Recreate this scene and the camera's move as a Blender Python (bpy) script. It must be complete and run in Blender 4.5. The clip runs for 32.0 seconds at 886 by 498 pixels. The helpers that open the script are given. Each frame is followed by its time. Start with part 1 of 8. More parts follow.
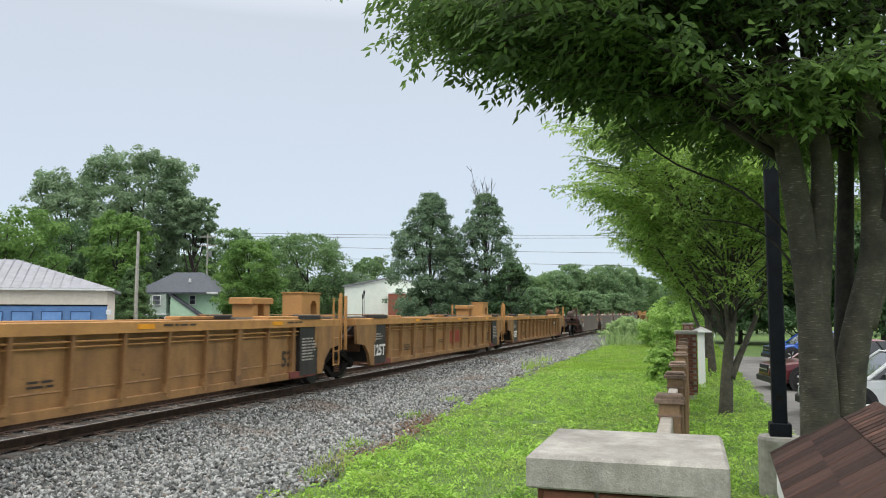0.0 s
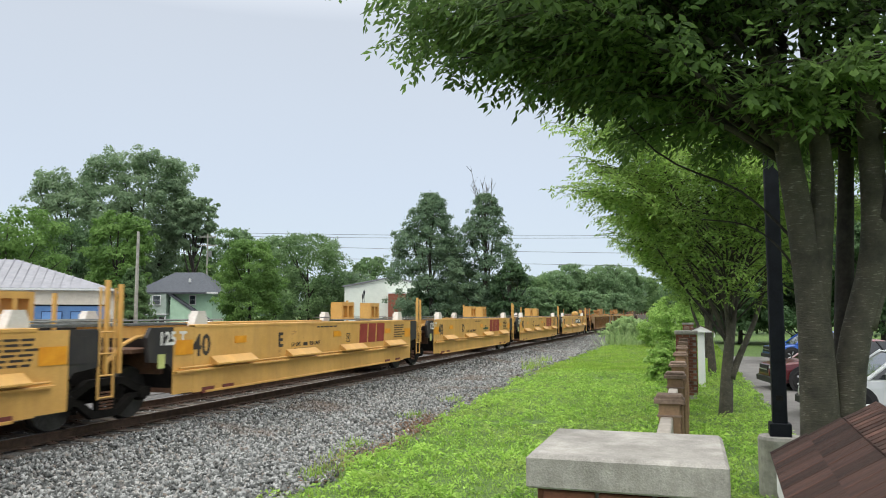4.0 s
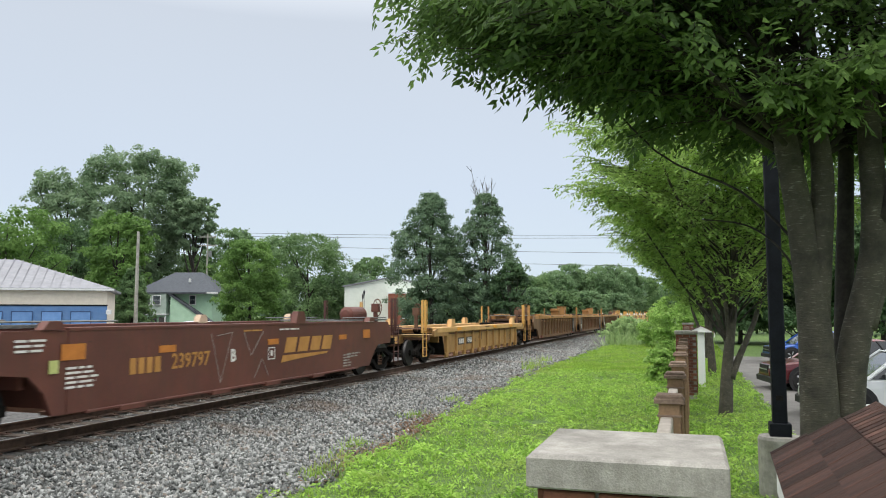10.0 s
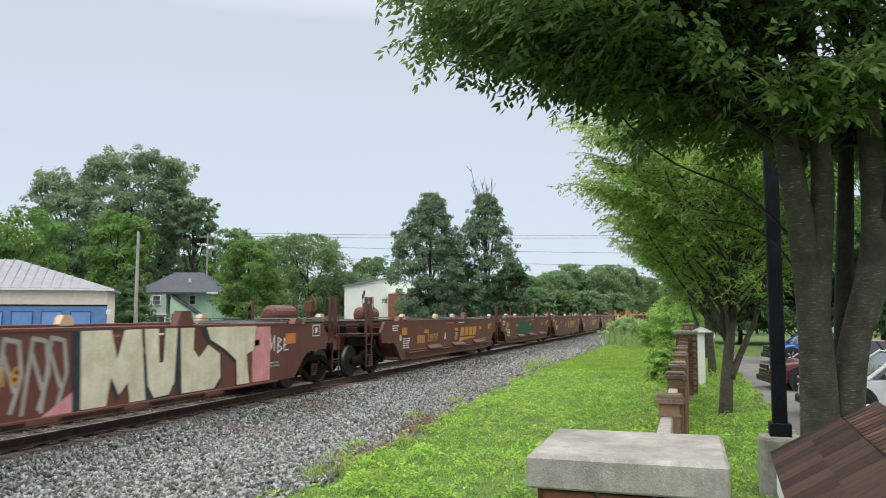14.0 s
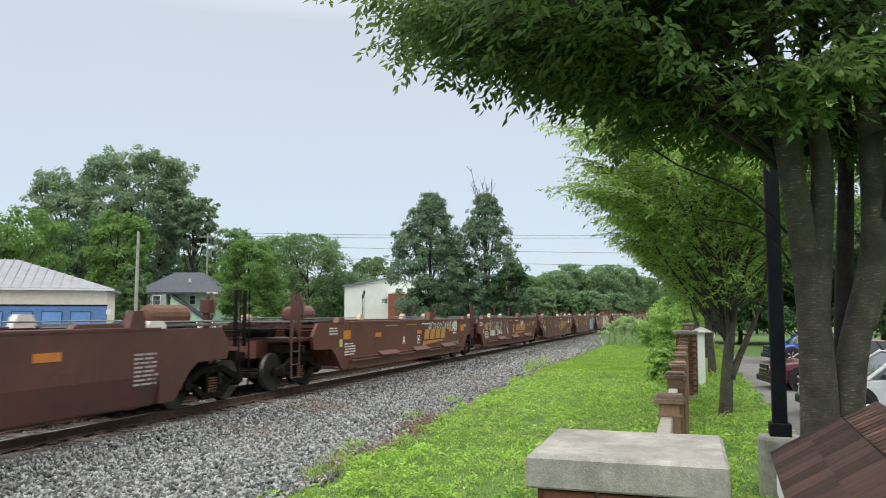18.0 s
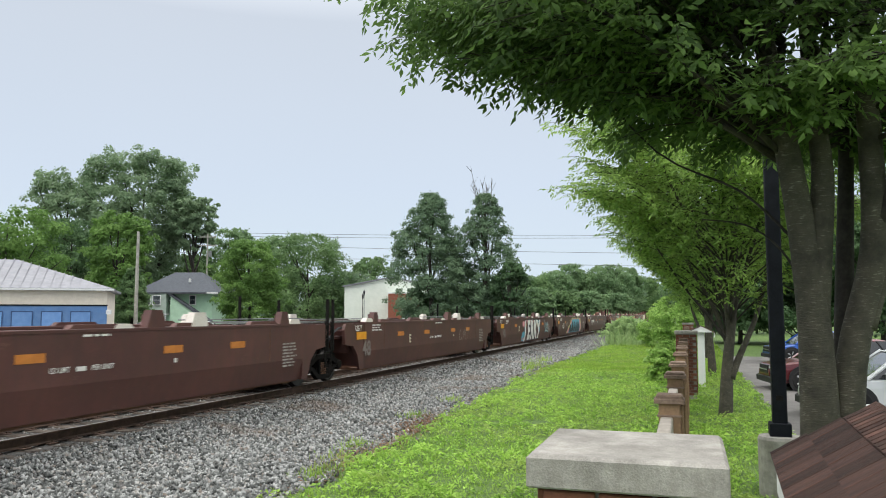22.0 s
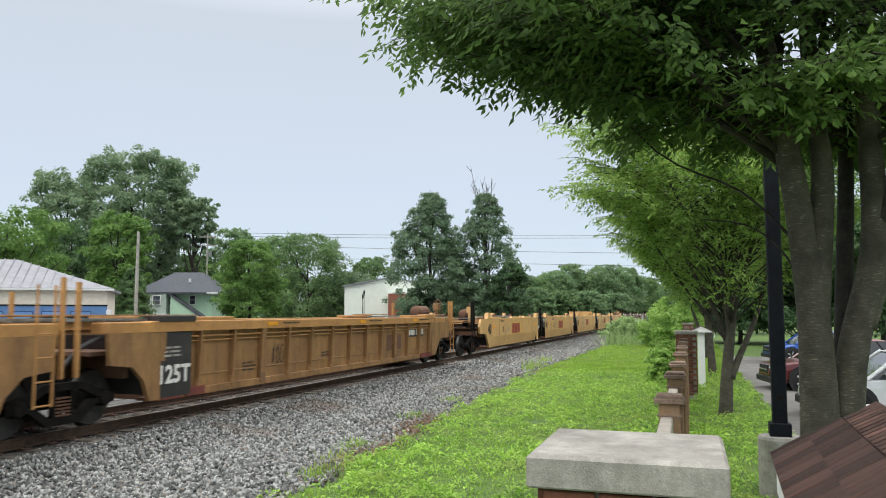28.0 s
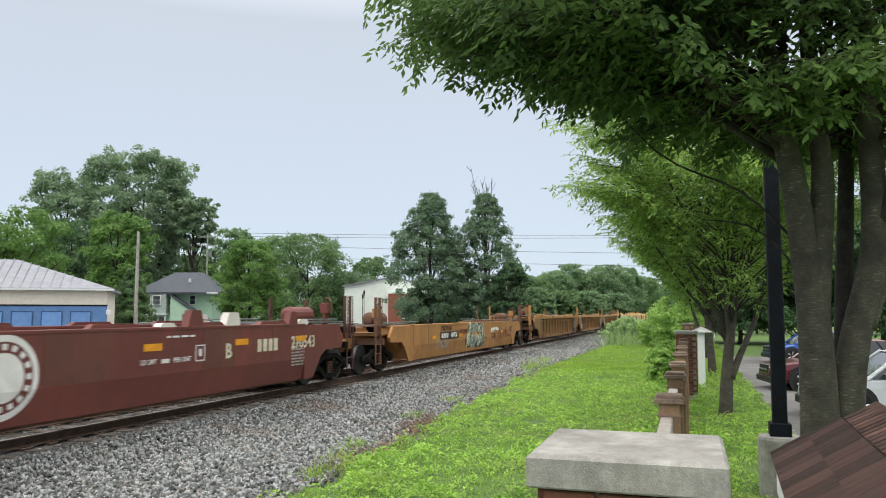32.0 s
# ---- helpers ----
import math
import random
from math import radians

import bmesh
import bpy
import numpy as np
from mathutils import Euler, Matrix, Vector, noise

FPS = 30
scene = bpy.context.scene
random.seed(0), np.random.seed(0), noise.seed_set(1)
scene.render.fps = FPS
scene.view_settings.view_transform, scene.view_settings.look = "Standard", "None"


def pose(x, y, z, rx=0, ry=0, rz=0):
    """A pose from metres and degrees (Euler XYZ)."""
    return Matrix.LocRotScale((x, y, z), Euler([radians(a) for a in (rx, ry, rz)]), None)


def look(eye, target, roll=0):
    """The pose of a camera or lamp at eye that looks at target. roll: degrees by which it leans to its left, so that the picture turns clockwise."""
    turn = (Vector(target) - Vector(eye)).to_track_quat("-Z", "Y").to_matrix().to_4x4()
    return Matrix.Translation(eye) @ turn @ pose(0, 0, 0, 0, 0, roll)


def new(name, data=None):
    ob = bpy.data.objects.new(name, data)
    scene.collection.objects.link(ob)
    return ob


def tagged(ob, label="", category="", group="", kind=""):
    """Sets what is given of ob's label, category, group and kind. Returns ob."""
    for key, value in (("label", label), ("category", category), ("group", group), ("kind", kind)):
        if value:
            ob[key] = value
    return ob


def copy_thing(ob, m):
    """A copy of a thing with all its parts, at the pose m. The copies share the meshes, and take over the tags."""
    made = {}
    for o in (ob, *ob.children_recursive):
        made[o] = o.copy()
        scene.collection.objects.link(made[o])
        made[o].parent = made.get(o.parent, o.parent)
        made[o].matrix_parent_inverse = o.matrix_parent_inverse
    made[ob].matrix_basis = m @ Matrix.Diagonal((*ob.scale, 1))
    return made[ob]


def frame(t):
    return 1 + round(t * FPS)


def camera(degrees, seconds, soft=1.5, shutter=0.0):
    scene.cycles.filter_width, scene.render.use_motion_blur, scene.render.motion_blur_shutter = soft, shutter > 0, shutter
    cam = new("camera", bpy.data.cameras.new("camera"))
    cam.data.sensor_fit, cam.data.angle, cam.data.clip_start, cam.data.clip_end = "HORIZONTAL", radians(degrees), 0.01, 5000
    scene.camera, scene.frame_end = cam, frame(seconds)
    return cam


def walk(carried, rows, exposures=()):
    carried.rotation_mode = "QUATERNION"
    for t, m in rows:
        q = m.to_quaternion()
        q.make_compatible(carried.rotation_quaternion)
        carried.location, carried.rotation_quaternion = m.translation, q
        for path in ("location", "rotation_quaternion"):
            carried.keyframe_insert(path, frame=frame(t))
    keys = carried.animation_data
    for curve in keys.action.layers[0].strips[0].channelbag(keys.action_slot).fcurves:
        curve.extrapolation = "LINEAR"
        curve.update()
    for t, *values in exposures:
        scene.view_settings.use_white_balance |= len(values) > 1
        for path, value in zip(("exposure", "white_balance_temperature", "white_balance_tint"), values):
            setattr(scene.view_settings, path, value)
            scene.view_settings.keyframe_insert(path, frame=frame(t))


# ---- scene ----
# World: the track runs along +Y, z = 0 is the top of the rails, the camera stands over X = 0, Y = 0.
EYE_Z = 1.914
SPEED = 19.2
TRACK_X = -10.74
cam = camera(60.0, 32.0, soft=1.0, shutter=0.12)
PATH = [(0.0, pose(0, 0, EYE_Z, 94.815, 0, 17.8)), (32.0, pose(0, 0, EYE_Z, 94.815, 0, 17.8))]
walk(cam, PATH)

# ---- overcast daylight ----
world = bpy.data.worlds.new("overcast_sky")
scene.world = world
world.use_nodes = True
wn, wl = world.node_tree.nodes, world.node_tree.links
wn.clear()
w_out = wn.new("ShaderNodeOutputWorld")
w_bg = wn.new("ShaderNodeBackground")
w_sky = wn.new("ShaderNodeTexSky")
w_sky.sky_type = "NISHITA"
w_sky.sun_disc = False
w_sky.sun_elevation = radians(52)
w_sky.sun_rotation = radians(150)
w_co = wn.new("ShaderNodeTexCoord")
w_sep = wn.new("ShaderNodeSeparateXYZ")
w_ramp = wn.new("ShaderNodeValToRGB")
w_ramp.color_ramp.elements[0].position = 0.0
w_ramp.color_ramp.elements[0].color = (0.72, 0.84, 0.94, 1)
w_ramp.color_ramp.elements[1].position = 1.0
w_ramp.color_ramp.elements[1].color = (3.1, 3.08, 3.05, 1)
w_mid = w_ramp.color_ramp.elements.new(0.16)
w_mid.color = (0.69, 0.785, 0.915, 1)
w_mid = w_ramp.color_ramp.elements.new(0.36)
w_mid.color = (0.67, 0.735, 0.83, 1)
w_mid = w_ramp.color_ramp.elements.new(0.60)
w_mid.color = (1.95, 1.95, 1.96, 1)
w_noise = wn.new("ShaderNodeTexNoise")
w_noise.inputs["Scale"].default_value = 1.6
w_noise.inputs["Detail"].default_value = 3
w_rng = wn.new("ShaderNodeMapRange")
w_rng.inputs["To Min"].default_value = 0.96
w_rng.inputs["To Max"].default_value = 1.04
w_mul = wn.new("ShaderNodeMix")
w_mul.data_type, w_mul.blend_type = "RGBA", "MULTIPLY"
w_mul.inputs["Factor"].default_value = 1.0
w_gain = wn.new("ShaderNodeMix")
w_gain.data_type, w_gain.blend_type = "RGBA", "MULTIPLY"
w_gain.inputs["Factor"].default_value = 1.0
w_gain.inputs["B"].default_value = (0.10, 0.10, 0.10, 1)
w_mix = wn.new("ShaderNodeMix")
w_mix.data_type = "RGBA"
w_mix.inputs["Factor"].default_value = 0.92
wl.new(w_co.outputs["Generated"], w_sep.inputs[0])
wl.new(w_co.outputs["Generated"], w_noise.inputs["Vector"])
wl.new(w_sep.outputs["Z"], w_ramp.inputs[0])
wl.new(w_noise.outputs[0], w_rng.inputs["Value"])
wl.new(w_ramp.outputs[0], w_mul.inputs["A"])
wl.new(w_rng.outputs[0], w_mul.inputs["B"])
wl.new(w_sky.outputs[0], w_gain.inputs["A"])
wl.new(w_gain.outputs["Result"], w_mix.inputs["A"])
wl.new(w_mul.outputs["Result"], w_mix.inputs["B"])
wl.new(w_mix.outputs["Result"], w_bg.inputs[0])
w_bg.inputs[1].default_value = 1.0
wl.new(w_bg.outputs[0], w_out.inputs[0])

sun_data = bpy.data.lights.new("sun", "SUN")
sun_data.energy, sun_data.angle, sun_data.color = 1.2, radians(25), (1.0, 0.97, 0.92)
sun = new("sun", sun_data)
sun.matrix_world = look((0, 0, 0), (0.35, 0.55, -0.85))
scene.view_settings.exposure = 0.0

# ---- materials ----
MATS = {}


def nodes_of(name):
    m = bpy.data.materials.new(name)
    m.use_nodes = True
    nt = m.node_tree
    return m, nt.nodes, nt.links, nt.nodes["Principled BSDF"]


def surface(name, c1, c2, rough=0.7, metal=0.0, scale=3.0, fine=40.0, bump=0.15, dirt=None, dirt_amount=0.5,
            streak=0.0, vary=0.0, spec=0.4, bump_size=0.01, scuff=None):
    """Procedural surface: two-scale mottling, optional dirt (with vertical streaks), per-object variation and bump."""
    if name in MATS:
        return MATS[name]
    m, n, l, b = nodes_of(name)
    co = n.new("ShaderNodeTexCoord")
    big = n.new("ShaderNodeTexNoise")
    big.inputs["Scale"].default_value, big.inputs["Detail"].default_value, big.inputs["Roughness"].default_value = scale, 4, 0.65
    small = n.new("ShaderNodeTexNoise")
    small.inputs["Scale"].default_value, small.inputs["Detail"].default_value = fine, 5
    l.new(co.outputs["Object"], big.inputs["Vector"])
    l.new(co.outputs["Object"], small.inputs["Vector"])
    mixn = n.new("ShaderNodeMath")
    mixn.operation = "MULTIPLY_ADD"
    mixn.inputs[1].default_value, mixn.inputs[2].default_value = 0.45, -0.22
    l.new(small.outputs[0], mixn.inputs[0])
    add = n.new("ShaderNodeMath")
    add.operation = "ADD"
    l.new(big.outputs[0], add.inputs[0])
    l.new(mixn.outputs[0], add.inputs[1])
    ramp = n.new("ShaderNodeValToRGB")
    ramp.color_ramp.elements[0].position, ramp.color_ramp.elements[1].position = 0.33, 0.68
    ramp.color_ramp.elements[0].color, ramp.color_ramp.elements[1].color = (*c1, 1), (*c2, 1)
    l.new(add.outputs[0], ramp.inputs[0])
    col = ramp.outputs[0]
    if dirt:
        mp = n.new("ShaderNodeMapping")
        mp.inputs["Scale"].default_value = (2.2, 2.2, 0.35 if streak else 2.2)
        dn = n.new("ShaderNodeTexNoise")
        dn.inputs["Scale"].default_value, dn.inputs["Detail"].default_value, dn.inputs["Roughness"].default_value = 1.4, 8, 0.75
        l.new(co.outputs["Object"], mp.inputs[0])
        l.new(mp.outputs[0], dn.inputs["Vector"])
        dr = n.new("ShaderNodeValToRGB")
        dr.color_ramp.elements[0].position, dr.color_ramp.elements[1].position = 0.42, 0.78
        dr.color_ramp.elements[0].color, dr.color_ramp.elements[1].color = (0, 0, 0, 1), (dirt_amount, dirt_amount, dirt_amount, 1)
        l.new(dn.outputs[0], dr.inputs[0])
        mx = n.new("ShaderNodeMix")
        mx.data_type = "RGBA"
        l.new(dr.outputs[0], mx.inputs["Factor"])
        l.new(col, mx.inputs["A"])
        mx.inputs["B"].default_value = (*dirt, 1)
        col = mx.outputs["Result"]
    if scuff:
        # rust spots and scrapes, longer along the side than up it
        sm = n.new("ShaderNodeMapping")
        sm.inputs["Scale"].default_value = (1.0, 0.55, 1.5)
        sn = n.new("ShaderNodeTexNoise")
        sn.inputs["Scale"].default_value, sn.inputs["Detail"].default_value, sn.inputs["Roughness"].default_value = 2.6, 9, 0.78
        l.new(co.outputs["Object"], sm.inputs[0])
        l.new(sm.outputs[0], sn.inputs["Vector"])
        sr = n.new("ShaderNodeMapRange")
        sr.inputs["From Min"].default_value, sr.inputs["From Max"].default_value, sr.inputs["To Max"].default_value = 0.615, 0.68, 0.85
        l.new(sn.outputs[0], sr.inputs["Value"])
        sx = n.new("ShaderNodeMix")
        sx.data_type = "RGBA"
        l.new(sr.outputs[0], sx.inputs["Factor"])
        l.new(col, sx.inputs["A"])
        sx.inputs["B"].default_value = (*scuff, 1)
        col = sx.outputs["Result"]
    if vary:
        oi = n.new("ShaderNodeObjectInfo")
        mr = n.new("ShaderNodeMapRange")
        mr.inputs["To Min"].default_value, mr.inputs["To Max"].default_value = 1 - vary, 1 + vary
        l.new(oi.outputs["Random"], mr.inputs["Value"])
        mv = n.new("ShaderNodeMix")
        mv.data_type, mv.blend_type = "RGBA", "MULTIPLY"
        mv.inputs["Factor"].default_value = 1.0
        l.new(col, mv.inputs["A"])
        l.new(mr.outputs[0], mv.inputs["B"])
        col = mv.outputs["Result"]
    l.new(col, b.inputs["Base Color"])
    rr = n.new("ShaderNodeMapRange")
    rr.inputs["To Min"].default_value, rr.inputs["To Max"].default_value = max(0.05, rough - 0.12), min(1.0, rough + 0.12)
    l.new(small.outputs[0], rr.inputs["Value"])
    l.new(rr.outputs[0], b.inputs["Roughness"])
    b.inputs["Metallic"].default_value = metal
    b.inputs["Specular IOR Level"].default_value = spec
    if bump:
        bp = n.new("ShaderNodeBump")
        bp.inputs["Strength"].default_value, bp.inputs["Distance"].default_value = bump, bump_size
        l.new(small.outputs[0], bp.inputs["Height"])
        l.new(bp.outputs[0], b.inputs["Normal"])
    MATS[name] = m
    return m


def foliage(name, dark, light, back=0.35, spec=0.25, speckle=0.55, size=0.55, tint=None):
    """Leaves: colour varies from leaf to leaf and over the crown, with light shining through."""
    if name in MATS:
        return MATS[name]
    m, n, l, b = nodes_of(name)
    geo = n.new("ShaderNodeNewGeometry")
    co = n.new("ShaderNodeTexCoord")
    big = n.new("ShaderNodeTexNoise")
    big.inputs["Scale"].default_value, big.inputs["Detail"].default_value = size, 2
    l.new(co.outputs["Object"], big.inputs["Vector"])
    add = n.new("ShaderNodeMath")
    add.operation = "MULTIPLY_ADD"
    add.inputs[1].default_value = speckle
    l.new(geo.outputs["Random Per Island"], add.inputs[0])
    half = n.new("ShaderNodeMath")
    half.operation = "MULTIPLY_ADD"
    half.inputs[1].default_value, half.inputs[2].default_value = 1.1, -0.32
    l.new(big.outputs[0], half.inputs[0])
    l.new(half.outputs[0], add.inputs[2])
    ramp = n.new("ShaderNodeValToRGB")
    ramp.color_ramp.elements[0].position, ramp.color_ramp.elements[1].position = 0.12, 0.9
    ramp.color_ramp.elements[0].color, ramp.color_ramp.elements[1].color = (*dark, 1), (*light, 1)
    l.new(add.outputs[0], ramp.inputs[0])
    col = ramp.outputs[0]
    if tint:
        wide = n.new("ShaderNodeTexNoise")
        wide.inputs["Scale"].default_value, wide.inputs["Detail"].default_value, wide.inputs["Roughness"].default_value = 0.8, 4, 0.65
        l.new(co.outputs["Object"], wide.inputs["Vector"])
        amount = n.new("ShaderNodeMapRange")
        amount.inputs["From Min"].default_value, amount.inputs["From Max"].default_value, amount.inputs["To Max"].default_value = 0.50, 0.68, 0.75
        l.new(wide.outputs[0], amount.inputs["Value"])
        blend = n.new("ShaderNodeMix")
        blend.data_type = "RGBA"
        l.new(amount.outputs[0], blend.inputs["Factor"])
        l.new(col, blend.inputs["A"])
        blend.inputs["B"].default_value = (*tint, 1)
        col = blend.outputs["Result"]
    l.new(col, b.inputs["Base Color"])
    b.inputs["Roughness"].default_value = 0.55
    b.inputs["Specular IOR Level"].default_value = spec
    tr = n.new("ShaderNodeBsdfTranslucent")
    l.new(col, tr.inputs[0])
    mx = n.new("ShaderNodeMixShader")
    mx.inputs[0].default_value = back
    l.new(b.outputs[0], mx.inputs[1])
    l.new(tr.outputs[0], mx.inputs[2])
    l.new(mx.outputs[0], n["Material Output"].inputs[0])
    MATS[name] = m
    return m


def glass(name, tint, rough=0.05):
    if name in MATS:
        return MATS[name]
    m, n, l, b = nodes_of(name)
    b.inputs["Base Color"].default_value = (*tint, 1)
    b.inputs["Roughness"].default_value = rough
    b.inputs["Specular IOR Level"].default_value = 0.8
    b.inputs["Coat Weight"].default_value = 0.6
    MATS[name] = m
    return m


# ---- mesh code ----
class Geo:
    """Collects faces of one mesh."""

    def __init__(self):
        self.v, self.f = [], []

    def poly(self, pts, faces):
        k = len(self.v)
        self.v += [tuple(p) for p in pts]
        self.f += [tuple(i + k for i in f) for f in faces]
        return self

    def box(self, x0, x1, y0, y1, z0, z1):
        p = [(x, y, z) for z in (z0, z1) for y in (y0, y1) for x in (x0, x1)]
        return self.poly(p, [(0, 2, 3, 1), (4, 5, 7, 6), (0, 1, 5, 4), (2, 6, 7, 3), (0, 4, 6, 2), (1, 3, 7, 5)])

    def cbox(self, x0, x1, y0, y1, z0, z1, c=0.01):
        """A box with chamfered vertical and top edges."""
        c = min(c, (x1 - x0) * 0.4, (y1 - y0) * 0.4, (z1 - z0) * 0.4)
        rings = []
        for z, o in ((z0, 0), (z1 - c, 0), (z1, c)):
            a, b, e, d = x0 + o, x1 - o, y0 + o, y1 - o
            rings.append([(a + c, e, z), (b - c, e, z), (b, e + c, z), (b, d - c, z), (b - c, d, z), (a + c, d, z), (a, d - c, z), (a, e + c, z)])
        return self.loft(rings)

    def loft(self, rings, caps=True, closed=True):
        n = len(rings[0])
        k = len(self.v)
        for r in rings:
            self.v += [tuple(p) for p in r]
        for i in range(len(rings) - 1):
            for j in range(n if closed else n - 1):
                a, b = k + i * n + j, k + i * n + (j + 1) % n
                self.f.append((a, b, b + n, a + n))
        if caps:
            self.f.append(tuple(range(k + n - 1, k - 1, -1)))
            self.f.append(tuple(range(k + (len(rings) - 1) * n, k + len(rings) * n)))
        return self

    def prism(self, pts, axis, a, b):
        """Extrudes a 2D outline along an axis ('x': pts are (y, z); 'y': (x, z); 'z': (x, y))."""
        def put(p, t):
            return {"x": (t, p[0], p[1]), "y": (p[0], t, p[1]), "z": (p[0], p[1], t)}[axis]
        return self.loft([[put(p, a) for p in pts], [put(p, b) for p in pts]])

    def tube(self, path, radii, n=8, caps=True):
        path = [Vector(p) for p in path]
        if not isinstance(radii, (list, tuple)):
            radii = [radii] * len(path)
        rings = []
        for i, p in enumerate(path):
            d = (path[min(i + 1, len(path) - 1)] - path[max(i - 1, 0)]).normalized()
            u = d.cross(Vector((0, 0, 1)) if abs(d.z) < 0.9 else Vector((1, 0, 0))).normalized()
            w = d.cross(u)
            rings.append([p + (u * math.cos(q) + w * math.sin(q)) * radii[i] for q in [2 * math.pi * j / n for j in range(n)]])
        return self.loft(rings, caps)

    def lathe(self, profile, centre, axis="z", n=20):
        """Turns (radius, offset) pairs round an axis through centre."""
        rings = []
        for r, o in profile:
            ring = []
            for j in range(n):
                q = 2 * math.pi * j / n
                a, b = r * math.cos(q), r * math.sin(q)
                d = {"x": (o, a, b), "y": (a, o, b), "z": (a, b, o)}[axis]
                ring.append(tuple(c + e for c, e in zip(centre, d)))
            rings.append(ring)
        return self.loft(rings)

    def mesh(self, name):
        me = bpy.data.meshes.new(name)
        me.from_pydata(self.v, [], self.f)
        bm = bmesh.new()
        bm.from_mesh(me)
        bmesh.ops.recalc_face_normals(bm, faces=bm.faces)
        bm.to_mesh(me)
        bm.free()
        return me


MESHES = {}


def part(name, geo, mat, parent=None, label="", key=None, smooth=False):
    """Links a mesh as one object, under parent if there is one. geo may be a Geo or a function that makes one; key shares the mesh."""
    full = (key, mat.name) if key is not None else None
    me = MESHES.get(full) if full else None
    if me is None:
        g = geo() if callable(geo) else geo
        me = g.mesh(name) if isinstance(g, Geo) else g
        me.materials.clear()
        me.materials.append(mat)
        if smooth:
            me.polygons.foreach_set("use_smooth", [True] * len(me.polygons))
        if full:
            MESHES[full] = me
    ob = new(name, me)
    if parent:
        ob.parent = parent
    if label:
        tagged(ob, label)
    return ob


def thing(name, m, label, category, group="", kind=""):
    ob = new(name)
    ob.empty_display_size = 0.2
    ob.matrix_basis = m
    return tagged(ob, label, category, group, kind)


def mesh_np(name, verts, faces):
    """A mesh from arrays: verts (n, 3) and faces (m, k)."""
    me = bpy.data.meshes.new(name)
    v, f = np.asarray(verts, np.float32), np.asarray(faces, np.int32)
    me.vertices.add(len(v))
    me.vertices.foreach_set("co", v.ravel())
    me.loops.add(f.size)
    me.loops.foreach_set("vertex_index", f.ravel())
    me.polygons.add(len(f))
    me.polygons.foreach_set("loop_start", np.arange(0, f.size, f.shape[1], dtype=np.int32))
    me.update(calc_edges=True)
    me.validate()
    return me


def scatter(template, faces, pos, size, rng, flat=0.0, frames=None):
    """Copies of a small template (k, 3), turned at random (flat: 1 keeps them level), at pos with the given sizes."""
    n = len(pos)
    if frames is None:
        z = rng.normal(size=(n, 3))
        z[:, 2] = z[:, 2] * (1 - flat) + flat * (2.0 + np.abs(z[:, 2]))
        z /= np.linalg.norm(z, axis=1, keepdims=True)
        a = rng.normal(size=(n, 3))
        x = a - z * np.sum(a * z, axis=1, keepdims=True)
        x /= np.linalg.norm(x, axis=1, keepdims=True)
        y = np.cross(z, x)
    else:
        x, y, z = frames
    t = np.asarray(template)[None, :, :] * np.asarray(size).reshape(n, 1, -1)
    v = pos[:, None, :] + t[:, :, 0:1] * x[:, None, :] + t[:, :, 1:2] * y[:, None, :] + t[:, :, 2:3] * z[:, None, :]
    k = len(template)
    f = np.asarray(faces)[None, :, :] + (np.arange(n) * k)[:, None, None]
    return v.reshape(-1, 3), f.reshape(-1, np.asarray(faces).shape[1])


TEXTS = {}


def letters(text, size, mat, parent, at, name="lettering", face="x", shear=0.0, align="CENTER", label="", bold=0.012):
    """Painted letters, with the built-in font, on a face that looks along +x (or -y)."""
    key = (text, size, shear, align, bold)
    if key not in TEXTS:
        c = bpy.data.curves.new("letters", "FONT")
        c.body, c.size, c.align_x, c.align_y, c.shear = text, size, align, "CENTER", shear
        c.resolution_u, c.extrude, c.offset = 2, 0.002, size * bold
        tmp = bpy.data.objects.new("letters", c)
        TEXTS[key] = bpy.data.meshes.new_from_object(tmp)
        bpy.data.objects.remove(tmp)
        bpy.data.curves.remove(c)
    src = TEXTS[key]
    k2 = (key, mat.name)
    if k2 not in MESHES:
        MESHES[k2] = src.copy()
        MESHES[k2].materials.clear()
        MESHES[k2].materials.append(mat)
    ob = new(name, MESHES[k2])
    turn = Matrix(((0, 0, 1, 0), (1, 0, 0, 0), (0, 1, 0, 0), (0, 0, 0, 1))) if face == "x" else Matrix(((1, 0, 0, 0), (0, 0, -1, 0), (0, 1, 0, 0), (0, 0, 0, 1)))
    ob.parent = parent
    ob.matrix_basis = Matrix.Translation(at) @ turn
    if label:
        tagged(ob, label)
    return ob
# ---- ground, ballast and track ----
def ground_z(x, y):
    """Height of the ground: ballast beside the track, lawn, sunk car park, lot beyond the track."""
    d = abs(x - TRACK_X)
    if d < 1.55:
        return -0.20
    if x < TRACK_X:
        return max(-0.20 - (d - 1.55) * 0.35, -0.62)
    if d < 2.6:
        return -0.20 - (d - 1.55) * 0.16
    if x < -0.4:
        return -0.37 + 0.05 * min(1.0, max(0.0, (x + 6.2) / 3.0))
    if x < 1.75:
        return -0.32
    return -0.52


EDGE_Y = (0, 10, 15.7, 20.8, 26, 40, 60)
EDGE_X = (-4.1, -4.80, -5.25, -5.55, -5.80, -5.95, -5.85)


def lawn_edge(y):
    """Where lawn and ballast meet."""
    return float(np.interp(y, EDGE_Y, EDGE_X)) + 0.28 * smooth_noise(0, y, 0.55) + 0.14 * smooth_noise(4, y, 1.9)


def smooth_noise(x, y, s):
    return noise.noise(Vector((x * s, y * s, 0.37)))


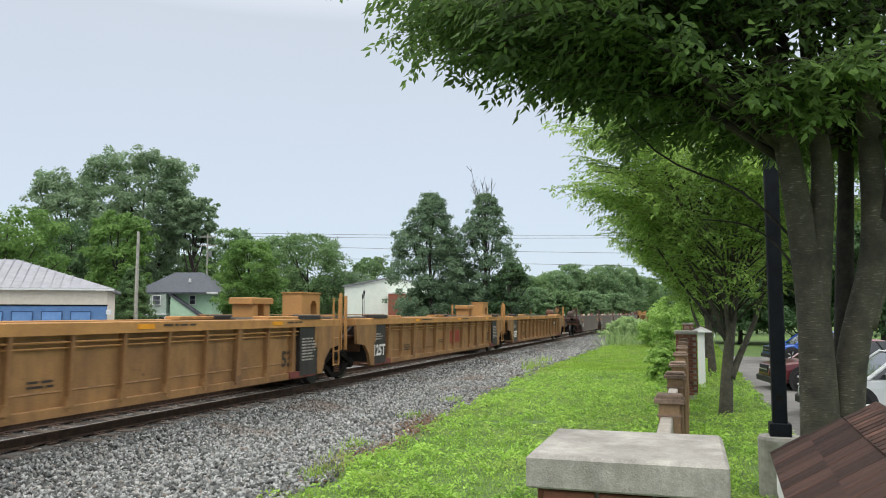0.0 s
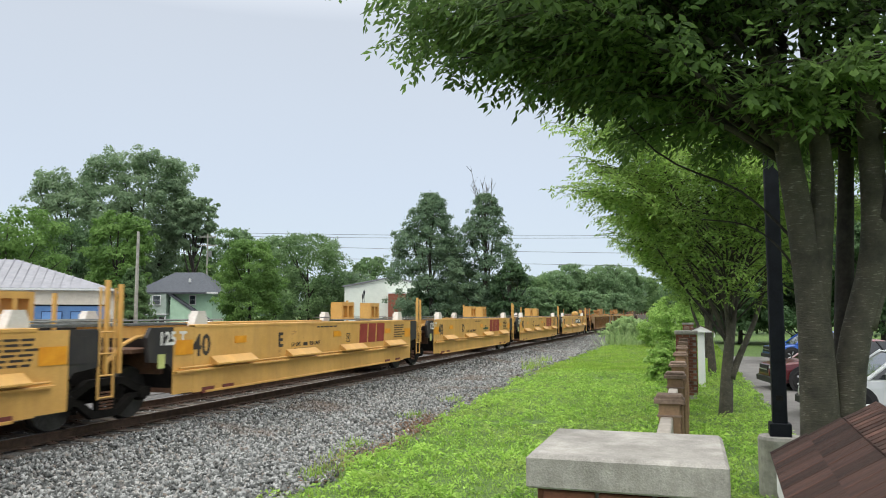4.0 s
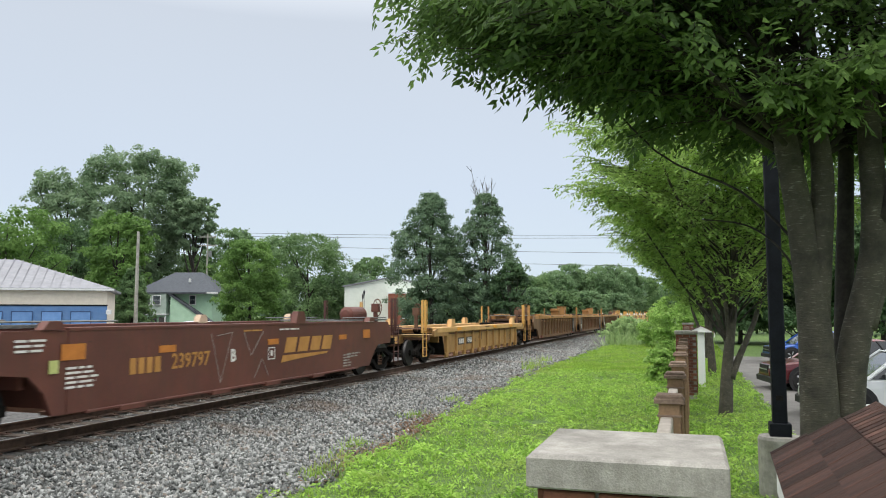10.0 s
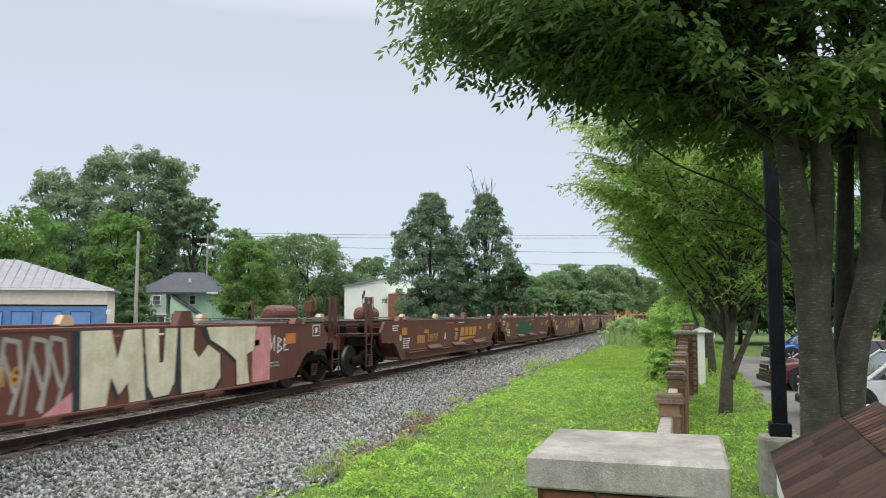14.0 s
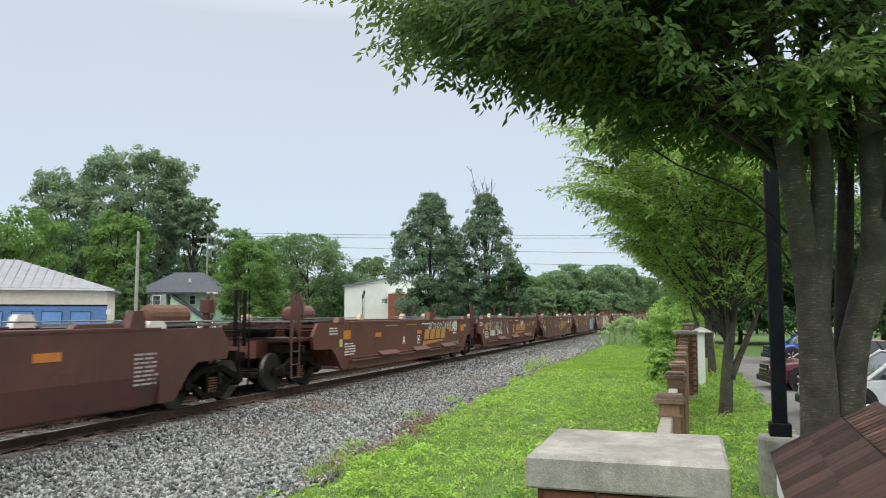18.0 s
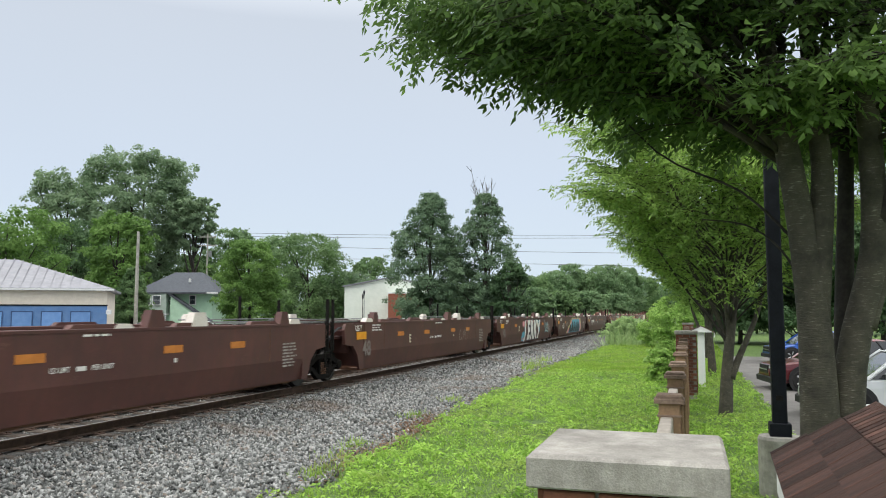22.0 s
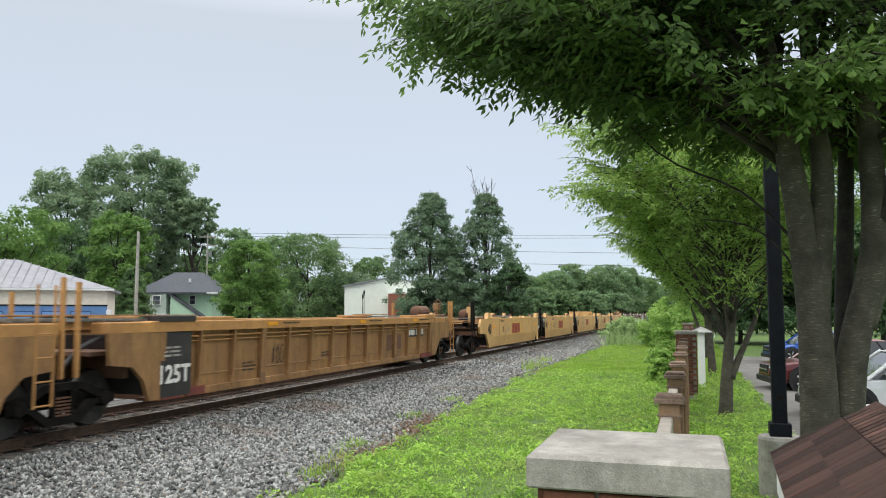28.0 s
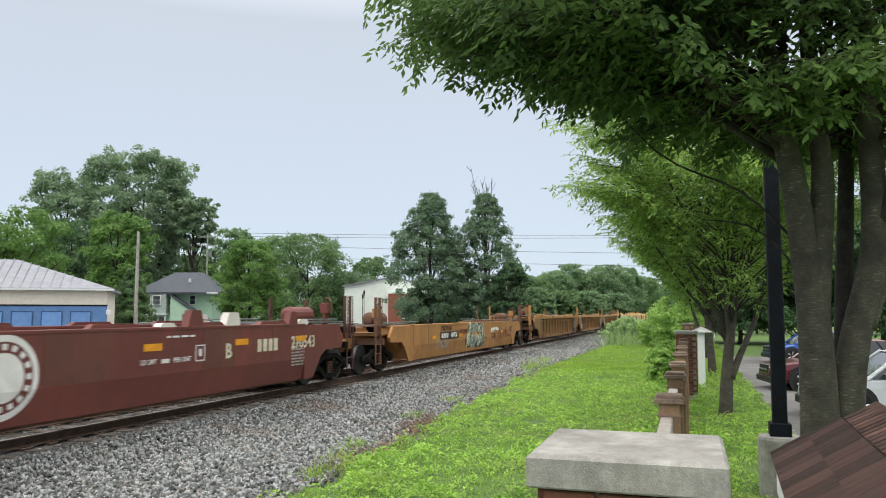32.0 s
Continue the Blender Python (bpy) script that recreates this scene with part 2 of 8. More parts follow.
def ground_sheet():
    xs = [-900, -400, -200, -120, -80, -60, -50, -40, -32, -26, -21, -17, -14.5, -13, -12.4, -12, -11.6, -10.74, -9.9, -9.2, -8.9, -8.5, -8.14]
    xs += [-7.7 + 0.3 * i for i in range(26)] + [0.4, 0.9, 1.3, 1.70, 1.80, 3, 5, 9, 14, 20, 30, 45, 70, 120, 250, 500, 900]
    ys = [-60, -30, -15, -8, -4, -2, 0] + [0.4 + 0.35 * i for i in range(70)] + [25.5 + 1.2 * i for i in range(25)] + [58, 64, 72, 82, 95, 110, 130, 160, 200, 260, 340, 450, 600, 900, 1400]
    v = []
    for y in ys:
        for x in xs:
            z = ground_z(x, y)
            if -8.6 < x < 1.6 and -3 < y < 56:
                z += 0.03 * smooth_noise(x, y, 0.8) + 0.015 * smooth_noise(x, y, 2.3)
            v.append((x, y, z))
    nx = len(xs)
    f = [(j * nx + i, j * nx + i + 1, (j + 1) * nx + i + 1, (j + 1) * nx + i) for j in range(len(ys) - 1) for i in range(nx - 1)]
    return mesh_np("ground", v, f)


def ground_material():
    m, n, l, b = nodes_of("soil_and_turf")
    co = n.new("ShaderNodeTexCoord")
    sep = n.new("ShaderNodeSeparateXYZ")
    l.new(co.outputs["Object"], sep.inputs[0])
    edge = n.new("ShaderNodeTexNoise")
    edge.inputs["Scale"].default_value, edge.inputs["Detail"].default_value, edge.inputs["Roughness"].default_value = 0.55, 5, 0.7
    l.new(co.outputs["Object"], edge.inputs["Vector"])
    fine = n.new("ShaderNodeTexNoise")
    fine.inputs["Scale"].default_value, fine.inputs["Detail"].default_value = 26, 6
    l.new(co.outputs["Object"], fine.inputs["Vector"])
    # turf
    turf = n.new("ShaderNodeValToRGB")
    turf.color_ramp.elements[0].color, turf.color_ramp.elements[1].color = (0.038, 0.075, 0.016, 1), (0.13, 0.22, 0.040, 1)
    turf.color_ramp.elements[0].position, turf.color_ramp.elements[1].position = 0.3, 0.72
    l.new(fine.outputs[0], turf.inputs[0])
    # gravel, darkened so that the gaps between the loose stones look shaded
    vor = n.new("ShaderNodeTexVoronoi")
    vor.inputs["Scale"].default_value = 17
    l.new(co.outputs["Object"], vor.inputs["Vector"])
    grav = n.new("ShaderNodeValToRGB")
    grav.color_ramp.elements[0].color, grav.color_ramp.elements[1].color = (0.025, 0.024, 0.022, 1), (0.13, 0.125, 0.12, 1)
    l.new(vor.outputs["Color"], grav.inputs[0])
    wob = n.new("ShaderNodeMath")
    wob.operation = "MULTIPLY_ADD"
    wob.inputs[1].default_value = 1.2
    l.new(edge.outputs[0], wob.inputs[0])
    slant = n.new("ShaderNodeMath")
    slant.operation = "MULTIPLY_ADD"
    slant.inputs[1].default_value = 0.03
    l.new(sep.outputs["Y"], slant.inputs[0])
    l.new(sep.outputs["X"], slant.inputs[2])
    l.new(slant.outputs[0], wob.inputs[2])
    lo = n.new("ShaderNodeMapRange")
    lo.inputs["From Min"].default_value, lo.inputs["From Max"].default_value = -4.25, -4.0
    l.new(wob.outputs[0], lo.inputs["Value"])
    far = n.new("ShaderNodeMapRange")
    far.inputs["From Min"].default_value, far.inputs["From Max"].default_value = -18.2, -18.8
    l.new(wob.outputs[0], far.inputs["Value"])
    either = n.new("ShaderNodeMath")
    either.operation = "MAXIMUM"
    l.new(lo.outputs[0], either.inputs[0])
    l.new(far.outputs[0], either.inputs[1])
    mix = n.new("ShaderNodeMix")
    mix.data_type = "RGBA"
    l.new(either.outputs[0], mix.inputs["Factor"])
    l.new(grav.outputs[0], mix.inputs["A"])
    l.new(turf.outputs[0], mix.inputs["B"])
    l.new(mix.outputs["Result"], b.inputs["Base Color"])
    b.inputs["Roughness"].default_value = 0.9
    bp = n.new("ShaderNodeBump")
    bp.inputs["Strength"].default_value, bp.inputs["Distance"].default_value = 0.6, 0.03
    l.new(vor.outputs["Distance"], bp.inputs["Height"])
    l.new(bp.outputs[0], b.inputs["Normal"])
    return m


ground = tagged(part("ground", ground_sheet(), ground_material()), "grassy trackside ground with a grey ballast strip", "ground", kind="structure")

ASPHALT = surface("asphalt", (0.075, 0.073, 0.07), (0.16, 0.155, 0.15), 0.9, scale=0.8, fine=90, bump=0.4, dirt=(0.17, 0.165, 0.155), dirt_amount=0.5)
CARPARK = surface("pale_worn_asphalt", (0.14, 0.132, 0.126), (0.23, 0.22, 0.208), 0.9, scale=0.8, fine=90, bump=0.4, dirt=(0.14, 0.135, 0.125), dirt_amount=0.5)
park = Geo().box(1.78, 26, 14, 47, -0.60, -0.505)
tagged(part("car_park", park, CARPARK), "grey asphalt car park beside the lawn", "car park", kind="structure")
lot = Geo().box(-85, -16, 18, 112, -0.78, -0.60)
tagged(part("far_lot", lot, ASPHALT), "asphalt lot beyond the railway", "car park", kind="structure")

# ballast stones


def stone_material():
    m, n, l, b = nodes_of("ballast_stone")
    geo = n.new("ShaderNodeNewGeometry")
    ramp = n.new("ShaderNodeValToRGB")
    for pos, c in ((0.0, (0.050, 0.054, 0.051)), (0.45, (0.172, 0.180, 0.172)), (0.86, (0.40, 0.41, 0.395)), (0.95, (0.19, 0.16, 0.13)), (1.0, (0.44, 0.44, 0.42))):
        e = ramp.color_ramp.elements[0] if pos == 0 else (ramp.color_ramp.elements[-1] if pos == 1 else ramp.color_ramp.elements.new(pos))
        e.position, e.color = pos, (*c, 1)
    l.new(geo.outputs["Random Per Island"], ramp.inputs[0])
    co = n.new("ShaderNodeTexCoord")
    ns = n.new("ShaderNodeTexNoise")
    ns.inputs["Scale"].default_value, ns.inputs["Detail"].default_value = 45, 4
    l.new(co.outputs["Object"], ns.inputs["Vector"])
    big = n.new("ShaderNodeTexNoise")
    big.inputs["Scale"].default_value, big.inputs["Detail"].default_value = 0.5, 3
    l.new(co.outputs["Object"], big.inputs["Vector"])
    mx = n.new("ShaderNodeMix")
    mx.data_type, mx.blend_type = "RGBA", "OVERLAY"
    mx.inputs["Factor"].default_value = 0.5
    l.new(ramp.outputs[0], mx.inputs["A"])
    l.new(ns.outputs[0], mx.inputs["B"])
    rr = n.new("ShaderNodeMapRange")
    rr.inputs["From Min"].default_value, rr.inputs["From Max"].default_value = 0.55, 0.72
    rr.inputs["To Max"].default_value = 0.55
    l.new(big.outputs[0], rr.inputs["Value"])
    m2 = n.new("ShaderNodeMix")
    m2.data_type = "RGBA"
    l.new(rr.outputs[0], m2.inputs["Factor"])
    l.new(mx.outputs["Result"], m2.inputs["A"])
    m2.inputs["B"].default_value = (0.16, 0.105, 0.07, 1)
    l.new(m2.outputs["Result"], b.inputs["Base Color"])
    b.inputs["Roughness"].default_value = 0.85
    return m


def ballast():
    rng = np.random.default_rng(5)
    cube = np.array([(x, y, z) for z in (-1, 1) for y in (-1, 1) for x in (-1, 1)], float) * (0.62, 0.5, 0.42)
    quads = [(0, 2, 3, 1), (4, 5, 7, 6), (0, 1, 5, 4), (2, 6, 7, 3), (0, 4, 6, 2), (1, 3, 7, 5)]
    pts = []
    for y0, y1, n in ((1, 5, 3000), (5, 14, 31000), (14, 26, 25000), (26, 48, 17000), (48, 90, 9000)):
        xx = rng.uniform(-9.55, -4.1, n)
        yy = rng.uniform(y0, y1, n)
        pts.append(np.stack([xx, yy], 1))
    pts.append(np.stack([rng.uniform(-12.2, -9.3, 15000), rng.uniform(2, 60, 15000)], 1))
    p = np.concatenate(pts)
    edge = np.array([lawn_edge(y) for y in p[:, 1]])
    fade = np.clip((edge - p[:, 0]) / 0.8, 0, 1)
    keep = rng.random(len(p)) < np.where(p[:, 0] < edge, 0.45 + 0.55 * fade, 0.10 * np.exp((edge - p[:, 0]) / 0.15))
    p = p[keep]
    z = np.array([ground_z(x, y) for x, y in p]) + rng.uniform(-0.016, 0.034, len(p))
    z = np.where(np.abs(p[:, 0] - TRACK_X) < 1.5, -0.222 + rng.uniform(-0.02, 0.02, len(p)), z)
    size = rng.uniform(0.6, 1.25, (len(p), 3)) * np.where(p[:, 1] > 26, 0.054, 0.038)[:, None]
    v, f = scatter(cube, quads, np.column_stack([p, z]), size, rng)
    v += rng.normal(scale=0.0095, size=v.shape)
    return mesh_np("ballast", v, f)


tagged(part("ballast", ballast(), stone_material()), "grey crushed-stone ballast with rusty patches beside the rails", "gravel", kind="stuff")

# rails and sleepers
RAIL_RUST = surface("rail_rust", (0.045, 0.028, 0.02), (0.10, 0.062, 0.042), 0.85, scale=6, fine=60, bump=0.2)
RAIL_HEAD = surface("rail_steel", (0.30, 0.29, 0.28), (0.45, 0.44, 0.43), 0.3, 0.9, scale=2, fine=30, bump=0.05)
WOOD_TIE = surface("creosoted_wood", (0.055, 0.043, 0.034), (0.17, 0.14, 0.115), 0.9, scale=7, fine=40, bump=0.5, dirt=(0.26, 0.235, 0.20), dirt_amount=0.5, vary=0.3)
PLATE = surface("tie_plate_iron", (0.05, 0.03, 0.022), (0.11, 0.065, 0.045), 0.8, scale=20, fine=60)
track = thing("railway_track", pose(TRACK_X, 0, 0), "single railway track with rusty steel rails on wooden sleepers", "railway track", kind="structure")
RAIL_OUT = [(-0.070, -0.168), (0.070, -0.168), (0.070, -0.155), (0.012, -0.135), (0.010, -0.045), (0.034, -0.035), (0.036, -0.008), (0.028, -0.003), (-0.028, -0.003), (-0.036, -0.008), (-0.034, -0.035), (-0.010, -0.045), (-0.012, -0.135), (-0.070, -0.155)]
for sx in (-0.755, 0.755):
    r = part("rail", Geo().prism(RAIL_OUT, "y", -60, 420), RAIL_RUST, track, key="rail")
    r.location.x = sx
    h = part("rail_head", Geo().prism([(-0.027, -0.003), (0.027, -0.003), (0.024, 0.0), (-0.024, 0.0)], "y", -60, 420), RAIL_HEAD, r, "polished running surface", key="railhead")


def tie():
    return Geo().cbox(-1.3, 1.3, -0.115, 0.115, -0.36, -0.178, 0.012)


rng = random.Random(3)
far_ties = Geo()
for i in range(-8, 380):
    y = i * 0.53 + rng.uniform(-0.03, 0.03)
    if -2 <= i < 150:
        t = part("sleeper", tie, WOOD_TIE, track, key="tie")
        t.location = (rng.uniform(-0.05, 0.05), y, rng.uniform(-0.012, 0.004))
        t.rotation_euler.z = rng.uniform(-0.02, 0.02)
        if i < 70:
            for sx in (-0.755, 0.755):
                p = part("tie_plate", lambda: Geo().cbox(-0.17, 0.17, -0.09, 0.09, -0.178, -0.164, 0.004).box(-0.11, -0.08, -0.06, -0.03, -0.165, -0.145).box(0.08, 0.11, 0.03, 0.06, -0.165, -0.145), PLATE, track, key="tieplate")
                p.location = (sx, y, 0.001)
    else:
        far_ties.box(-1.3, 1.3, y - 0.11, y + 0.11, -0.36, -0.18)
tagged(part("far_sleepers", far_ties, WOOD_TIE, track), kind="stuff")
# ---- the train ----
YEL_R = surface("weathered_ochre_paint", (0.22, 0.115, 0.046), (0.36, 0.195, 0.072), 0.65, scale=1.3, fine=30, bump=0.08, dirt=(0.085, 0.046, 0.028), dirt_amount=0.85, streak=1, scuff=(0.075, 0.040, 0.026))
YEL_RD = surface("rust_brown_ochre_paint", (0.15, 0.083, 0.042), (0.25, 0.14, 0.066), 0.7, scale=1.3, fine=30, bump=0.08, dirt=(0.075, 0.045, 0.03), dirt_amount=0.85, streak=1, scuff=(0.06, 0.036, 0.026))
YEL_T = surface("rusty_ochre_chord", (0.38, 0.19, 0.062), (0.52, 0.27, 0.085), 0.6, scale=1.5, fine=30, bump=0.08, dirt=(0.20, 0.10, 0.05), dirt_amount=0.6, scuff=(0.14, 0.065, 0.035))
YEL_N = surface("fresh_yellow_paint", (0.60, 0.335, 0.085), (0.72, 0.42, 0.12), 0.5, scale=1.0, fine=30, bump=0.05, dirt=(0.36, 0.19, 0.07), dirt_amount=0.45, streak=1, scuff=(0.33, 0.15, 0.06))
YEL_D = surface("dusty_yellow_paint", (0.58, 0.34, 0.125), (0.69, 0.42, 0.17), 0.55, scale=1.1, fine=30, bump=0.05, dirt=(0.36, 0.19, 0.08), dirt_amount=0.5, streak=1, scuff=(0.17, 0.075, 0.035))
YEL_L = surface("grimy_yellow_paint", (0.36, 0.20, 0.068), (0.50, 0.29, 0.10), 0.6, scale=1.2, fine=30, bump=0.06, dirt=(0.15, 0.08, 0.04), dirt_amount=0.75, streak=1, scuff=(0.10, 0.05, 0.03))
ORANGE = surface("faded_orange_paint", (0.36, 0.165, 0.050), (0.49, 0.235, 0.078), 0.6, scale=1.1, fine=30, bump=0.06, dirt=(0.22, 0.10, 0.045), dirt_amount=0.6, streak=1, scuff=(0.15, 0.06, 0.03))
BROWN = surface("mineral_brown_paint", (0.105, 0.036, 0.026), (0.155, 0.053, 0.037), 0.55, scale=0.9, fine=30, bump=0.05, dirt=(0.075, 0.042, 0.033), dirt_amount=0.6, streak=1, scuff=(0.055, 0.030, 0.026))
DARKB = surface("dark_brown_paint", (0.076, 0.030, 0.026), (0.118, 0.046, 0.037), 0.55, scale=0.9, fine=30, bump=0.05, dirt=(0.05, 0.033, 0.028), dirt_amount=0.6, streak=1, scuff=(0.15, 0.075, 0.055))
REDB = surface("red_brown_paint", (0.13, 0.034, 0.028), (0.19, 0.05, 0.038), 0.55, scale=0.9, fine=30, bump=0.05, dirt=(0.09, 0.043, 0.034), dirt_amount=0.55, streak=1, scuff=(0.07, 0.028, 0.024))
GREY_C = surface("grey_brown_paint", (0.11, 0.085, 0.075), (0.17, 0.13, 0.11), 0.65, scale=0.9, fine=30, dirt=(0.08, 0.05, 0.04), dirt_amount=0.6, streak=1)
BLACKP = surface("black_panel_paint", (0.016, 0.016, 0.017), (0.030, 0.029, 0.029), 0.6, scale=2, fine=30, dirt=(0.075, 0.055, 0.045), dirt_amount=0.5, streak=1)
GRIME = surface("oily_black_steel", (0.008, 0.0075, 0.007), (0.018, 0.016, 0.014), 0.85, scale=5, fine=40, bump=0.3, spec=0.08)
RUSTY = surface("rusty_steel", (0.10, 0.050, 0.030), (0.19, 0.095, 0.055), 0.8, scale=3, fine=40, bump=0.2, dirt=(0.06, 0.04, 0.03))
TREAD = surface("wheel_tread_steel", (0.030, 0.028, 0.027), (0.075, 0.072, 0.07), 0.5, 0.6, scale=4, fine=30, bump=0.05)
GALV = surface("galvanised_grating", (0.17, 0.18, 0.17), (0.30, 0.31, 0.30), 0.55, 0.5, scale=6, fine=50)
WHITE = surface("white_marking", (0.66, 0.64, 0.60), (0.80, 0.78, 0.74), 0.6, scale=3, fine=40, bump=0.02)
GREYM = surface("grey_marking", (0.30, 0.275, 0.25), (0.40, 0.37, 0.34), 0.7, scale=3, fine=40, bump=0.02)
DIMM = surface("worn_grey_marking", (0.15, 0.12, 0.105), (0.25, 0.21, 0.19), 0.7, scale=3, fine=40, bump=0.02)
GOLD = surface("gold_marking", (0.42, 0.20, 0.05), (0.52, 0.26, 0.07), 0.6, scale=3, fine=40, bump=0.02)
DARKM = surface("dark_marking", (0.03, 0.022, 0.018), (0.055, 0.04, 0.03), 0.6, scale=3, fine=40, bump=0.02)
REDM = surface("red_marking", (0.24, 0.03, 0.02), (0.32, 0.045, 0.03), 0.6, scale=3, fine=40, bump=0.02)
REFL = surface("amber_reflector", (0.70, 0.27, 0.012), (0.82, 0.36, 0.02), 0.4, scale=6, fine=40, bump=0.02)
REFLB = surface("dull_amber_reflector", (0.46, 0.16, 0.03), (0.58, 0.21, 0.04), 0.5, scale=6, fine=40, bump=0.02)
MAROON = surface("maroon_tab", (0.13, 0.03, 0.025), (0.20, 0.05, 0.04), 0.6, scale=6, fine=40)
CREAM = surface("cream_casting", (0.55, 0.40, 0.27), (0.74, 0.58, 0.42), 0.6, scale=5, fine=30, dirt=(0.25, 0.13, 0.07))
PALE = surface("pale_casting", (0.62, 0.57, 0.50), (0.80, 0.76, 0.70), 0.6, scale=5, fine=30, dirt=(0.35, 0.27, 0.2))
GREENP = surface("dark_green_patch", (0.008, 0.062, 0.038), (0.014, 0.10, 0.06), 0.6, scale=2, fine=30, dirt=(0.03, 0.05, 0.035))
CYANP = surface("spray_cyan", (0.10, 0.34, 0.44), (0.16, 0.45, 0.55), 0.6, scale=4, fine=30)
PINKP = surface("spray_pink", (0.55, 0.22, 0.24), (0.68, 0.31, 0.31), 0.6, scale=4, fine=30)
NAVYP = surface("spray_navy", (0.014, 0.022, 0.034), (0.03, 0.045, 0.06), 0.6, scale=4, fine=30)
CREAMP = surface("spray_cream", (0.56, 0.50, 0.36), (0.78, 0.72, 0.56), 0.6, scale=2.2, fine=30, dirt=(0.42, 0.34, 0.22), dirt_amount=0.5, streak=1)
SPRAYG = surface("spray_pale_grey", (0.34, 0.35, 0.31), (0.52, 0.53, 0.48), 0.6, scale=4, fine=30)
LIMEP = surface("spray_lime", (0.45, 0.50, 0.16), (0.6, 0.62, 0.25), 0.6, scale=4, fine=30)
HOSE = surface("hose_rubber", (0.015, 0.015, 0.015), (0.03, 0.03, 0.03), 0.5, scale=5, fine=40)

WHEEL_R = 0.47
FOLD = 0.80
ROLL = []
d_deg = math.degrees(SPEED / FPS / WHEEL_R)
spins = [[(k / FPS, pose(0, sy, WHEEL_R, -d_deg * k)) for k in range(0, 961)] for sy in (-0.9, 0.9)]


def wheel_geo(s):
    g = Geo()
    x = 0.755 * s
    prof = [(0.0, 0.075 * s), (0.11, 0.075 * s), (0.13, 0.02 * s), (0.36, -0.01 * s), (0.39, 0.055 * s), (0.455, 0.06 * s), (0.462, 0.05 * s)]
    prof += [(0.47, -0.03 * s), (0.50, -0.045 * s), (0.49, -0.07 * s), (0.40, -0.075 * s), (0.37, -0.045 * s), (0.13, -0.05 * s), (0.11, -0.09 * s), (0.0, -0.09 * s)]
    g.lathe(prof, (x, 0, 0), "x", 26)
    g.lathe([(0.09, 0.70 * s), (0.085, 0.02 * s), (0.085, 0.0)], (0, 0, 0), "x", 10)
    return g


def tread_geo(s):
    return Geo().lathe([(0.425, 0.0605 * s), (0.455, 0.0645 * s), (0.464, 0.052 * s), (0.472, -0.03 * s), (0.44, -0.03 * s)], (0.755 * s, 0, 0), "x", 30).box(0.755 * s + 0.058 * s - 0.006, 0.755 * s + 0.058 * s + 0.006, -0.03, 0.03, 0.33, 0.41)


def side_frame(s):
    """A cast bogie side frame with spring window."""
    g = Geo()
    x0, x1 = (1.00, 1.12)
    outer = [(-1.12, 0.40), (-1.12, 0.56), (-0.72, 0.66), (-0.42, 0.80), (0.42, 0.80), (0.72, 0.66), (1.12, 0.56), (1.12, 0.40), (0.70, 0.40), (0.34, 0.14), (-0.34, 0.14), (-0.70, 0.40)]
    inner = [(-0.78, 0.50), (-0.78, 0.505), (-0.66, 0.54), (-0.36, 0.68), (0.36, 0.68), (0.66, 0.54), (0.78, 0.505), (0.78, 0.50), (0.60, 0.48), (0.28, 0.26), (-0.28, 0.26), (-0.60, 0.48)]
    n = len(outer)
    for x in (x0, x1):
        g.v += [(x * s, *p) for p in outer] + [(x * s, *p) for p in inner]
    for i in range(n):
        j = (i + 1) % n
        g.f += [(i, j, n + j, n + i), (2 * n + i, 3 * n + i, 3 * n + j, 2 * n + j), (i, 2 * n + i, 2 * n + j, j), (n + i, n + j, 3 * n + j, 3 * n + i)]
    for y in (-0.9, 0.9):
        g.lathe([(0.0, 1.17 * s), (0.10, 1.17 * s), (0.13, 1.14 * s), (0.14, 0.98 * s)], (0, y, WHEEL_R), "x", 12)
    for y in (-0.19, 0.19):
        g.box(min(x0 * s, x1 * s) + 0.02, max(x0 * s, x1 * s) - 0.02, y - 0.035, y + 0.035, 0.2, 0.72)
    return g


def springs(s):
    g = Geo()
    for y in (-0.11, 0.0, 0.11):
        for k in range(6):
            z = 0.27 + k * 0.055
            g.lathe([(0.048, z), (0.052, z + 0.014), (0.048, z + 0.028)], (1.07 * s, y, 0), "z", 8)
    return g


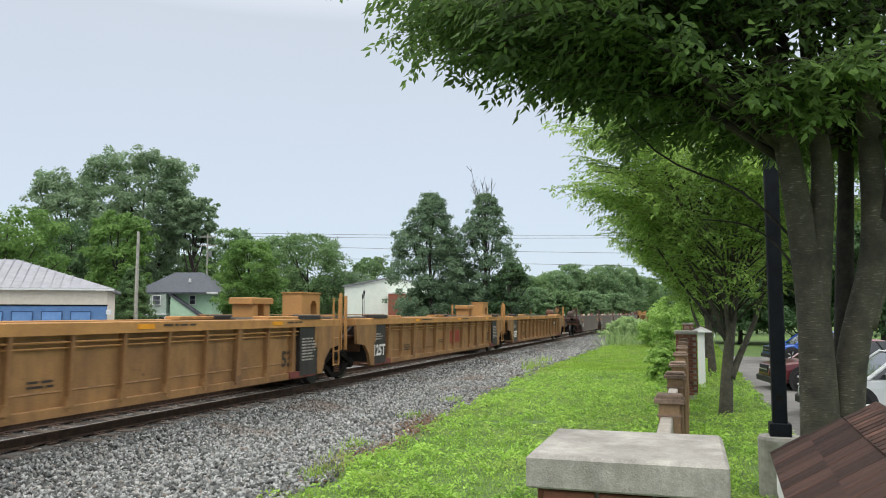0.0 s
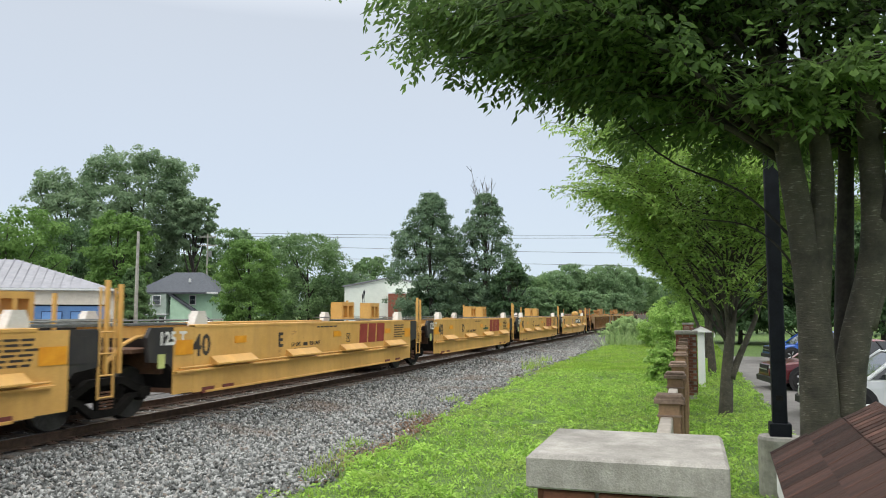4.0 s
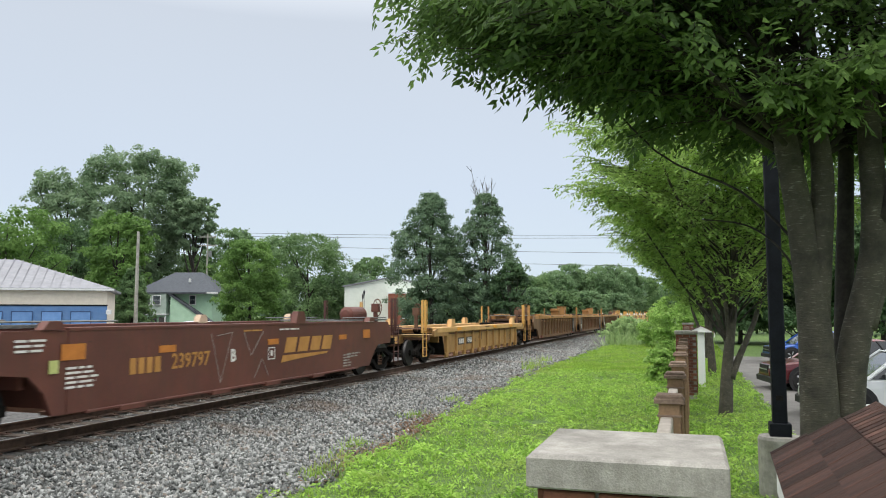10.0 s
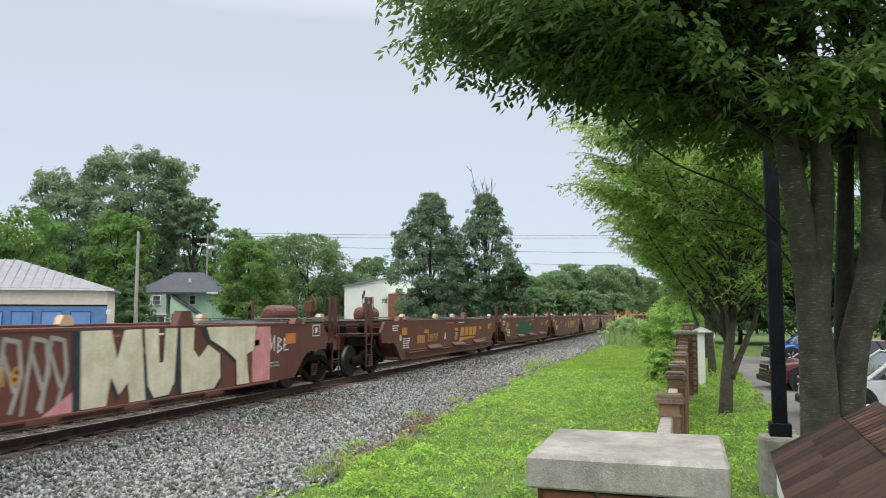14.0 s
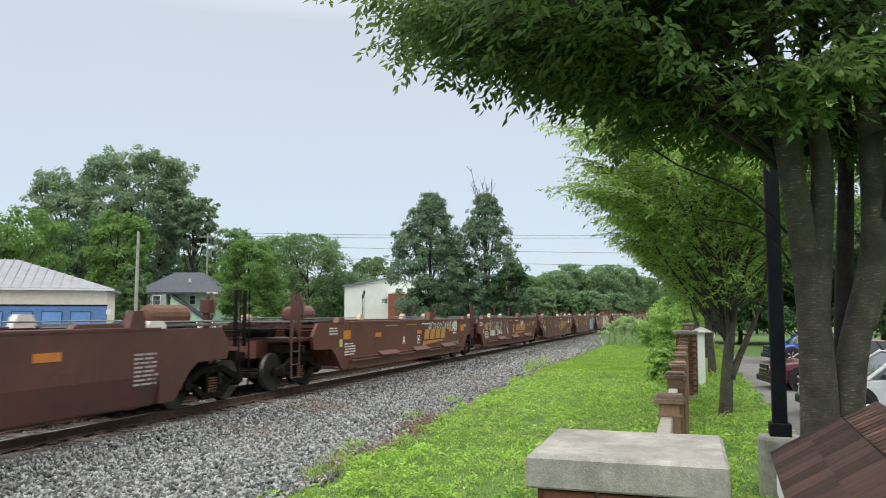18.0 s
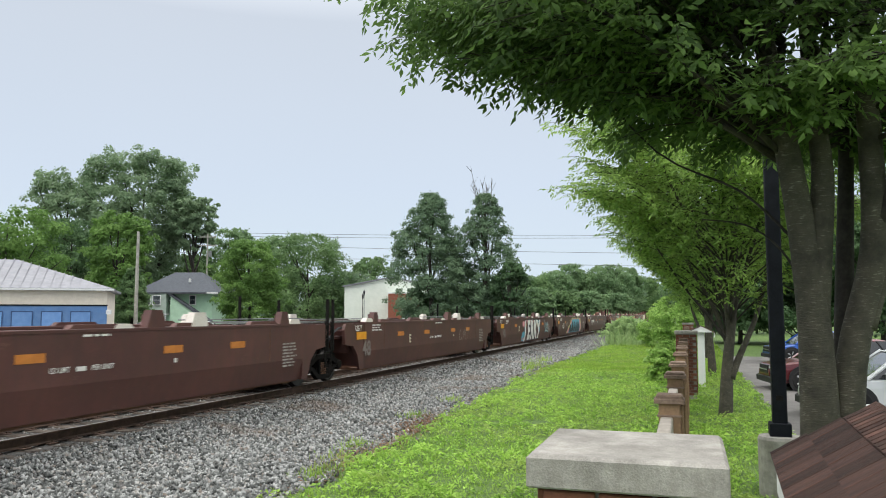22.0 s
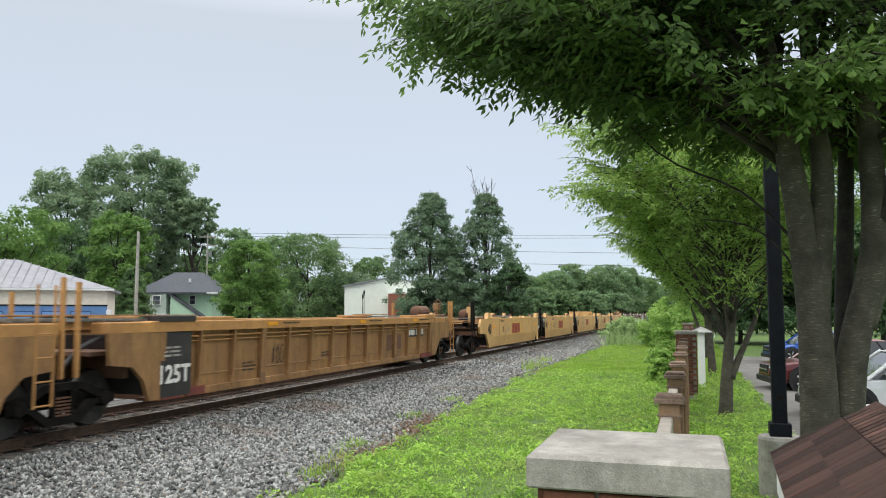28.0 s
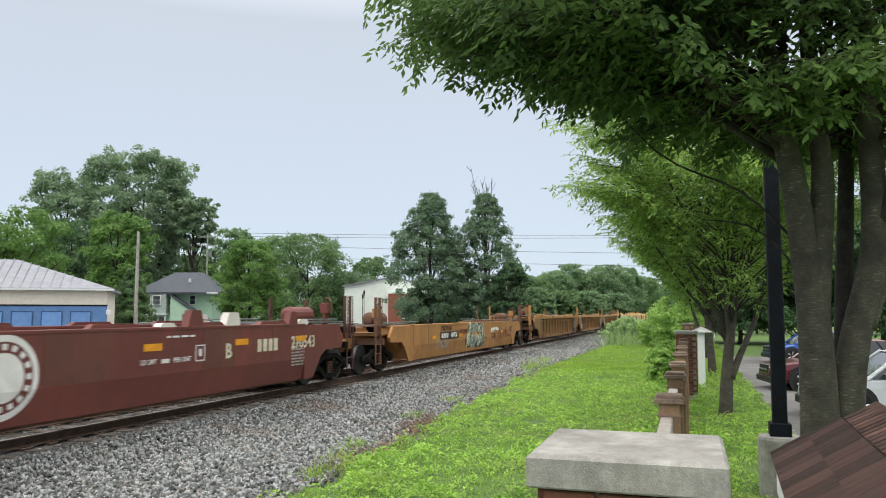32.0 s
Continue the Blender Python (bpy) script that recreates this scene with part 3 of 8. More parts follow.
def bogie(parent, y):
    """A bogie: side frames, springs, bolster and two turning wheelsets."""
    t = part("bogie", lambda: Geo().cbox(-1.0, 1.0, -0.20, 0.20, 0.44, 0.74, 0.03).cbox(-0.95, 0.95, -0.62, -0.52, 0.30, 0.38).cbox(-0.95, 0.95, 0.52, 0.62, 0.30, 0.38), GRIME, parent, "grimy black cast-steel bogie", key="bolster")
    t.location.y = y
    for s in (-1, 1):
        part("side_frame", lambda: side_frame(s), GRIME, t, key=("sideframe", s))
        tagged(part("spring_nest", lambda: springs(s), RUSTY, t, key=("springs", s)), kind="stuff")
    # brake rods, plus added black boxes that fill the shaded gap between the wheels
    part("brake_rigging", lambda: Geo().cbox(-0.62, 0.62, -1.30, 1.30, 0.34, 0.46, 0.03).box(-0.70, 0.70, -0.42, 0.42, 0.46, 0.95).tube([(0.66, -1.2, 0.42), (0.66, 0.0, 0.60), (0.66, 1.2, 0.42)], 0.035, 6).tube([(-0.66, -1.2, 0.42), (-0.66, 0.0, 0.60), (-0.66, 1.2, 0.42)], 0.035, 6).box(0.62, 0.74, -0.36, -0.28, 0.2, 0.7).box(0.62, 0.74, 0.28, 0.36, 0.2, 0.7), GRIME, t, key="rigging")
    for k in (0, 1):
        for s in (-1, 1):
            w = part("wheel", lambda: wheel_geo(s), GRIME, t, "black steel wheel", key=("wheel", s))
            r = part("wheel_rim", lambda: tread_geo(s), TREAD, t, "bright worn rim", key=("treads", s))
            ROLL.append((w, k))
            ROLL.append((r, k))
    return t


def levels_panel(g, s, ya, yb, rows, th=0.1):
    """A plate standing along the track: rows of (z, outer x, trim at ya, trim at yb)."""
    for za, zb in zip(rows[:-1], rows[1:]):
        quad = []
        for z, x, ta, tb in (za, zb):
            quad.append([(x * s, ya + ta, z), (x * s, yb - tb, z), ((x - th) * s, yb - tb, z), ((x - th) * s, ya + ta, z)])
        g.loft(quad)
    return g


def stripe(parent, x, y0, y1, z0, z1, mat, name="stripe", label=""):
    g = lambda: Geo().box(0, 0.006, 0, y1 - y0, 0, z1 - z0)
    o = part(name, g, mat, parent, label, key=("st", round(y1 - y0, 3), round(z1 - z0, 3)))
    o.location = (x, y0, z0)
    return o


def text_bars(parent, x, y, z, w, rows, mat, pitch=0.075, rng=random.Random(11)):
    """A block of small writing that cannot be read: plain bars."""
    g = Geo()
    for k in range(rows):
        at = 0.0
        end = w * rng.uniform(0.7, 1.0)
        while at < end:
            n = rng.uniform(0.1, 0.32)
            g.box(0, 0.005, at, min(at + n, end), -k * pitch - 0.036, -k * pitch)
            at += n + 0.05
    o = tagged(part("small_writing", g, mat, parent), kind="stuff")
    o.location = (x, y, z)
    return o


def italic_logo(parent, x, y, z, w, h, mat):
    """A slanted company mark as plain blocks with an underline swoosh."""
    g = Geo()
    n = 4
    bw = w / n
    for k in range(n):
        a = k * bw
        g.prism([(a, 0), (a + bw * 0.80, 0), (a + bw * 0.80 + h * 0.35, h), (a + h * 0.35, h)], "x", 0, 0.005)
    g.prism([(-0.06 * w, -0.62 * h), (0.30 * w, -0.46 * h), (0.86 * w, -0.30 * h), (0.90 * w, -0.16 * h), (-0.02 * w, -0.16 * h)], "x", 0, 0.005)
    o = part("painted_mark", g, mat, parent, "gold slanted company mark")
    o.location = (x, y, z)
    return o


def block_logo(parent, x, y, z, w, h, mat):
    """A company mark as plain slanted blocks."""
    g = Geo()
    for a, b in ((0.0, 0.29), (0.34, 0.63), (0.68, 1.0)):
        g.prism([(a * w, 0.0), (b * w, 0.0), (b * w + 0.10 * h, h), (a * w + 0.10 * h, h)], "x", 0, 0.005)
    o = part("painted_mark", g, mat, parent, "red block company mark")
    o.location = (x, y, z)
    return o


def folded(o):
    """Bends paint that runs down over the fold on to the sloping lower side."""
    me = o.data.copy()
    z0 = FOLD - o.location.z
    bm = bmesh.new()
    bm.from_mesh(me)
    m = o.matrix_basis.to_3x3()
    inv = m.inverted()
    n, p = inv @ Vector((0, 0, 1)), inv @ Vector((0, 0, z0))
    bmesh.ops.bisect_plane(bm, geom=bm.verts[:] + bm.edges[:] + bm.faces[:], plane_co=p, plane_no=n)
    for v in bm.verts:
        q = m @ v.co
        if q.z < z0:
            q.x -= (z0 - q.z) * 0.10 / (FOLD - 0.28)
            v.co = inv @ q
    bm.to_mesh(me)
    bm.free()
    o.data = me
    return o


def silhouette(parent, x, y0, y1, low, rise, top, mat, seed, lift, name="painted_patch", label="sprayed graffiti background", bumps=0.10, step=0.16):
    """A sprayed area whose upper edge climbs in lumps from y0 and falls off steeply at y1."""
    r = random.Random(seed)
    up = []
    n = int((y1 - y0) / step)
    ph = [r.uniform(0, 6.28) for k in range(3)]
    for k in range(n + 1):
        u = k / n
        yy = y0 + (y1 - y0) * u
        climb = min(1.0, ((yy - y0) / rise)) ** 0.85 * min(1.0, ((y1 - yy) / 0.55 + 0.25))
        lump = abs(math.sin(yy * 3.1 + ph[0])) * bumps + abs(math.sin(yy * 7.3 + ph[1])) * bumps * 0.5
        up.append((yy, min(top, low + 0.06 + (top - low) * climb * (1 - bumps * 0.6) + lump - bumps)))
    g = Geo()
    for (ya, za), (yb, zb) in zip(up[:-1], up[1:]):
        g.prism([(ya, low), (yb, low), (yb, zb), (ya, za)], "x", 0, 0.003)
    o = part(name, g, mat, parent, label)
    o.location = (x + lift, 0, 0)
    return folded(o)


def strokes(parent, x, y, z, lines, mat, width, name="spray_stroke", fold=False):
    """Sprayed strokes through points (y, z)."""
    g = Geo()
    for line in lines:
        for (ya, za), (yb, zb) in zip(line[:-1], line[1:]):
            dy, dz = yb - ya, zb - za
            m = math.hypot(dy, dz) or 1
            oy, oz = -dz / m * width / 2, dy / m * width / 2
            ey, ez = dy / m * width * 0.3, dz / m * width * 0.3
            g.prism([(ya - ey + oy, za - ez + oz), (ya - ey - oy, za - ez - oz), (yb + ey - oy, yb * 0 + zb + ez - oz), (yb + ey + oy, zb + ez + oz)], "x", 0, 0.003)
    o = tagged(part(name, g, mat, parent), kind="stuff")
    o.location = (x, y, z)
    return folded(o) if fold else o


def initials(parent, x, y0, y1, z0, z1, mat, slant=0.0):
    """The owner's initials as plain blocks."""
    w = (y1 - y0) / 4
    h = z1 - z0
    g = Geo()
    for k in range(4):
        g.prism([(k * w, 0), (k * w + w * 0.72, 0), (k * w + w * 0.72 + slant * h, h), (k * w + slant * h, h)], "x", 0, 0.004)
    o = part("initials", g, mat, parent)
    o.location = (x, y0, z0)
    return o


def frame_mark(parent, x, y, z, w, h, mat):
    """A small painted frame round unreadable marks."""
    g = Geo().box(0, 0.004, 0, w, 0, 0.025).box(0, 0.004, 0, w, h - 0.025, h).box(0, 0.004, 0, 0.025, 0, h).box(0, 0.004, w - 0.025, w, 0, h).box(0, 0.004, w * 0.35, w * 0.65, h * 0.3, h * 0.75)
    o = part("stencil", g, mat, parent)
    o.location = (x, y, z)
    return o


def blob_outline(rng, w, h, n=40, rough=0.12):
    pts = []
    for k in range(n):
        q = 2 * math.pi * k / n
        c, s = math.cos(q), math.sin(q)
        e = 0.62
        px = math.copysign(abs(c) ** e, c) * w / 2 * (1 + rng.uniform(-rough, rough) * 0.5)
        pz = math.copysign(abs(s) ** e, s) * h / 2 * (1 + rng.uniform(-rough, rough))
        pts.append((px, pz))
    return pts


def spray(parent, x, y, z, w, h, mat, seed, lift=0.002, rough=0.16):
    """A sprayed patch of paint with an uneven outline."""
    g = Geo().prism(blob_outline(random.Random(seed), w, h, 46, rough), "x", 0, 0.003)
    o = part("painted_patch", g, mat, parent, "sprayed graffiti patch")
    o.location = (x + lift, y, z)
    return o


def scribble(parent, x, y, z, w, h, mat, seed, width=0.022):
    """A sprayed tag: a row of quick loops and slashes that form no letters."""
    r = random.Random(seed)
    n = max(3, min(9, int(w / (h * 0.62))))
    lines = []
    for k in range(n):
        cx, cw, tall = (k / n - 0.5) * w, w / n, h * r.uniform(0.7, 1.1)
        turn, spin = r.uniform(0, 6.28), r.choice((-1, 1)) * r.uniform(3.2, 6.8)
        squash = r.uniform(0.35, 0.6)
        line = []
        for q in range(9):
            u = q / 8
            a = turn + spin * u
            line.append((cx + cw * (0.5 + squash * math.cos(a) * (1 - 0.4 * u) + 0.25 * (u - 0.5)), tall * (0.48 * math.sin(a) * (0.7 + 0.3 * u))))
        lines.append(line)
        if r.random() < 0.5:
            a = r.uniform(-0.2, 0.3)
            lines.append([(cx + cw * 0.2, -tall * 0.5), (cx + cw * (0.6 + a), tall * 0.55)])
    return strokes(parent, x + 0.002, y, z, lines, mat, width, "spray_tag")


STYLES = {
    # length of a unit, side top, side bottom, face x, body, top chord, end panel, label
    "rib": (19.62, 1.78, 0.35, 1.48, YEL_R, YEL_T, BLACKP, "ochre ribbed well car, rust-streaked, empty"),
    "knee": (15.42, 1.69, 0.38, 1.48, YEL_N, YEL_N, BLACKP, "bright yellow smooth well car, empty"),
    "low": (16.5, 1.38, 0.17, 1.48, YEL_L, YEL_D, YEL_L, "yellow low-sided well car, empty"),
    "brown": (15.52, 1.69, 0.36, 1.48, BROWN, BROWN, BROWN, "mineral-brown smooth-sided well car, empty"),
    "long": (17.91, 1.66, 0.28, 1.48, DARKB, DARKB, DARKB, "dark brown long well car, graffitied and empty"),
    "bevel": (15.52, 1.68, 0.28, 1.48, YEL_D, YEL_D, BLACKP, "dusty yellow smooth-sided well car, empty"),
    "single": (20.0, 1.52, 0.28, 1.48, ORANGE, ORANGE, ORANGE, "faded orange long single well car, empty"),
    "red": (17.91, 1.66, 0.28, 1.48, REDB, REDB, REDB, "red-brown long well car, freshly painted, empty"),
    "grey": (15.52, 1.69, 0.36, 1.48, GREY_C, GREY_C, GREY_C, "grey-brown weathered well car, empty"),
}
BEVEL = {"long", "bevel", "single", "red"}


def side_rows(style, a=0.0, b=0.0):
    L, top, bot, fx, *_ = STYLES[style]
    if style in BEVEL:
        return [(bot, fx - 0.10, a, b), (FOLD, fx, a * 0.5, b * 0.5), (top, fx, 0, 0)]
    return [(bot, fx, a, b), (top, fx, 0, 0)]


def ladder(parent, y, x, z0, z1, w, mat):
    g = Geo()
    for dy in (0, w):
        g.tube([(x, y + dy, z0), (x, y + dy, z1)], 0.022, 6)
    n = max(2, int((min(z1, 1.75) - z0) / 0.33) + 1)
    for k in range(n):
        z = z0 + 0.03 + k * 0.36
        if z < z1:
            g.tube([(x, y, z), (x, y + w, z)], 0.016, 6)
    o = part("ladder", g, mat, parent)
    return o


def pole(parent, x, y, z0, z1, mat, loop=False):
    g = Geo().box(-0.035, 0.035, -0.03, 0.03, z0, z1)
    if loop:
        g.tube([(0, 0.04, z0 + 0.3), (0, 0.19, z0 + 0.3), (0, 0.19, z1), (0, 0.02, z1)], 0.014, 5)
    o = part("stanchion", g, mat, parent, key=("pole", z0, z1, loop))
    o.location = (x, y, 0)
    return o


def tank(parent, x, y, z, mat):
    o = part("air_reservoir", lambda: Geo().lathe([(0.0, -0.62), (0.14, -0.60), (0.235, -0.52), (0.24, 0.52), (0.14, 0.60), (0.0, 0.62)], (0, 0, 0), "y", 16).box(-0.26, 0.26, -0.42, -0.34, -0.28, -0.1).box(-0.26, 0.26, 0.34, 0.42, -0.28, -0.1), mat, parent, key="tank")
    o.location = (x, y, z)
    return o


def brake_wheel(parent, x, y, z, mat):
    o = part("brake_stand", lambda: Geo().box(-0.05, 0.05, -0.07, 0.07, -0.75, 0.0).cbox(-0.12, 0.12, -0.1, 0.1, -0.15, 0.13), mat, parent, key="bstand")
    o.location = (x, y, z)
    def wheel():
        g = Geo()
        ring = [(0, 0.28 * math.cos(2 * math.pi * k / 20), 0.28 * math.sin(2 * math.pi * k / 20)) for k in range(21)]
        g.tube(ring, 0.018, 6, caps=False)
        for k in range(5):
            q = 2 * math.pi * k / 5
            g.tube([(0, 0, 0), (0, 0.28 * math.cos(q), 0.28 * math.sin(q))], 0.012, 5)
        return g
    w = part("brake_wheel", wheel, RUSTY, parent, "rusty hand-brake wheel", key="bwheel")
    w.location = (x, y + 0.14, z)
    w.rotation_euler.z = radians(52)
    return o


def horn(parent, x, y, z, mat, w=0.34, h=0.30):
    """A sloped corner guide on top of the side."""
    def g():
        return Geo().prism([(-w / 2 - 0.10, 0), (-w / 2 + 0.02, h), (w / 2 - 0.08, h), (w / 2, h * 0.4), (w / 2, 0)], "x", -0.13, 0.03).box(-0.18, -0.13, -w / 2, w / 2, 0.0, h * 0.8)
    o = part("container_guide", g, mat, parent, key=("horn", w, h))
    o.location = (x, y, z)
    return o


def goal(parent, x, y, z, mat, w=0.62, h=0.46):
    """A boxed connector rack with a square window."""
    def g():
        return Geo().box(-0.2, 0.2, -w / 2, -w / 2 + 0.11, 0, h).box(-0.2, 0.2, w / 2 - 0.11, w / 2, 0, h).box(-0.2, 0.2, -w / 2 + 0.11, w / 2 - 0.11, h * 0.78, h).box(-0.2, 0.2, -0.05, 0.05, h * 0.1, h * 0.78).box(-0.2, 0.2, -w / 2 + 0.11, w / 2 - 0.11, 0, h * 0.1)
    o = part("connector_rack", g, mat, parent, key=("goal", w, h))
    o.location = (x, y, z)
    return o


RACKED = [True]


def rack(parent, x, y, z, mat, tall):
    """A stout connector rack: two legs under a slab, or a tall box with an arched opening."""
    def g():
        if tall:
            pts = [(-0.55, 0.0), (-0.55, 0.72), (0.55, 0.72), (0.55, 0.0), (0.36, 0.0), (0.36, 0.40), (0.26, 0.52), (0.08, 0.52), (-0.02, 0.40), (-0.02, 0.0)]
            return Geo().prism(pts, "x", -0.30, 0.30).box(-0.33, 0.33, -0.58, 0.58, 0.72, 0.76)
        return Geo().box(-0.3, 0.3, -0.40, -0.18, 0, 0.34).box(-0.3, 0.3, 0.12, 0.40, 0, 0.34).cbox(-0.34, 0.34, -0.52, 0.52, 0.34, 0.50, 0.02)
    o = part("connector_rack", g, mat, parent, key=("rack", tall))
    o.location = (x, y, z)
    return o


def end_structure(car, style, sgn, kind, mat, mark_mat):
    """Platform, bulkhead, bogie and fittings at one end. sgn +1: leading end. kind 'J' joint, 'C' coupler."""
    L, top, bot, fx, body, chord, endm, _ = STYLES[style]
    e = L / 2
    Y = lambda a: sgn * (e - a)
    yy = lambda a, b: (min(Y(a), Y(b)), max(Y(a), Y(b)))
    low = style == "low"
    deck = 1.05 if low else 1.22
    # sloped bulkhead at the end of the well
    # the low car's is coloured black, as the shaded void under its platform
    part("bulkhead", lambda: Geo().loft([[(-1.36, Y(1.75), bot + 0.1), (1.36, Y(1.75), bot + 0.1), (1.36, Y(1.68), bot + 0.1), (-1.36, Y(1.68), bot + 0.1)], [(-1.36, Y(1.35), top - 0.25), (1.36, Y(1.35), top - 0.25), (1.36, Y(1.27), top - 0.25), (-1.36, Y(1.27), top - 0.25)]]), endm if style != "low" else GRIME, car, key=(style, "bulk", sgn))
    # centre sill and platform over the bogie
    out = -0.10 if kind == "J" else -1.05
    part("end_platform", lambda: Geo().box(-0.42, 0.42, *yy(1.5, out), 0.80, deck).box(-1.20, 1.20, *yy(1.35, 0.45 if kind == "J" else -0.55), deck - 0.02, deck + 0.05).box(-1.25, 1.25, *yy(1.30, 1.18), 0.78, deck), endm if style not in ("rib", "knee", "bevel") else RUSTY, car, key=(style, "plat", sgn, kind))
    # side plate over the bogie, cut to an arch
    for s in (-1, 1):
        def arm():
            g = Geo()
            hi = top - 0.03
            if kind == "J":
                pts = [(Y(1.90), bot), (Y(1.62), bot), (Y(1.45), 0.72), (Y(1.15), 0.98), (Y(0.62), 1.04), (Y(0.55), hi - 0.18), (Y(0.66), hi), (Y(1.90), hi)]
            else:
                pts = [(Y(2.20), bot), (Y(1.75), bot), (Y(1.30), 0.80), (Y(1.05), 0.96), (Y(0.05), 0.98), (Y(-0.05), hi - 0.35), (Y(0.25), hi), (Y(2.20), hi)]
            if low:
                pts = [(Y(1.80), 1.04), (Y(0.05), 1.04), (Y(0.05), 1.26), (Y(0.6), hi), (Y(1.80), hi)]
            x1 = (fx - 0.012) * s
            return g.prism(pts, "x", min(x1, x1 - 0.09 * s), max(x1, x1 - 0.09 * s))
        m = endm if kind == "J" else body
        if style == "rib" and kind == "J":
            m = body
        part("end_panel", arm, m, car, "black end panel over the bogie" if m is BLACKP else "", key=(style, "arm", sgn, kind, s))
        if style in ("knee", "bevel") and kind == "J":
            part("cheek_plate", lambda: Geo().box(min((fx - 0.02) * s, (fx - 0.004) * s), max((fx - 0.02) * s, (fx - 0.004) * s), *yy(1.90, 1.28), bot + 0.02, top - 0.03), body, car, key=("cheek", style, sgn, s))
    # corner guides on top of the sides
    if style in ("brown", "grey"):
        horn(car, fx, Y(1.62), top - 0.02, BROWN, 0.34, 0.13)
        horn(car, -fx + 0.12, Y(1.45), top - 0.02, CREAM, 0.28, 0.24)
        if sgn > 0:
            horn(car, fx, Y(6.1), top - 0.02, BROWN, 0.40, 0.30)
            horn(car, -fx + 0.12, Y(6.1), top - 0.02, CREAM, 0.3, 0.22)
    elif style == "bevel":
        for s in (-1, 1):
            horn(car, fx if s > 0 else -fx + 0.12, Y(1.65), top - 0.02, YEL_D, 0.50, 0.30)
            horn(car, fx - 0.25 if s > 0 else -fx + 0.4, Y(2.3), top - 0.02, RUSTY, 0.36, 0.22)
    elif style in ("long", "red"):
        paint_h = DARKB if style == "long" else REDB
        horn(car, fx - 0.02, Y(2.8), top - 0.02, paint_h, 0.34, 0.32)
        horn(car, fx - 0.02, Y(2.3), top - 0.02, PALE, 0.46, 0.14)
        horn(car, -fx + 0.2, Y(2.6), top - 0.02, PALE, 0.44, 0.26)
        if sgn > 0:
            for off, m, w, h in ((6.15, PALE, 0.44, 0.30), (7.45, paint_h, 0.40, 0.34), (8.3, PALE, 0.40, 0.10)):
                horn(car, fx - 0.02, Y(off if style == "long" else off - 0.75), top - 0.02, m, w, h)
    elif style == "knee":
        horn(car, fx - 0.06, Y(2.2), top - 0.02, PALE, 0.34, 0.30)
        horn(car, -fx + 0.2, Y(2.2), top - 0.02, PALE, 0.34, 0.30)
    elif style == "low":
        for s in (-1, 1):
            horn(car, fx - 0.05 if s > 0 else -fx + 0.2, Y(2.6), top - 0.02, YEL_D, 0.5, 0.34)
    # walkway grating and handrails over the end
    def walkway():
        g = Geo()
        a, b = yy(2.0 if kind == "J" else 2.4, 0.15 if kind == "J" else -0.3)
        for k in range(9):
            x = -1.22 + 0.06 * k
            g.box(x, x + 0.02, a, b, top + 0.02, top + 0.05)
            g.box(-x - 0.02, -x, a, b, top + 0.02, top + 0.05)
        for k in range(8):
            y = a + (b - a) * k / 7
            g.box(-1.24, 1.24, y - 0.02, y + 0.02, top + 0.0, top + 0.025)
        return g
    if not low:
        tagged(part("walkway", walkway, GALV, car, "grey steel walkway grating", key=(style, "walkway", sgn, kind)), kind="stuff")
    if not low:
        for s in (-1, 1):
            part("handrail", lambda: Geo().tube([(1.25 * s, Y(3.2), top + 0.10), (1.25 * s, Y(-0.1), top + 0.10)], 0.018, 6), GALV if style != "rib" else body, car, key=(style, "hrail", sgn, s))
    pm = {"rib": YEL_T, "knee": YEL_N, "low": YEL_N, "brown": DARKB, "grey": DARKB, "long": GRIME, "bevel": GRIME, "single": RUSTY, "red": DARKB}[style]
    if kind == "J" and sgn > 0:
        ladder(car, Y(0.95 if style == "rib" else 0.62), fx - 0.02, 0.50, 2.35 if style in ("knee", "rib") else 1.72, 0.34, pm)
        pole(car, fx - 0.06, Y(0.10), 0.9, 2.42 if style in ("knee", "rib") else 2.30, pm)
        pole(car, fx - 0.06, Y(0.42), 0.9, 2.48 if style in ("knee", "rib") else 2.30, pm)
        pole(car, -fx + 0.1, Y(0.3), 0.9, 2.40, pm)
        if style == "rib" and RACKED[0]:
            rack(car, 0.0, Y(2.75), top + 0.04, YEL_T, False)
            rack(car, 0.15, Y(0.35), top - 0.02, YEL_T, True)
        if style == "knee":
            goal(car, -0.2, Y(3.2), top + 0.05, YEL_N, 0.95, 0.55)
            goal(car, -0.2, Y(0.95), top + 0.05, YEL_N, 0.80, 0.55)
    if kind == "J" and sgn < 0:
        pole(car, -0.6, Y(0.5), 0.9, 2.30, pm)
        # brake hose looped over the joint
        part("brake_hose", lambda: Geo().tube([(1.30, Y(0.9), 1.52), (1.32, Y(0.45), 1.50), (1.32, Y(0.1), 1.38), (1.30, Y(-0.3), 1.05)], 0.035, 6), YEL_N if style == "knee" else HOSE, car, key=(style, "hose", sgn))
    if kind == "C":
        part("end_sill", lambda: Geo().cbox(-1.42, 1.42, *yy(-0.35, -0.50), 0.92, 1.12).box(-0.3, 0.3, *yy(-0.4, -1.0), 0.70, 1.0).box(-1.25, 1.25, *yy(0.4, -0.9), deck + 0.28, deck + 0.32), GRIME if style in ("long", "red", "brown") else RUSTY, car, key=(style, "sill", sgn))
        part("coupler", lambda: Geo().cbox(-0.12, 0.12, *yy(-0.9, -1.5), 0.74, 0.96, 0.03).cbox(-0.2, 0.16, *yy(-1.35, -1.62), 0.70, 1.0, 0.05), GRIME, car, key=("coupler", style, sgn))
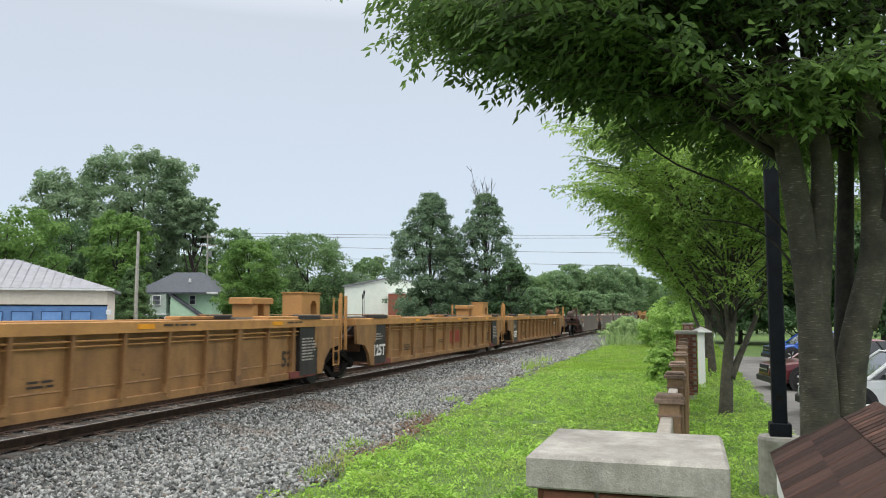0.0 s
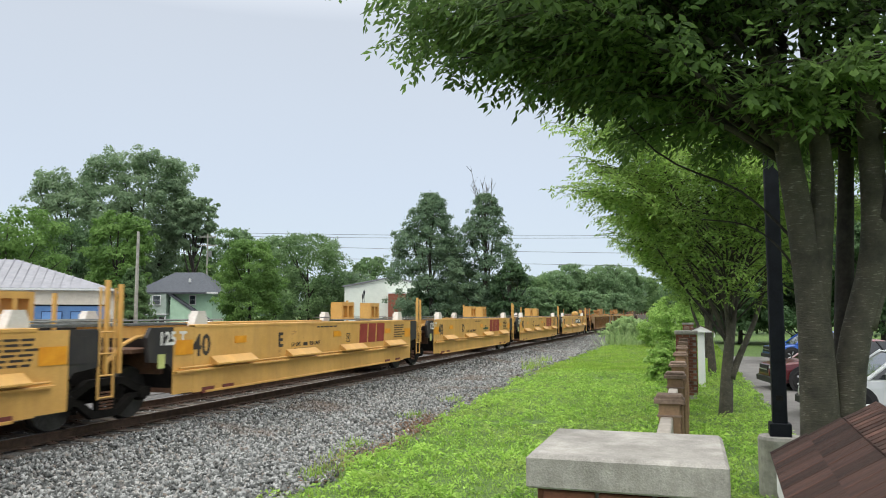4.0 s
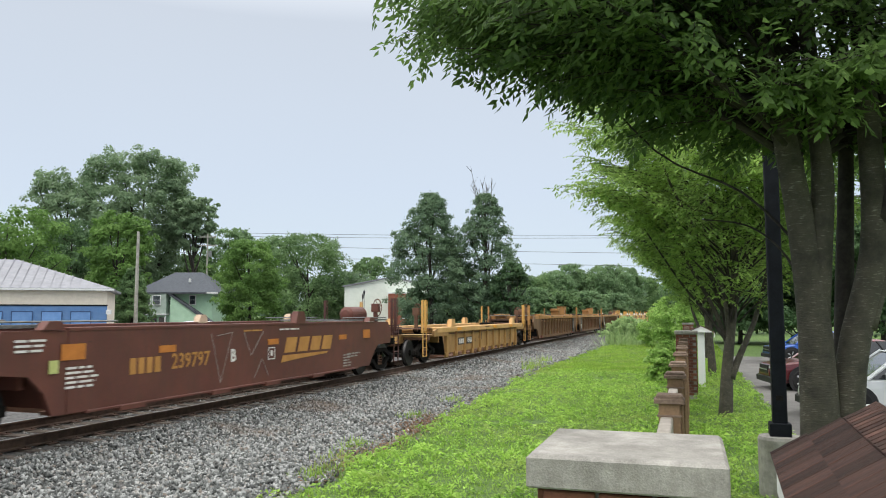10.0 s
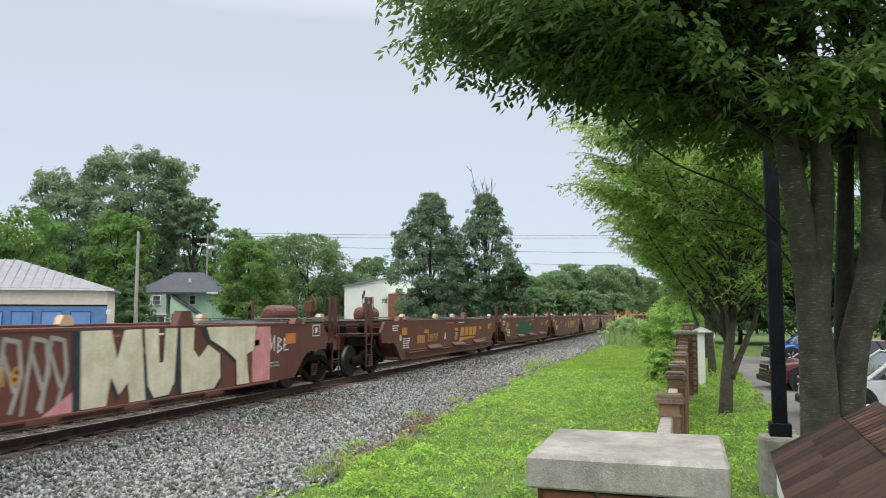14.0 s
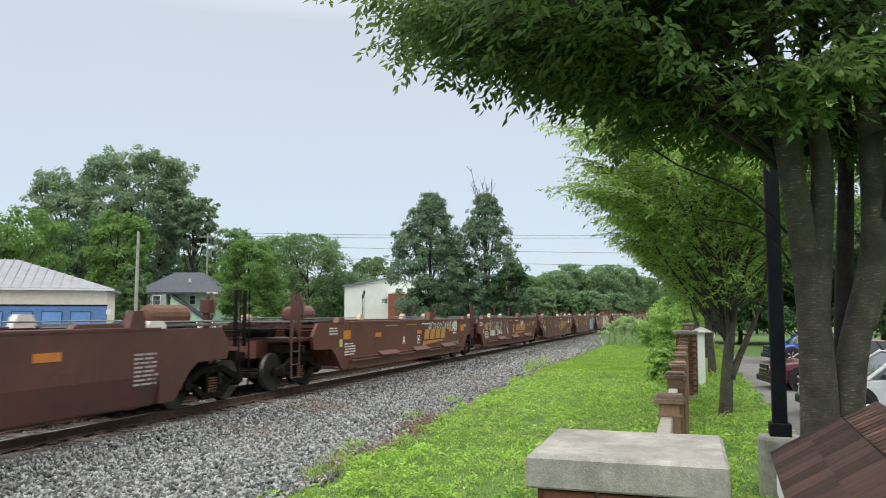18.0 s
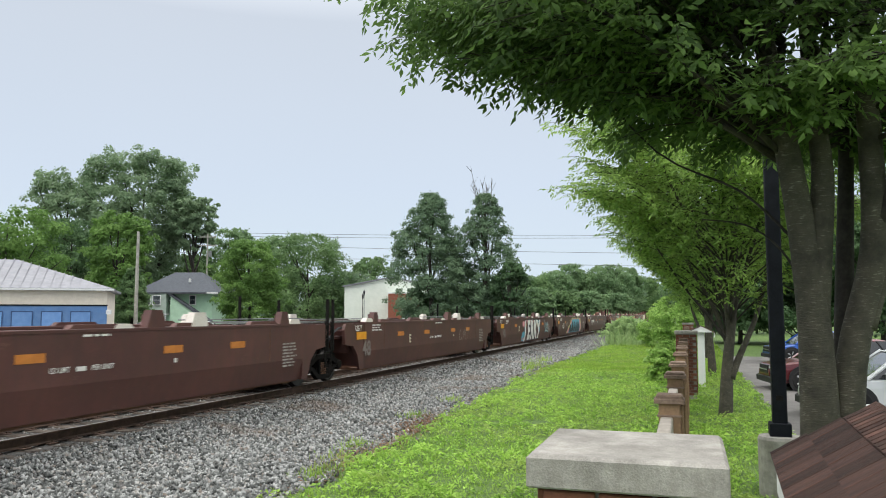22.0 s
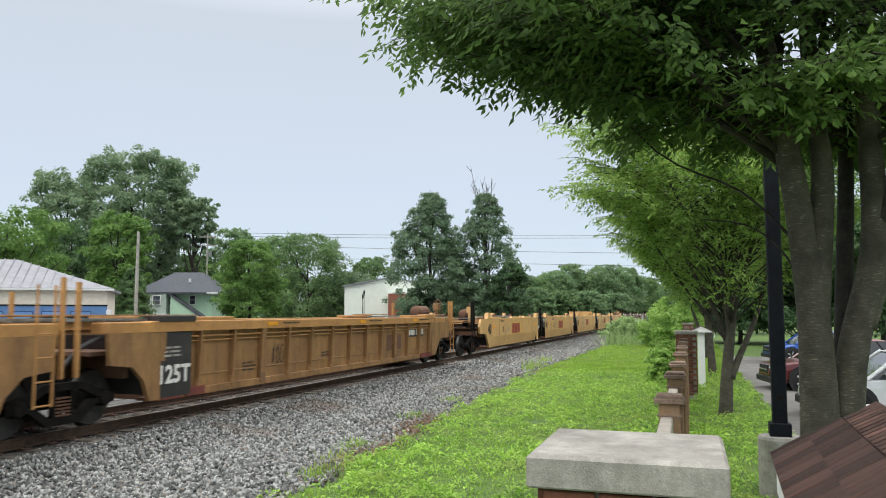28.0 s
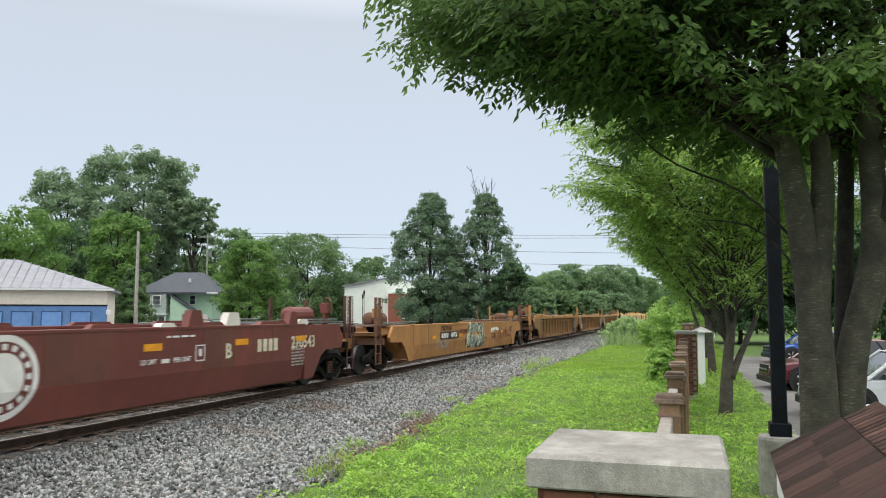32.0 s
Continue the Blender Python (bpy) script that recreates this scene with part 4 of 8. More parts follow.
        for s in (-1, 1):
            def step():
                g = Geo()
                for a in (-0.55, -0.95):
                    g.tube([(1.36 * s, Y(a), 0.32), (1.36 * s, Y(a), 1.55)], 0.022, 6)
                for z in (0.34, 0.66, 0.98, 1.3):
                    g.tube([(1.36 * s, Y(-0.55), z), (1.36 * s, Y(-0.95), z)], 0.016, 6)
                return g
            part("corner_step", step, pm, car, key=(style, "step", sgn, s))
        for a in (-0.5, -0.85):
            pole(car, 1.30, Y(a), 1.2, 2.42, pm, True)
        pole(car, -1.25, Y(-0.7), 1.2, 2.36, pm, True)
        if not low:
            tank(car, 0.55, Y(0.9), top + 0.20, RUSTY if style in ("bevel", "single", "long", "rib") else body)
        brake_wheel(car, 0.95, Y(0.05 if not low else -0.55), top + (0.42 if not low else 0.62), body if style != "low" else RUSTY)
        part("brake_valve", lambda: Geo().cbox(-0.9, -0.2, *yy(1.0, 0.5), deck + 0.05, deck + 0.35, 0.03), GRIME, car, key=(style, "bgear", sgn))
        part("brake_cylinder", lambda: Geo().lathe([(0.0, -0.2), (0.14, -0.18), (0.14, 0.2), (0.0, 0.22)], (0.75, Y(0.2), deck + 0.22), "y", 12), GRIME, car, key=(style, "bcyl", sgn))


def well_car(style, front, rear, label=""):
    """One unit of a train of well cars. front, rear: 'J' joint or 'C' coupler end."""
    L, top, bot, fx, body, chord, endm, lab = STYLES[style]
    car = thing("well_car", pose(TRACK_X, 0, 0), label or lab + ", rolling on rails", "rail car", "train of well cars")
    e = L / 2
    ends = {1: front, -1: rear}
    cut = {k: (1.90 if v == "J" else 2.20) if style != "low" else 1.80 for k, v in ends.items()}
    ya, yb = -e + cut[-1], e - cut[1]
    for s in (-1, 1):
        if style == "rib":
            part("side_wall", lambda: Geo().box(min(1.30 * s, 1.34 * s), max(1.30 * s, 1.34 * s), ya, yb, bot, top - 0.2), body, car, key=(style, "side", s, front, rear))
            part("top_chord", lambda: Geo().cbox(min(1.22 * s, fx * s), max(1.22 * s, fx * s), ya - 0.3, yb + 0.3, top - 0.20, top, 0.015), chord, car, key=(style, "chord", s, front, rear))
            part("bottom_chord", lambda: Geo().cbox(min(1.28 * s, 1.42 * s), max(1.28 * s, 1.42 * s), ya, yb, bot - 0.03, bot + 0.12, 0.012), body, car, key=(style, "bchord", s, front, rear))
            part("pipe", lambda: Geo().tube([(1.40 * s, ya, top - 0.31), (1.40 * s, yb, top - 0.31)], 0.02, 6).tube([(1.38 * s, ya, top - 0.40), (1.38 * s, yb, top - 0.40)], 0.014, 6), chord, car, "ochre brake pipes along the side", key=(style, "pipe", s, front, rear))
            n = 14
            for k in range(n):
                y = ya + 0.06 + (yb - ya - 0.12) * k / (n - 1)
                wide = k in (0, 3, n - 4, n - 1)
                w = 0.16 if wide else 0.065
                rib = lambda: Geo().loft([[(1.33 * s, -w / 2, bot + 0.02), (1.33 * s, w / 2, bot + 0.02), (1.43 * s, w / 2, bot + 0.02), (1.43 * s, -w / 2, bot + 0.02)], [(1.33 * s, -w / 2, top - 0.2), (1.33 * s, w / 2, top - 0.2), (1.475 * s, w / 2, top - 0.2), (1.475 * s, -w / 2, top - 0.2)]])
                if s > 0 or k % 3 == 0:
                    o = part("rib", rib, body, car, key=("rib", s, wide))
                    o.location.y = y
                    if not wide:
                        f = part("rib_foot", lambda: Geo().prism([(-0.10, 0.0), (0.10, 0.0), (0.05, 0.16), (-0.05, 0.16)], "x", min(1.34 * s, 1.445 * s), max(1.34 * s, 1.445 * s)), body, car, key=("ribfoot", s))
                        f.location = (0, y, bot + 0.10)
                    elif 0 < k < n - 1:
                        f = part("rib_patch", lambda: Geo().box(min(1.42 * s, 1.438 * s), max(1.42 * s, 1.438 * s), -0.11, 0.11, 0.0, 0.55), YEL_RD, car, "dark brown patch on the lower rib", key=("ribpatch", s))
                        f.location = (0, y, bot + 0.03)
                if s > 0 and k < n - 1:
                    yn = ya + 0.06 + (yb - ya - 0.12) * (k + 1) / (n - 1)
                    f = part("panel_crease", lambda: Geo().prism([(1.335, 0.0), (1.352, 0.012), (1.335, 0.05)], "y", 0.1, (yb - ya - 0.12) / (n - 1) - 0.1), body, car, key=("crease", round(yn - y, 3)))
                    f.location = (0, y, bot + 0.34)
            # end plates on top of the chord
            for sg in (-1, 1):
                m = BLACKP if ends[sg] == "J" else chord
                yc = sg * (e - 2.35)
                part("chord_plate", lambda: Geo().cbox(min(1.12 * s, 1.50 * s), max(1.12 * s, 1.50 * s), min(yc - 0.55, yc + 0.55), yc + 0.55, top - 0.01, top + 0.10, 0.015), m, car, key=(style, "cplate", s, sg, ends[sg]))
                part("chord_cover", lambda: Geo().cbox(min(1.0 * s, 1.44 * s), max(1.0 * s, 1.44 * s), sg * (e - 3.6) - 0.7, sg * (e - 3.6) + 0.7, top - 0.01, top + 0.075, 0.015), chord, car, key=(style, "ccover", s, sg))
                part("chord_tip", lambda: Geo().cbox(min(1.10 * s, 1.47 * s), max(1.10 * s, 1.47 * s), sg * (e - 1.15) - 0.62, sg * (e - 1.15) + 0.62, top - 0.20, top - 0.015, 0.015), chord, car, key=(style, "ctip", s, sg))
        elif style == "low":
            part("side_wall", lambda: Geo().box(min(1.30 * s, 1.36 * s), max(1.30 * s, 1.36 * s), ya, yb, bot + 0.16, top - 0.16), body, car, key=(style, "side", s))
            part("top_chord", lambda: Geo().cbox(min(1.12 * s, fx * s), max(1.12 * s, fx * s), -e + 0.4, e - 0.4, top - 0.20, top, 0.02), chord, car, key=(style, "chord", s))
            part("pipe", lambda: Geo().tube([(1.40 * s, ya, top - 0.27), (1.40 * s, yb, top - 0.27)], 0.022, 6), RUSTY, car, key=(style, "pipe", s))
            n = 11
            for k in range(n):
                y = ya + 0.08 + (yb - ya - 0.16) * k / (n - 1)
                w = 0.18 if k in (0, n - 1) else 0.08
                o = part("post", lambda: Geo().box(min(1.355 * s, 1.44 * s), max(1.355 * s, 1.44 * s), -w / 2, w / 2, bot + 0.05, top - 0.18), body, car, key=("post", s, w))
                o.location.y = y
                o = part("foot_tab", lambda: Geo().prism([(-0.22, bot + 0.2), (-0.12, bot), (0.14, bot), (0.22, bot + 0.2)], "x", min(1.31 * s, 1.41 * s), max(1.31 * s, 1.41 * s)), body, car, key=("tab", s))
                o.location.y = y
        else:
            drop = 0.13 if style == "single" and s < 0 else 0.0
            part("side_wall", lambda: levels_panel(Geo(), s, ya, yb, side_rows(style)[:-1] + [(top - drop, fx, 0, 0)]), body, car, key=(style, "side", s, front, rear))
            part("top_chord", lambda: Geo().cbox(min((fx - 0.15) * s, (fx + 0.012) * s), max((fx - 0.15) * s, (fx + 0.012) * s), ya, yb, top - drop - 0.045, top - drop + 0.012, 0.012), chord, car, key=(style, "chord", s, front, rear))
            if style not in BEVEL:
                part("bottom_lip", lambda: Geo().cbox(min((fx - 0.1) * s, (fx + 0.03) * s), max((fx - 0.1) * s, (fx + 0.03) * s), ya + 0.4, yb - 0.4, bot - 0.03, bot + 0.015, 0.01), body, car, key=(style, "lip", s, front, rear))
            else:
                for y in ((-5.2, -2.6, 0.0, 2.6, 5.2) if style in ("long", "red") else (-4.6, -0.1, 3.15) if style == "bevel" else ()):
                    hw = 0.6 if style in ("long", "red") else 1.08
                    o = part("top_hump", lambda: Geo().prism([(-hw, 0), (-hw + 0.10, 0.07), (hw - 0.10, 0.07), (hw, 0)], "x", min((fx - 0.12) * s, fx * s), max((fx - 0.12) * s, fx * s)), chord, car, key=("hump", s, hw))
                    o.location = (0, y, top + 0.01)
                part("seam", lambda: Geo().box(min((fx - 0.02) * s, (fx + 0.004) * s), max((fx - 0.02) * s, (fx + 0.004) * s), yb - 1.6, yb - 1.58, 0.82, top - 0.06).box(min((fx - 0.02) * s, (fx + 0.004) * s), max((fx - 0.02) * s, (fx + 0.004) * s), ya + 1.58, ya + 1.6, 0.82, top - 0.06), RUSTY, car, key=(style, "seam", s, front, rear))
    # floor of the well: cross beams and slope sheets
    def floor():
        g = Geo()
        n = 9
        for k in range(n):
            y = ya + 0.5 + (yb - ya - 1.0) * k / (n - 1)
            g.box(-1.3, 1.3, y - 0.16, y + 0.16, bot - 0.06, bot + 0.06)
        g.box(-1.3, -0.95, ya, yb, bot - 0.04, bot + 0.02).box(0.95, 1.3, ya, yb, bot - 0.04, bot + 0.02)
        return g
    part("well_floor", floor, RUSTY, car, key=(style, "floor", front, rear))
    for sg in (1, -1):
        end_structure(car, style, sg, ends[sg], body, WHITE)
    # bogies: a joint bogie is carried by the trailing end of the unit ahead
    if front == "C":
        bogie(car, e)
    bogie(car, -e)
    # markings seen on nearly all units
    x = fx + 0.002
    if style == "rib":
        for sg in (1, -1):
            if ends[sg] == "J":
                yc = sg * (e - 2.30)
                part("black_panel", lambda: Geo().box(1.335, 1.455, yc - 0.52, yc + 0.52, bot + 0.02, top - 0.21), BLACKP, car, "black stencil panel", key=("blackpanel", sg))
                if sg < 0:
                    letters("125T", 0.46, WHITE, car, (1.460, yc, bot + 0.42), bold=0.03)
                    text_bars(car, 1.456, yc - 0.3, bot + 0.95, 0.6, 3, GREYM)
                else:
                    letters("53", 0.50, DARKM, car, (1.352, yc - 1.0, bot + 0.45), bold=0.03)
                    text_bars(car, 1.456, yc - 0.42, bot + 0.95, 0.8, 8, GREYM)
            stripe(car, 1.472, sg * (e - 2.3) - 0.3, sg * (e - 2.3) + 0.3, top - 0.18, top - 0.03, REFL, "reflector")
            for k in (0, 1):
                y = sg * (e - 2.25 - 0.75 * k)
                part("lifting_tab", lambda: Geo().box(1.36, 1.45, y - 0.3, y + 0.3, bot - 0.02, bot + 0.14), MAROON, car, key=("mtab", sg, k))
        for y in (-4.2, 1.0, 5.6):
            stripe(car, 1.482, y, y + 0.45, top - 0.14, top - 0.05, REFL, "reflector")
            text_bars(car, 1.483, y + 0.7, top - 0.06, 1.1, 1, DARKM)
    elif style in ("knee",):
        part("knee_rail", lambda: Geo().cbox(fx - 0.02, fx + 0.09, ya - 0.6, yb + 0.6, 0.80, 0.84, 0.01).tube([(fx + 0.05, ya - 0.5, 0.885), (fx + 0.05, yb + 0.5, 0.885)], 0.022, 6), body, car, "ledge and pipe along the side", key=(style, "knee"))
        for y in ((-4.6, -1.22, 2.1, 5.4) if front == "C" else (-4.5, -1.44, 1.57, 4.8)):
            o = part("ledge_plate", lambda: Geo().prism([(fx + 0.01, 0.04), (fx + 0.20, -0.10), (fx + 0.20, -0.13), (fx, -0.12), (fx, 0.0)], "y", -0.76, 0.76), body, car, key=("ledge", style))
            o.location = (0, y, 1.02)
        for yc in (-e + 2.4, -e + 3.1, e - 2.5, e - 3.4):
            o = part("lifting_tab", lambda: Geo().box(fx - 0.06, fx + 0.012, -0.2, 0.2, bot - 0.04, bot + 0.08), MAROON, car, key=("mtab", "knee"))
            o.location.y = yc
        for sg in (1, -1):
            stripe(car, x, sg * (e - 1.60) - 0.27, sg * (e - 1.60) + 0.27, top - 0.56, top - 0.28, REFL, "reflector")
        for y in ((-4.7, -0.02, 3.80) if front == "C" else (-4.4, 0.38, 4.1)):
            stripe(car, x, y, y + 0.46, top - 0.40, top - 0.25, REFL, "reflector")
        if rear == "J":
            letters("125 T", 0.34, WHITE, car, (fx, -e + 1.25, top - 0.25), bold=0.03)
            stripe(car, fx - 0.011, -e + 0.85, -e + 1.05, top - 0.78, top - 0.52, LIMEP, "tag")
        letters("40", 0.60, DARKM, car, (x, -e + 2.15, top - 0.42), bold=0.02)
        text_bars(car, x, -3.9 if front == "C" else -1.8, 1.07, 1.2, 1, DARKM)
        text_bars(car, x, 4.89, top - 0.14, 1.0, 6, DARKM)
        text_bars(car, x, 2.3 if front == "C" else -0.6, top - 0.10, 1.3, 1, DARKM)
    elif style in ("brown", "grey"):
        for sg in (1, -1):
            stripe(car, x, sg * (e - 2.0) - 0.25, sg * (e - 2.0) + 0.25, top - 0.50, top - 0.25, REFLB, "reflector")
        text_bars(car, x, -5.90, 1.08, 0.76, 5, WHITE)
        text_bars(car, x, e - 3.6, bot + 0.42, 0.55, 5, GREYM)
        if front == "J":
            letters("125 T", 0.15, WHITE, car, (fx - 0.008, e - 1.55, top - 0.28))
    elif style in ("long", "red"):
        if style == "long":
            for y in (-4.28, -1.6, 1.7, 3.86):
                stripe(car, x, y, y + 0.55, top - 0.48, top - 0.34, REFLB, "reflector")
            stripe(car, x, -7.6, -6.9, 1.16, 1.38, REFL, "reflector")
        text_bars(car, x, -e + 2.5, top - 0.08, 0.8, 3, WHITE)
        text_bars(car, x, e - 2.9, top - 0.45, 0.7, 8, GREYM)
        if rear == "J":
            letters("125 T", 0.22, WHITE, car, (fx - 0.008, -e + 1.5, top - 0.18))
        if style == "long":
            letters("48", 0.62, DIMM, car, (x, -6.85, 0.86), bold=0.02)
    elif style == "bevel":
        for y in ((-5.0, 0.68, 3.04, 4.85) if front == "C" else (-5.3, 5.0)):
            stripe(car, x, y, y + (0.5 if y < 4 else 0.85), 1.20, 1.34, REFL, "reflector")
        if rear == "J":
            letters("125-T", 0.30, WHITE, car, (fx, -e + 0.92, top - 0.22), bold=0.03)
        letters("40", 0.66, DARKM, car, (x, -e + 1.78, top - 0.55), bold=0.02)
        text_bars(car, x, -e + 4.0, top - 0.09, 0.9, 2, DARKM)
        stripe(car, fx - 0.012, e - 1.15, e - 0.95, 0.95, 1.15, WHITE, "tag")
    elif style == "single":
        text_bars(car, x, 7.2, 1.25, 0.6, 4, DARKM)
    elif style == "low":
        for y in (-5.2, 1.0, 4.6):
            stripe(car, fx + 0.002, y, y + 0.6, top - 0.16, top - 0.04, REFL, "reflector")
        letters("40", 0.56, DARKM, car, (1.368, -1.12, 0.86), bold=0.02)
    return car


def number_board(car, x, y, z, w, number, mat=WHITE, h=0.30):
    """A car number on its dark board, the owner's initials as plain blocks."""
    stripe(car, x, y, y + w, z - h / 2, z + h / 2, BLACKP, "number_board", "black number board")
    c = h * 0.31
    initials(car, x + 0.007, y + 0.05 * w, y + 0.43 * w, z - c, z + c, mat, 0.15)
    letters(number, min(h * 0.98, w * 0.165), mat, car, (x + 0.009, y + 0.735 * w, z), bold=0.03, shear=0.12)


def unit_letter(car, style, y, z, ch, mat=WHITE, size=0.32):
    letters(ch, size, mat, car, (STYLES[style][3] + 0.004, y, z), bold=0.03)


def load_limit(car, x, y0, y1, z, mat, size):
    """The load-limit line: its words, and a bar for the figures."""
    w = y1 - y0
    size *= 0.80
    letters("LD LMT", size, mat, car, (x + 0.002, y0 + 0.17 * w, z))
    letters("PER UNIT", size, mat, car, (x + 0.002, y0 + 0.80 * w, z))
    stripe(car, x, y0 + 0.40 * w, y0 + 0.54 * w, z - size * 0.3, z + size * 0.3, mat, "figure_bar")


RIDES = []


def dress_low(car, k):
    stripe(car, 1.362, -4.70, -3.58, 0.60, 0.90, BLACKP, "number_board")
    for q in range(4):
        stripe(car, 1.370, -4.58 + q * 0.25, -4.40 + q * 0.25, 0.65, 0.85, WHITE, "initial")
    stripe(car, 1.362, -3.44, -2.32, 0.60, 0.90, BLACKP, "number_board")
    letters("494803", 0.29, WHITE, car, (1.371, -2.88, 0.75), bold=0.03)
    text_bars(car, 1.368, 4.9, 0.80, 0.5, 4, DARKM)
    text_bars(car, 1.484, -0.6, 1.33, 1.2, 1, DARKM)


def put_car(style, n, t_front, pitch, dress=None, labels=(), paint=None):
    """A car of n units whose leading bogie passes Y = 0 at t_front; pitch: seconds from bogie to bogie."""
    kept = STYLES[style]
    if paint:
        STYLES[style] = (*kept[:4], paint, *kept[5:])
    for k in range(n):
        car = well_car(style, "C" if k == 0 else "J", "C" if k == n - 1 else "J", labels[k] if k < len(labels) else "")
        if dress:
            dress(car, k)
        RIDES.append((car, t_front + 0.155 + (k + 0.5) * pitch))
    STYLES[style] = kept


def dress_rib(number, tags=0):
    def f(car, k):
        if k == 0:
            number_board(car, 1.345, 5.4, 1.25, 1.6, number)
        if k == 1 or tags:
            block_logo(car, 1.345, 3.4 if tags else 0.3, 0.72, 1.3, 0.5, REDM if not tags else RUSTY)
        text_bars(car, 1.345, -1.2, 0.9, 0.7, 2, DARKM)
        text_bars(car, 1.345, -5.0, 0.85, 0.6, 3, DARKM)
        if tags and k == 1:
            scribble(car, 1.345, -0.5, 0.95, 0.8, 0.5, DARKM, 5 + k)
        if tags and k == 0:
            scribble(car, 1.345, -3.5, 0.95, 0.6, 0.5, DARKM, 8)
    return f


def dress_knee(car, k):
    x = 1.482
    if k == 0:
        number_board(car, x, 0.46, 1.28, 3.2, "761069", h=0.36)
        unit_letter(car, "knee", -0.30, 1.20, "B", DARKM, 0.46)
        for tilt, m in ((1, PINKP), (-1, NAVYP)):
            g = Geo().prism([(-0.2 * tilt, 0.2), (-0.1 * tilt, 0.2), (0.2 * tilt, -0.2), (0.1 * tilt, -0.2)][::tilt], "x", 0, 0.004 + 0.002 * tilt)
            o = part("painted_mark", g, m, car)
            o.location = (x, -1.26, 1.28)
        for y in (-1.78, -1.0):
            text_bars(car, x, y, 1.34, 0.32, 2, DARKM)
        frame_mark(car, x, 4.42, 1.10, 0.24, 0.24, DARKM)
        stripe(car, x - 0.010, 6.62, 7.06, 1.12, 1.42, BLACKP, "stencil_panel", "black stencil panel")
        for y in (-0.35, 2.4):
            o = part("side_plate", lambda: Geo().cbox(0, 0.02, -0.5, 0.5, -0.17, 0.17, 0.008), YEL_N, car, key="kneeplate")
            o.location = (1.478, y - 0.5, 0.60)
    else:
        load_limit(car, x, -1.97, -0.40, 1.16, DARKM, 0.17)
        unit_letter(car, "knee", -2.46, 1.28, "BCDEA"[k], DARKM, 0.46)
        block_logo(car, x, 2.09, 1.06, 1.9, 0.56, REDM)
        frame_mark(car, x, 1.2, 1.12, 0.24, 0.24, DARKM)
        stripe(car, x - 0.012, 6.42, 7.05, 1.12, 1.55, BLACKP, "stencil_panel", "black stencil panel")
    if k == 2:
        stripe(car, x, 0.9, 1.8, 1.18, 1.26, GREENP, "scuff")


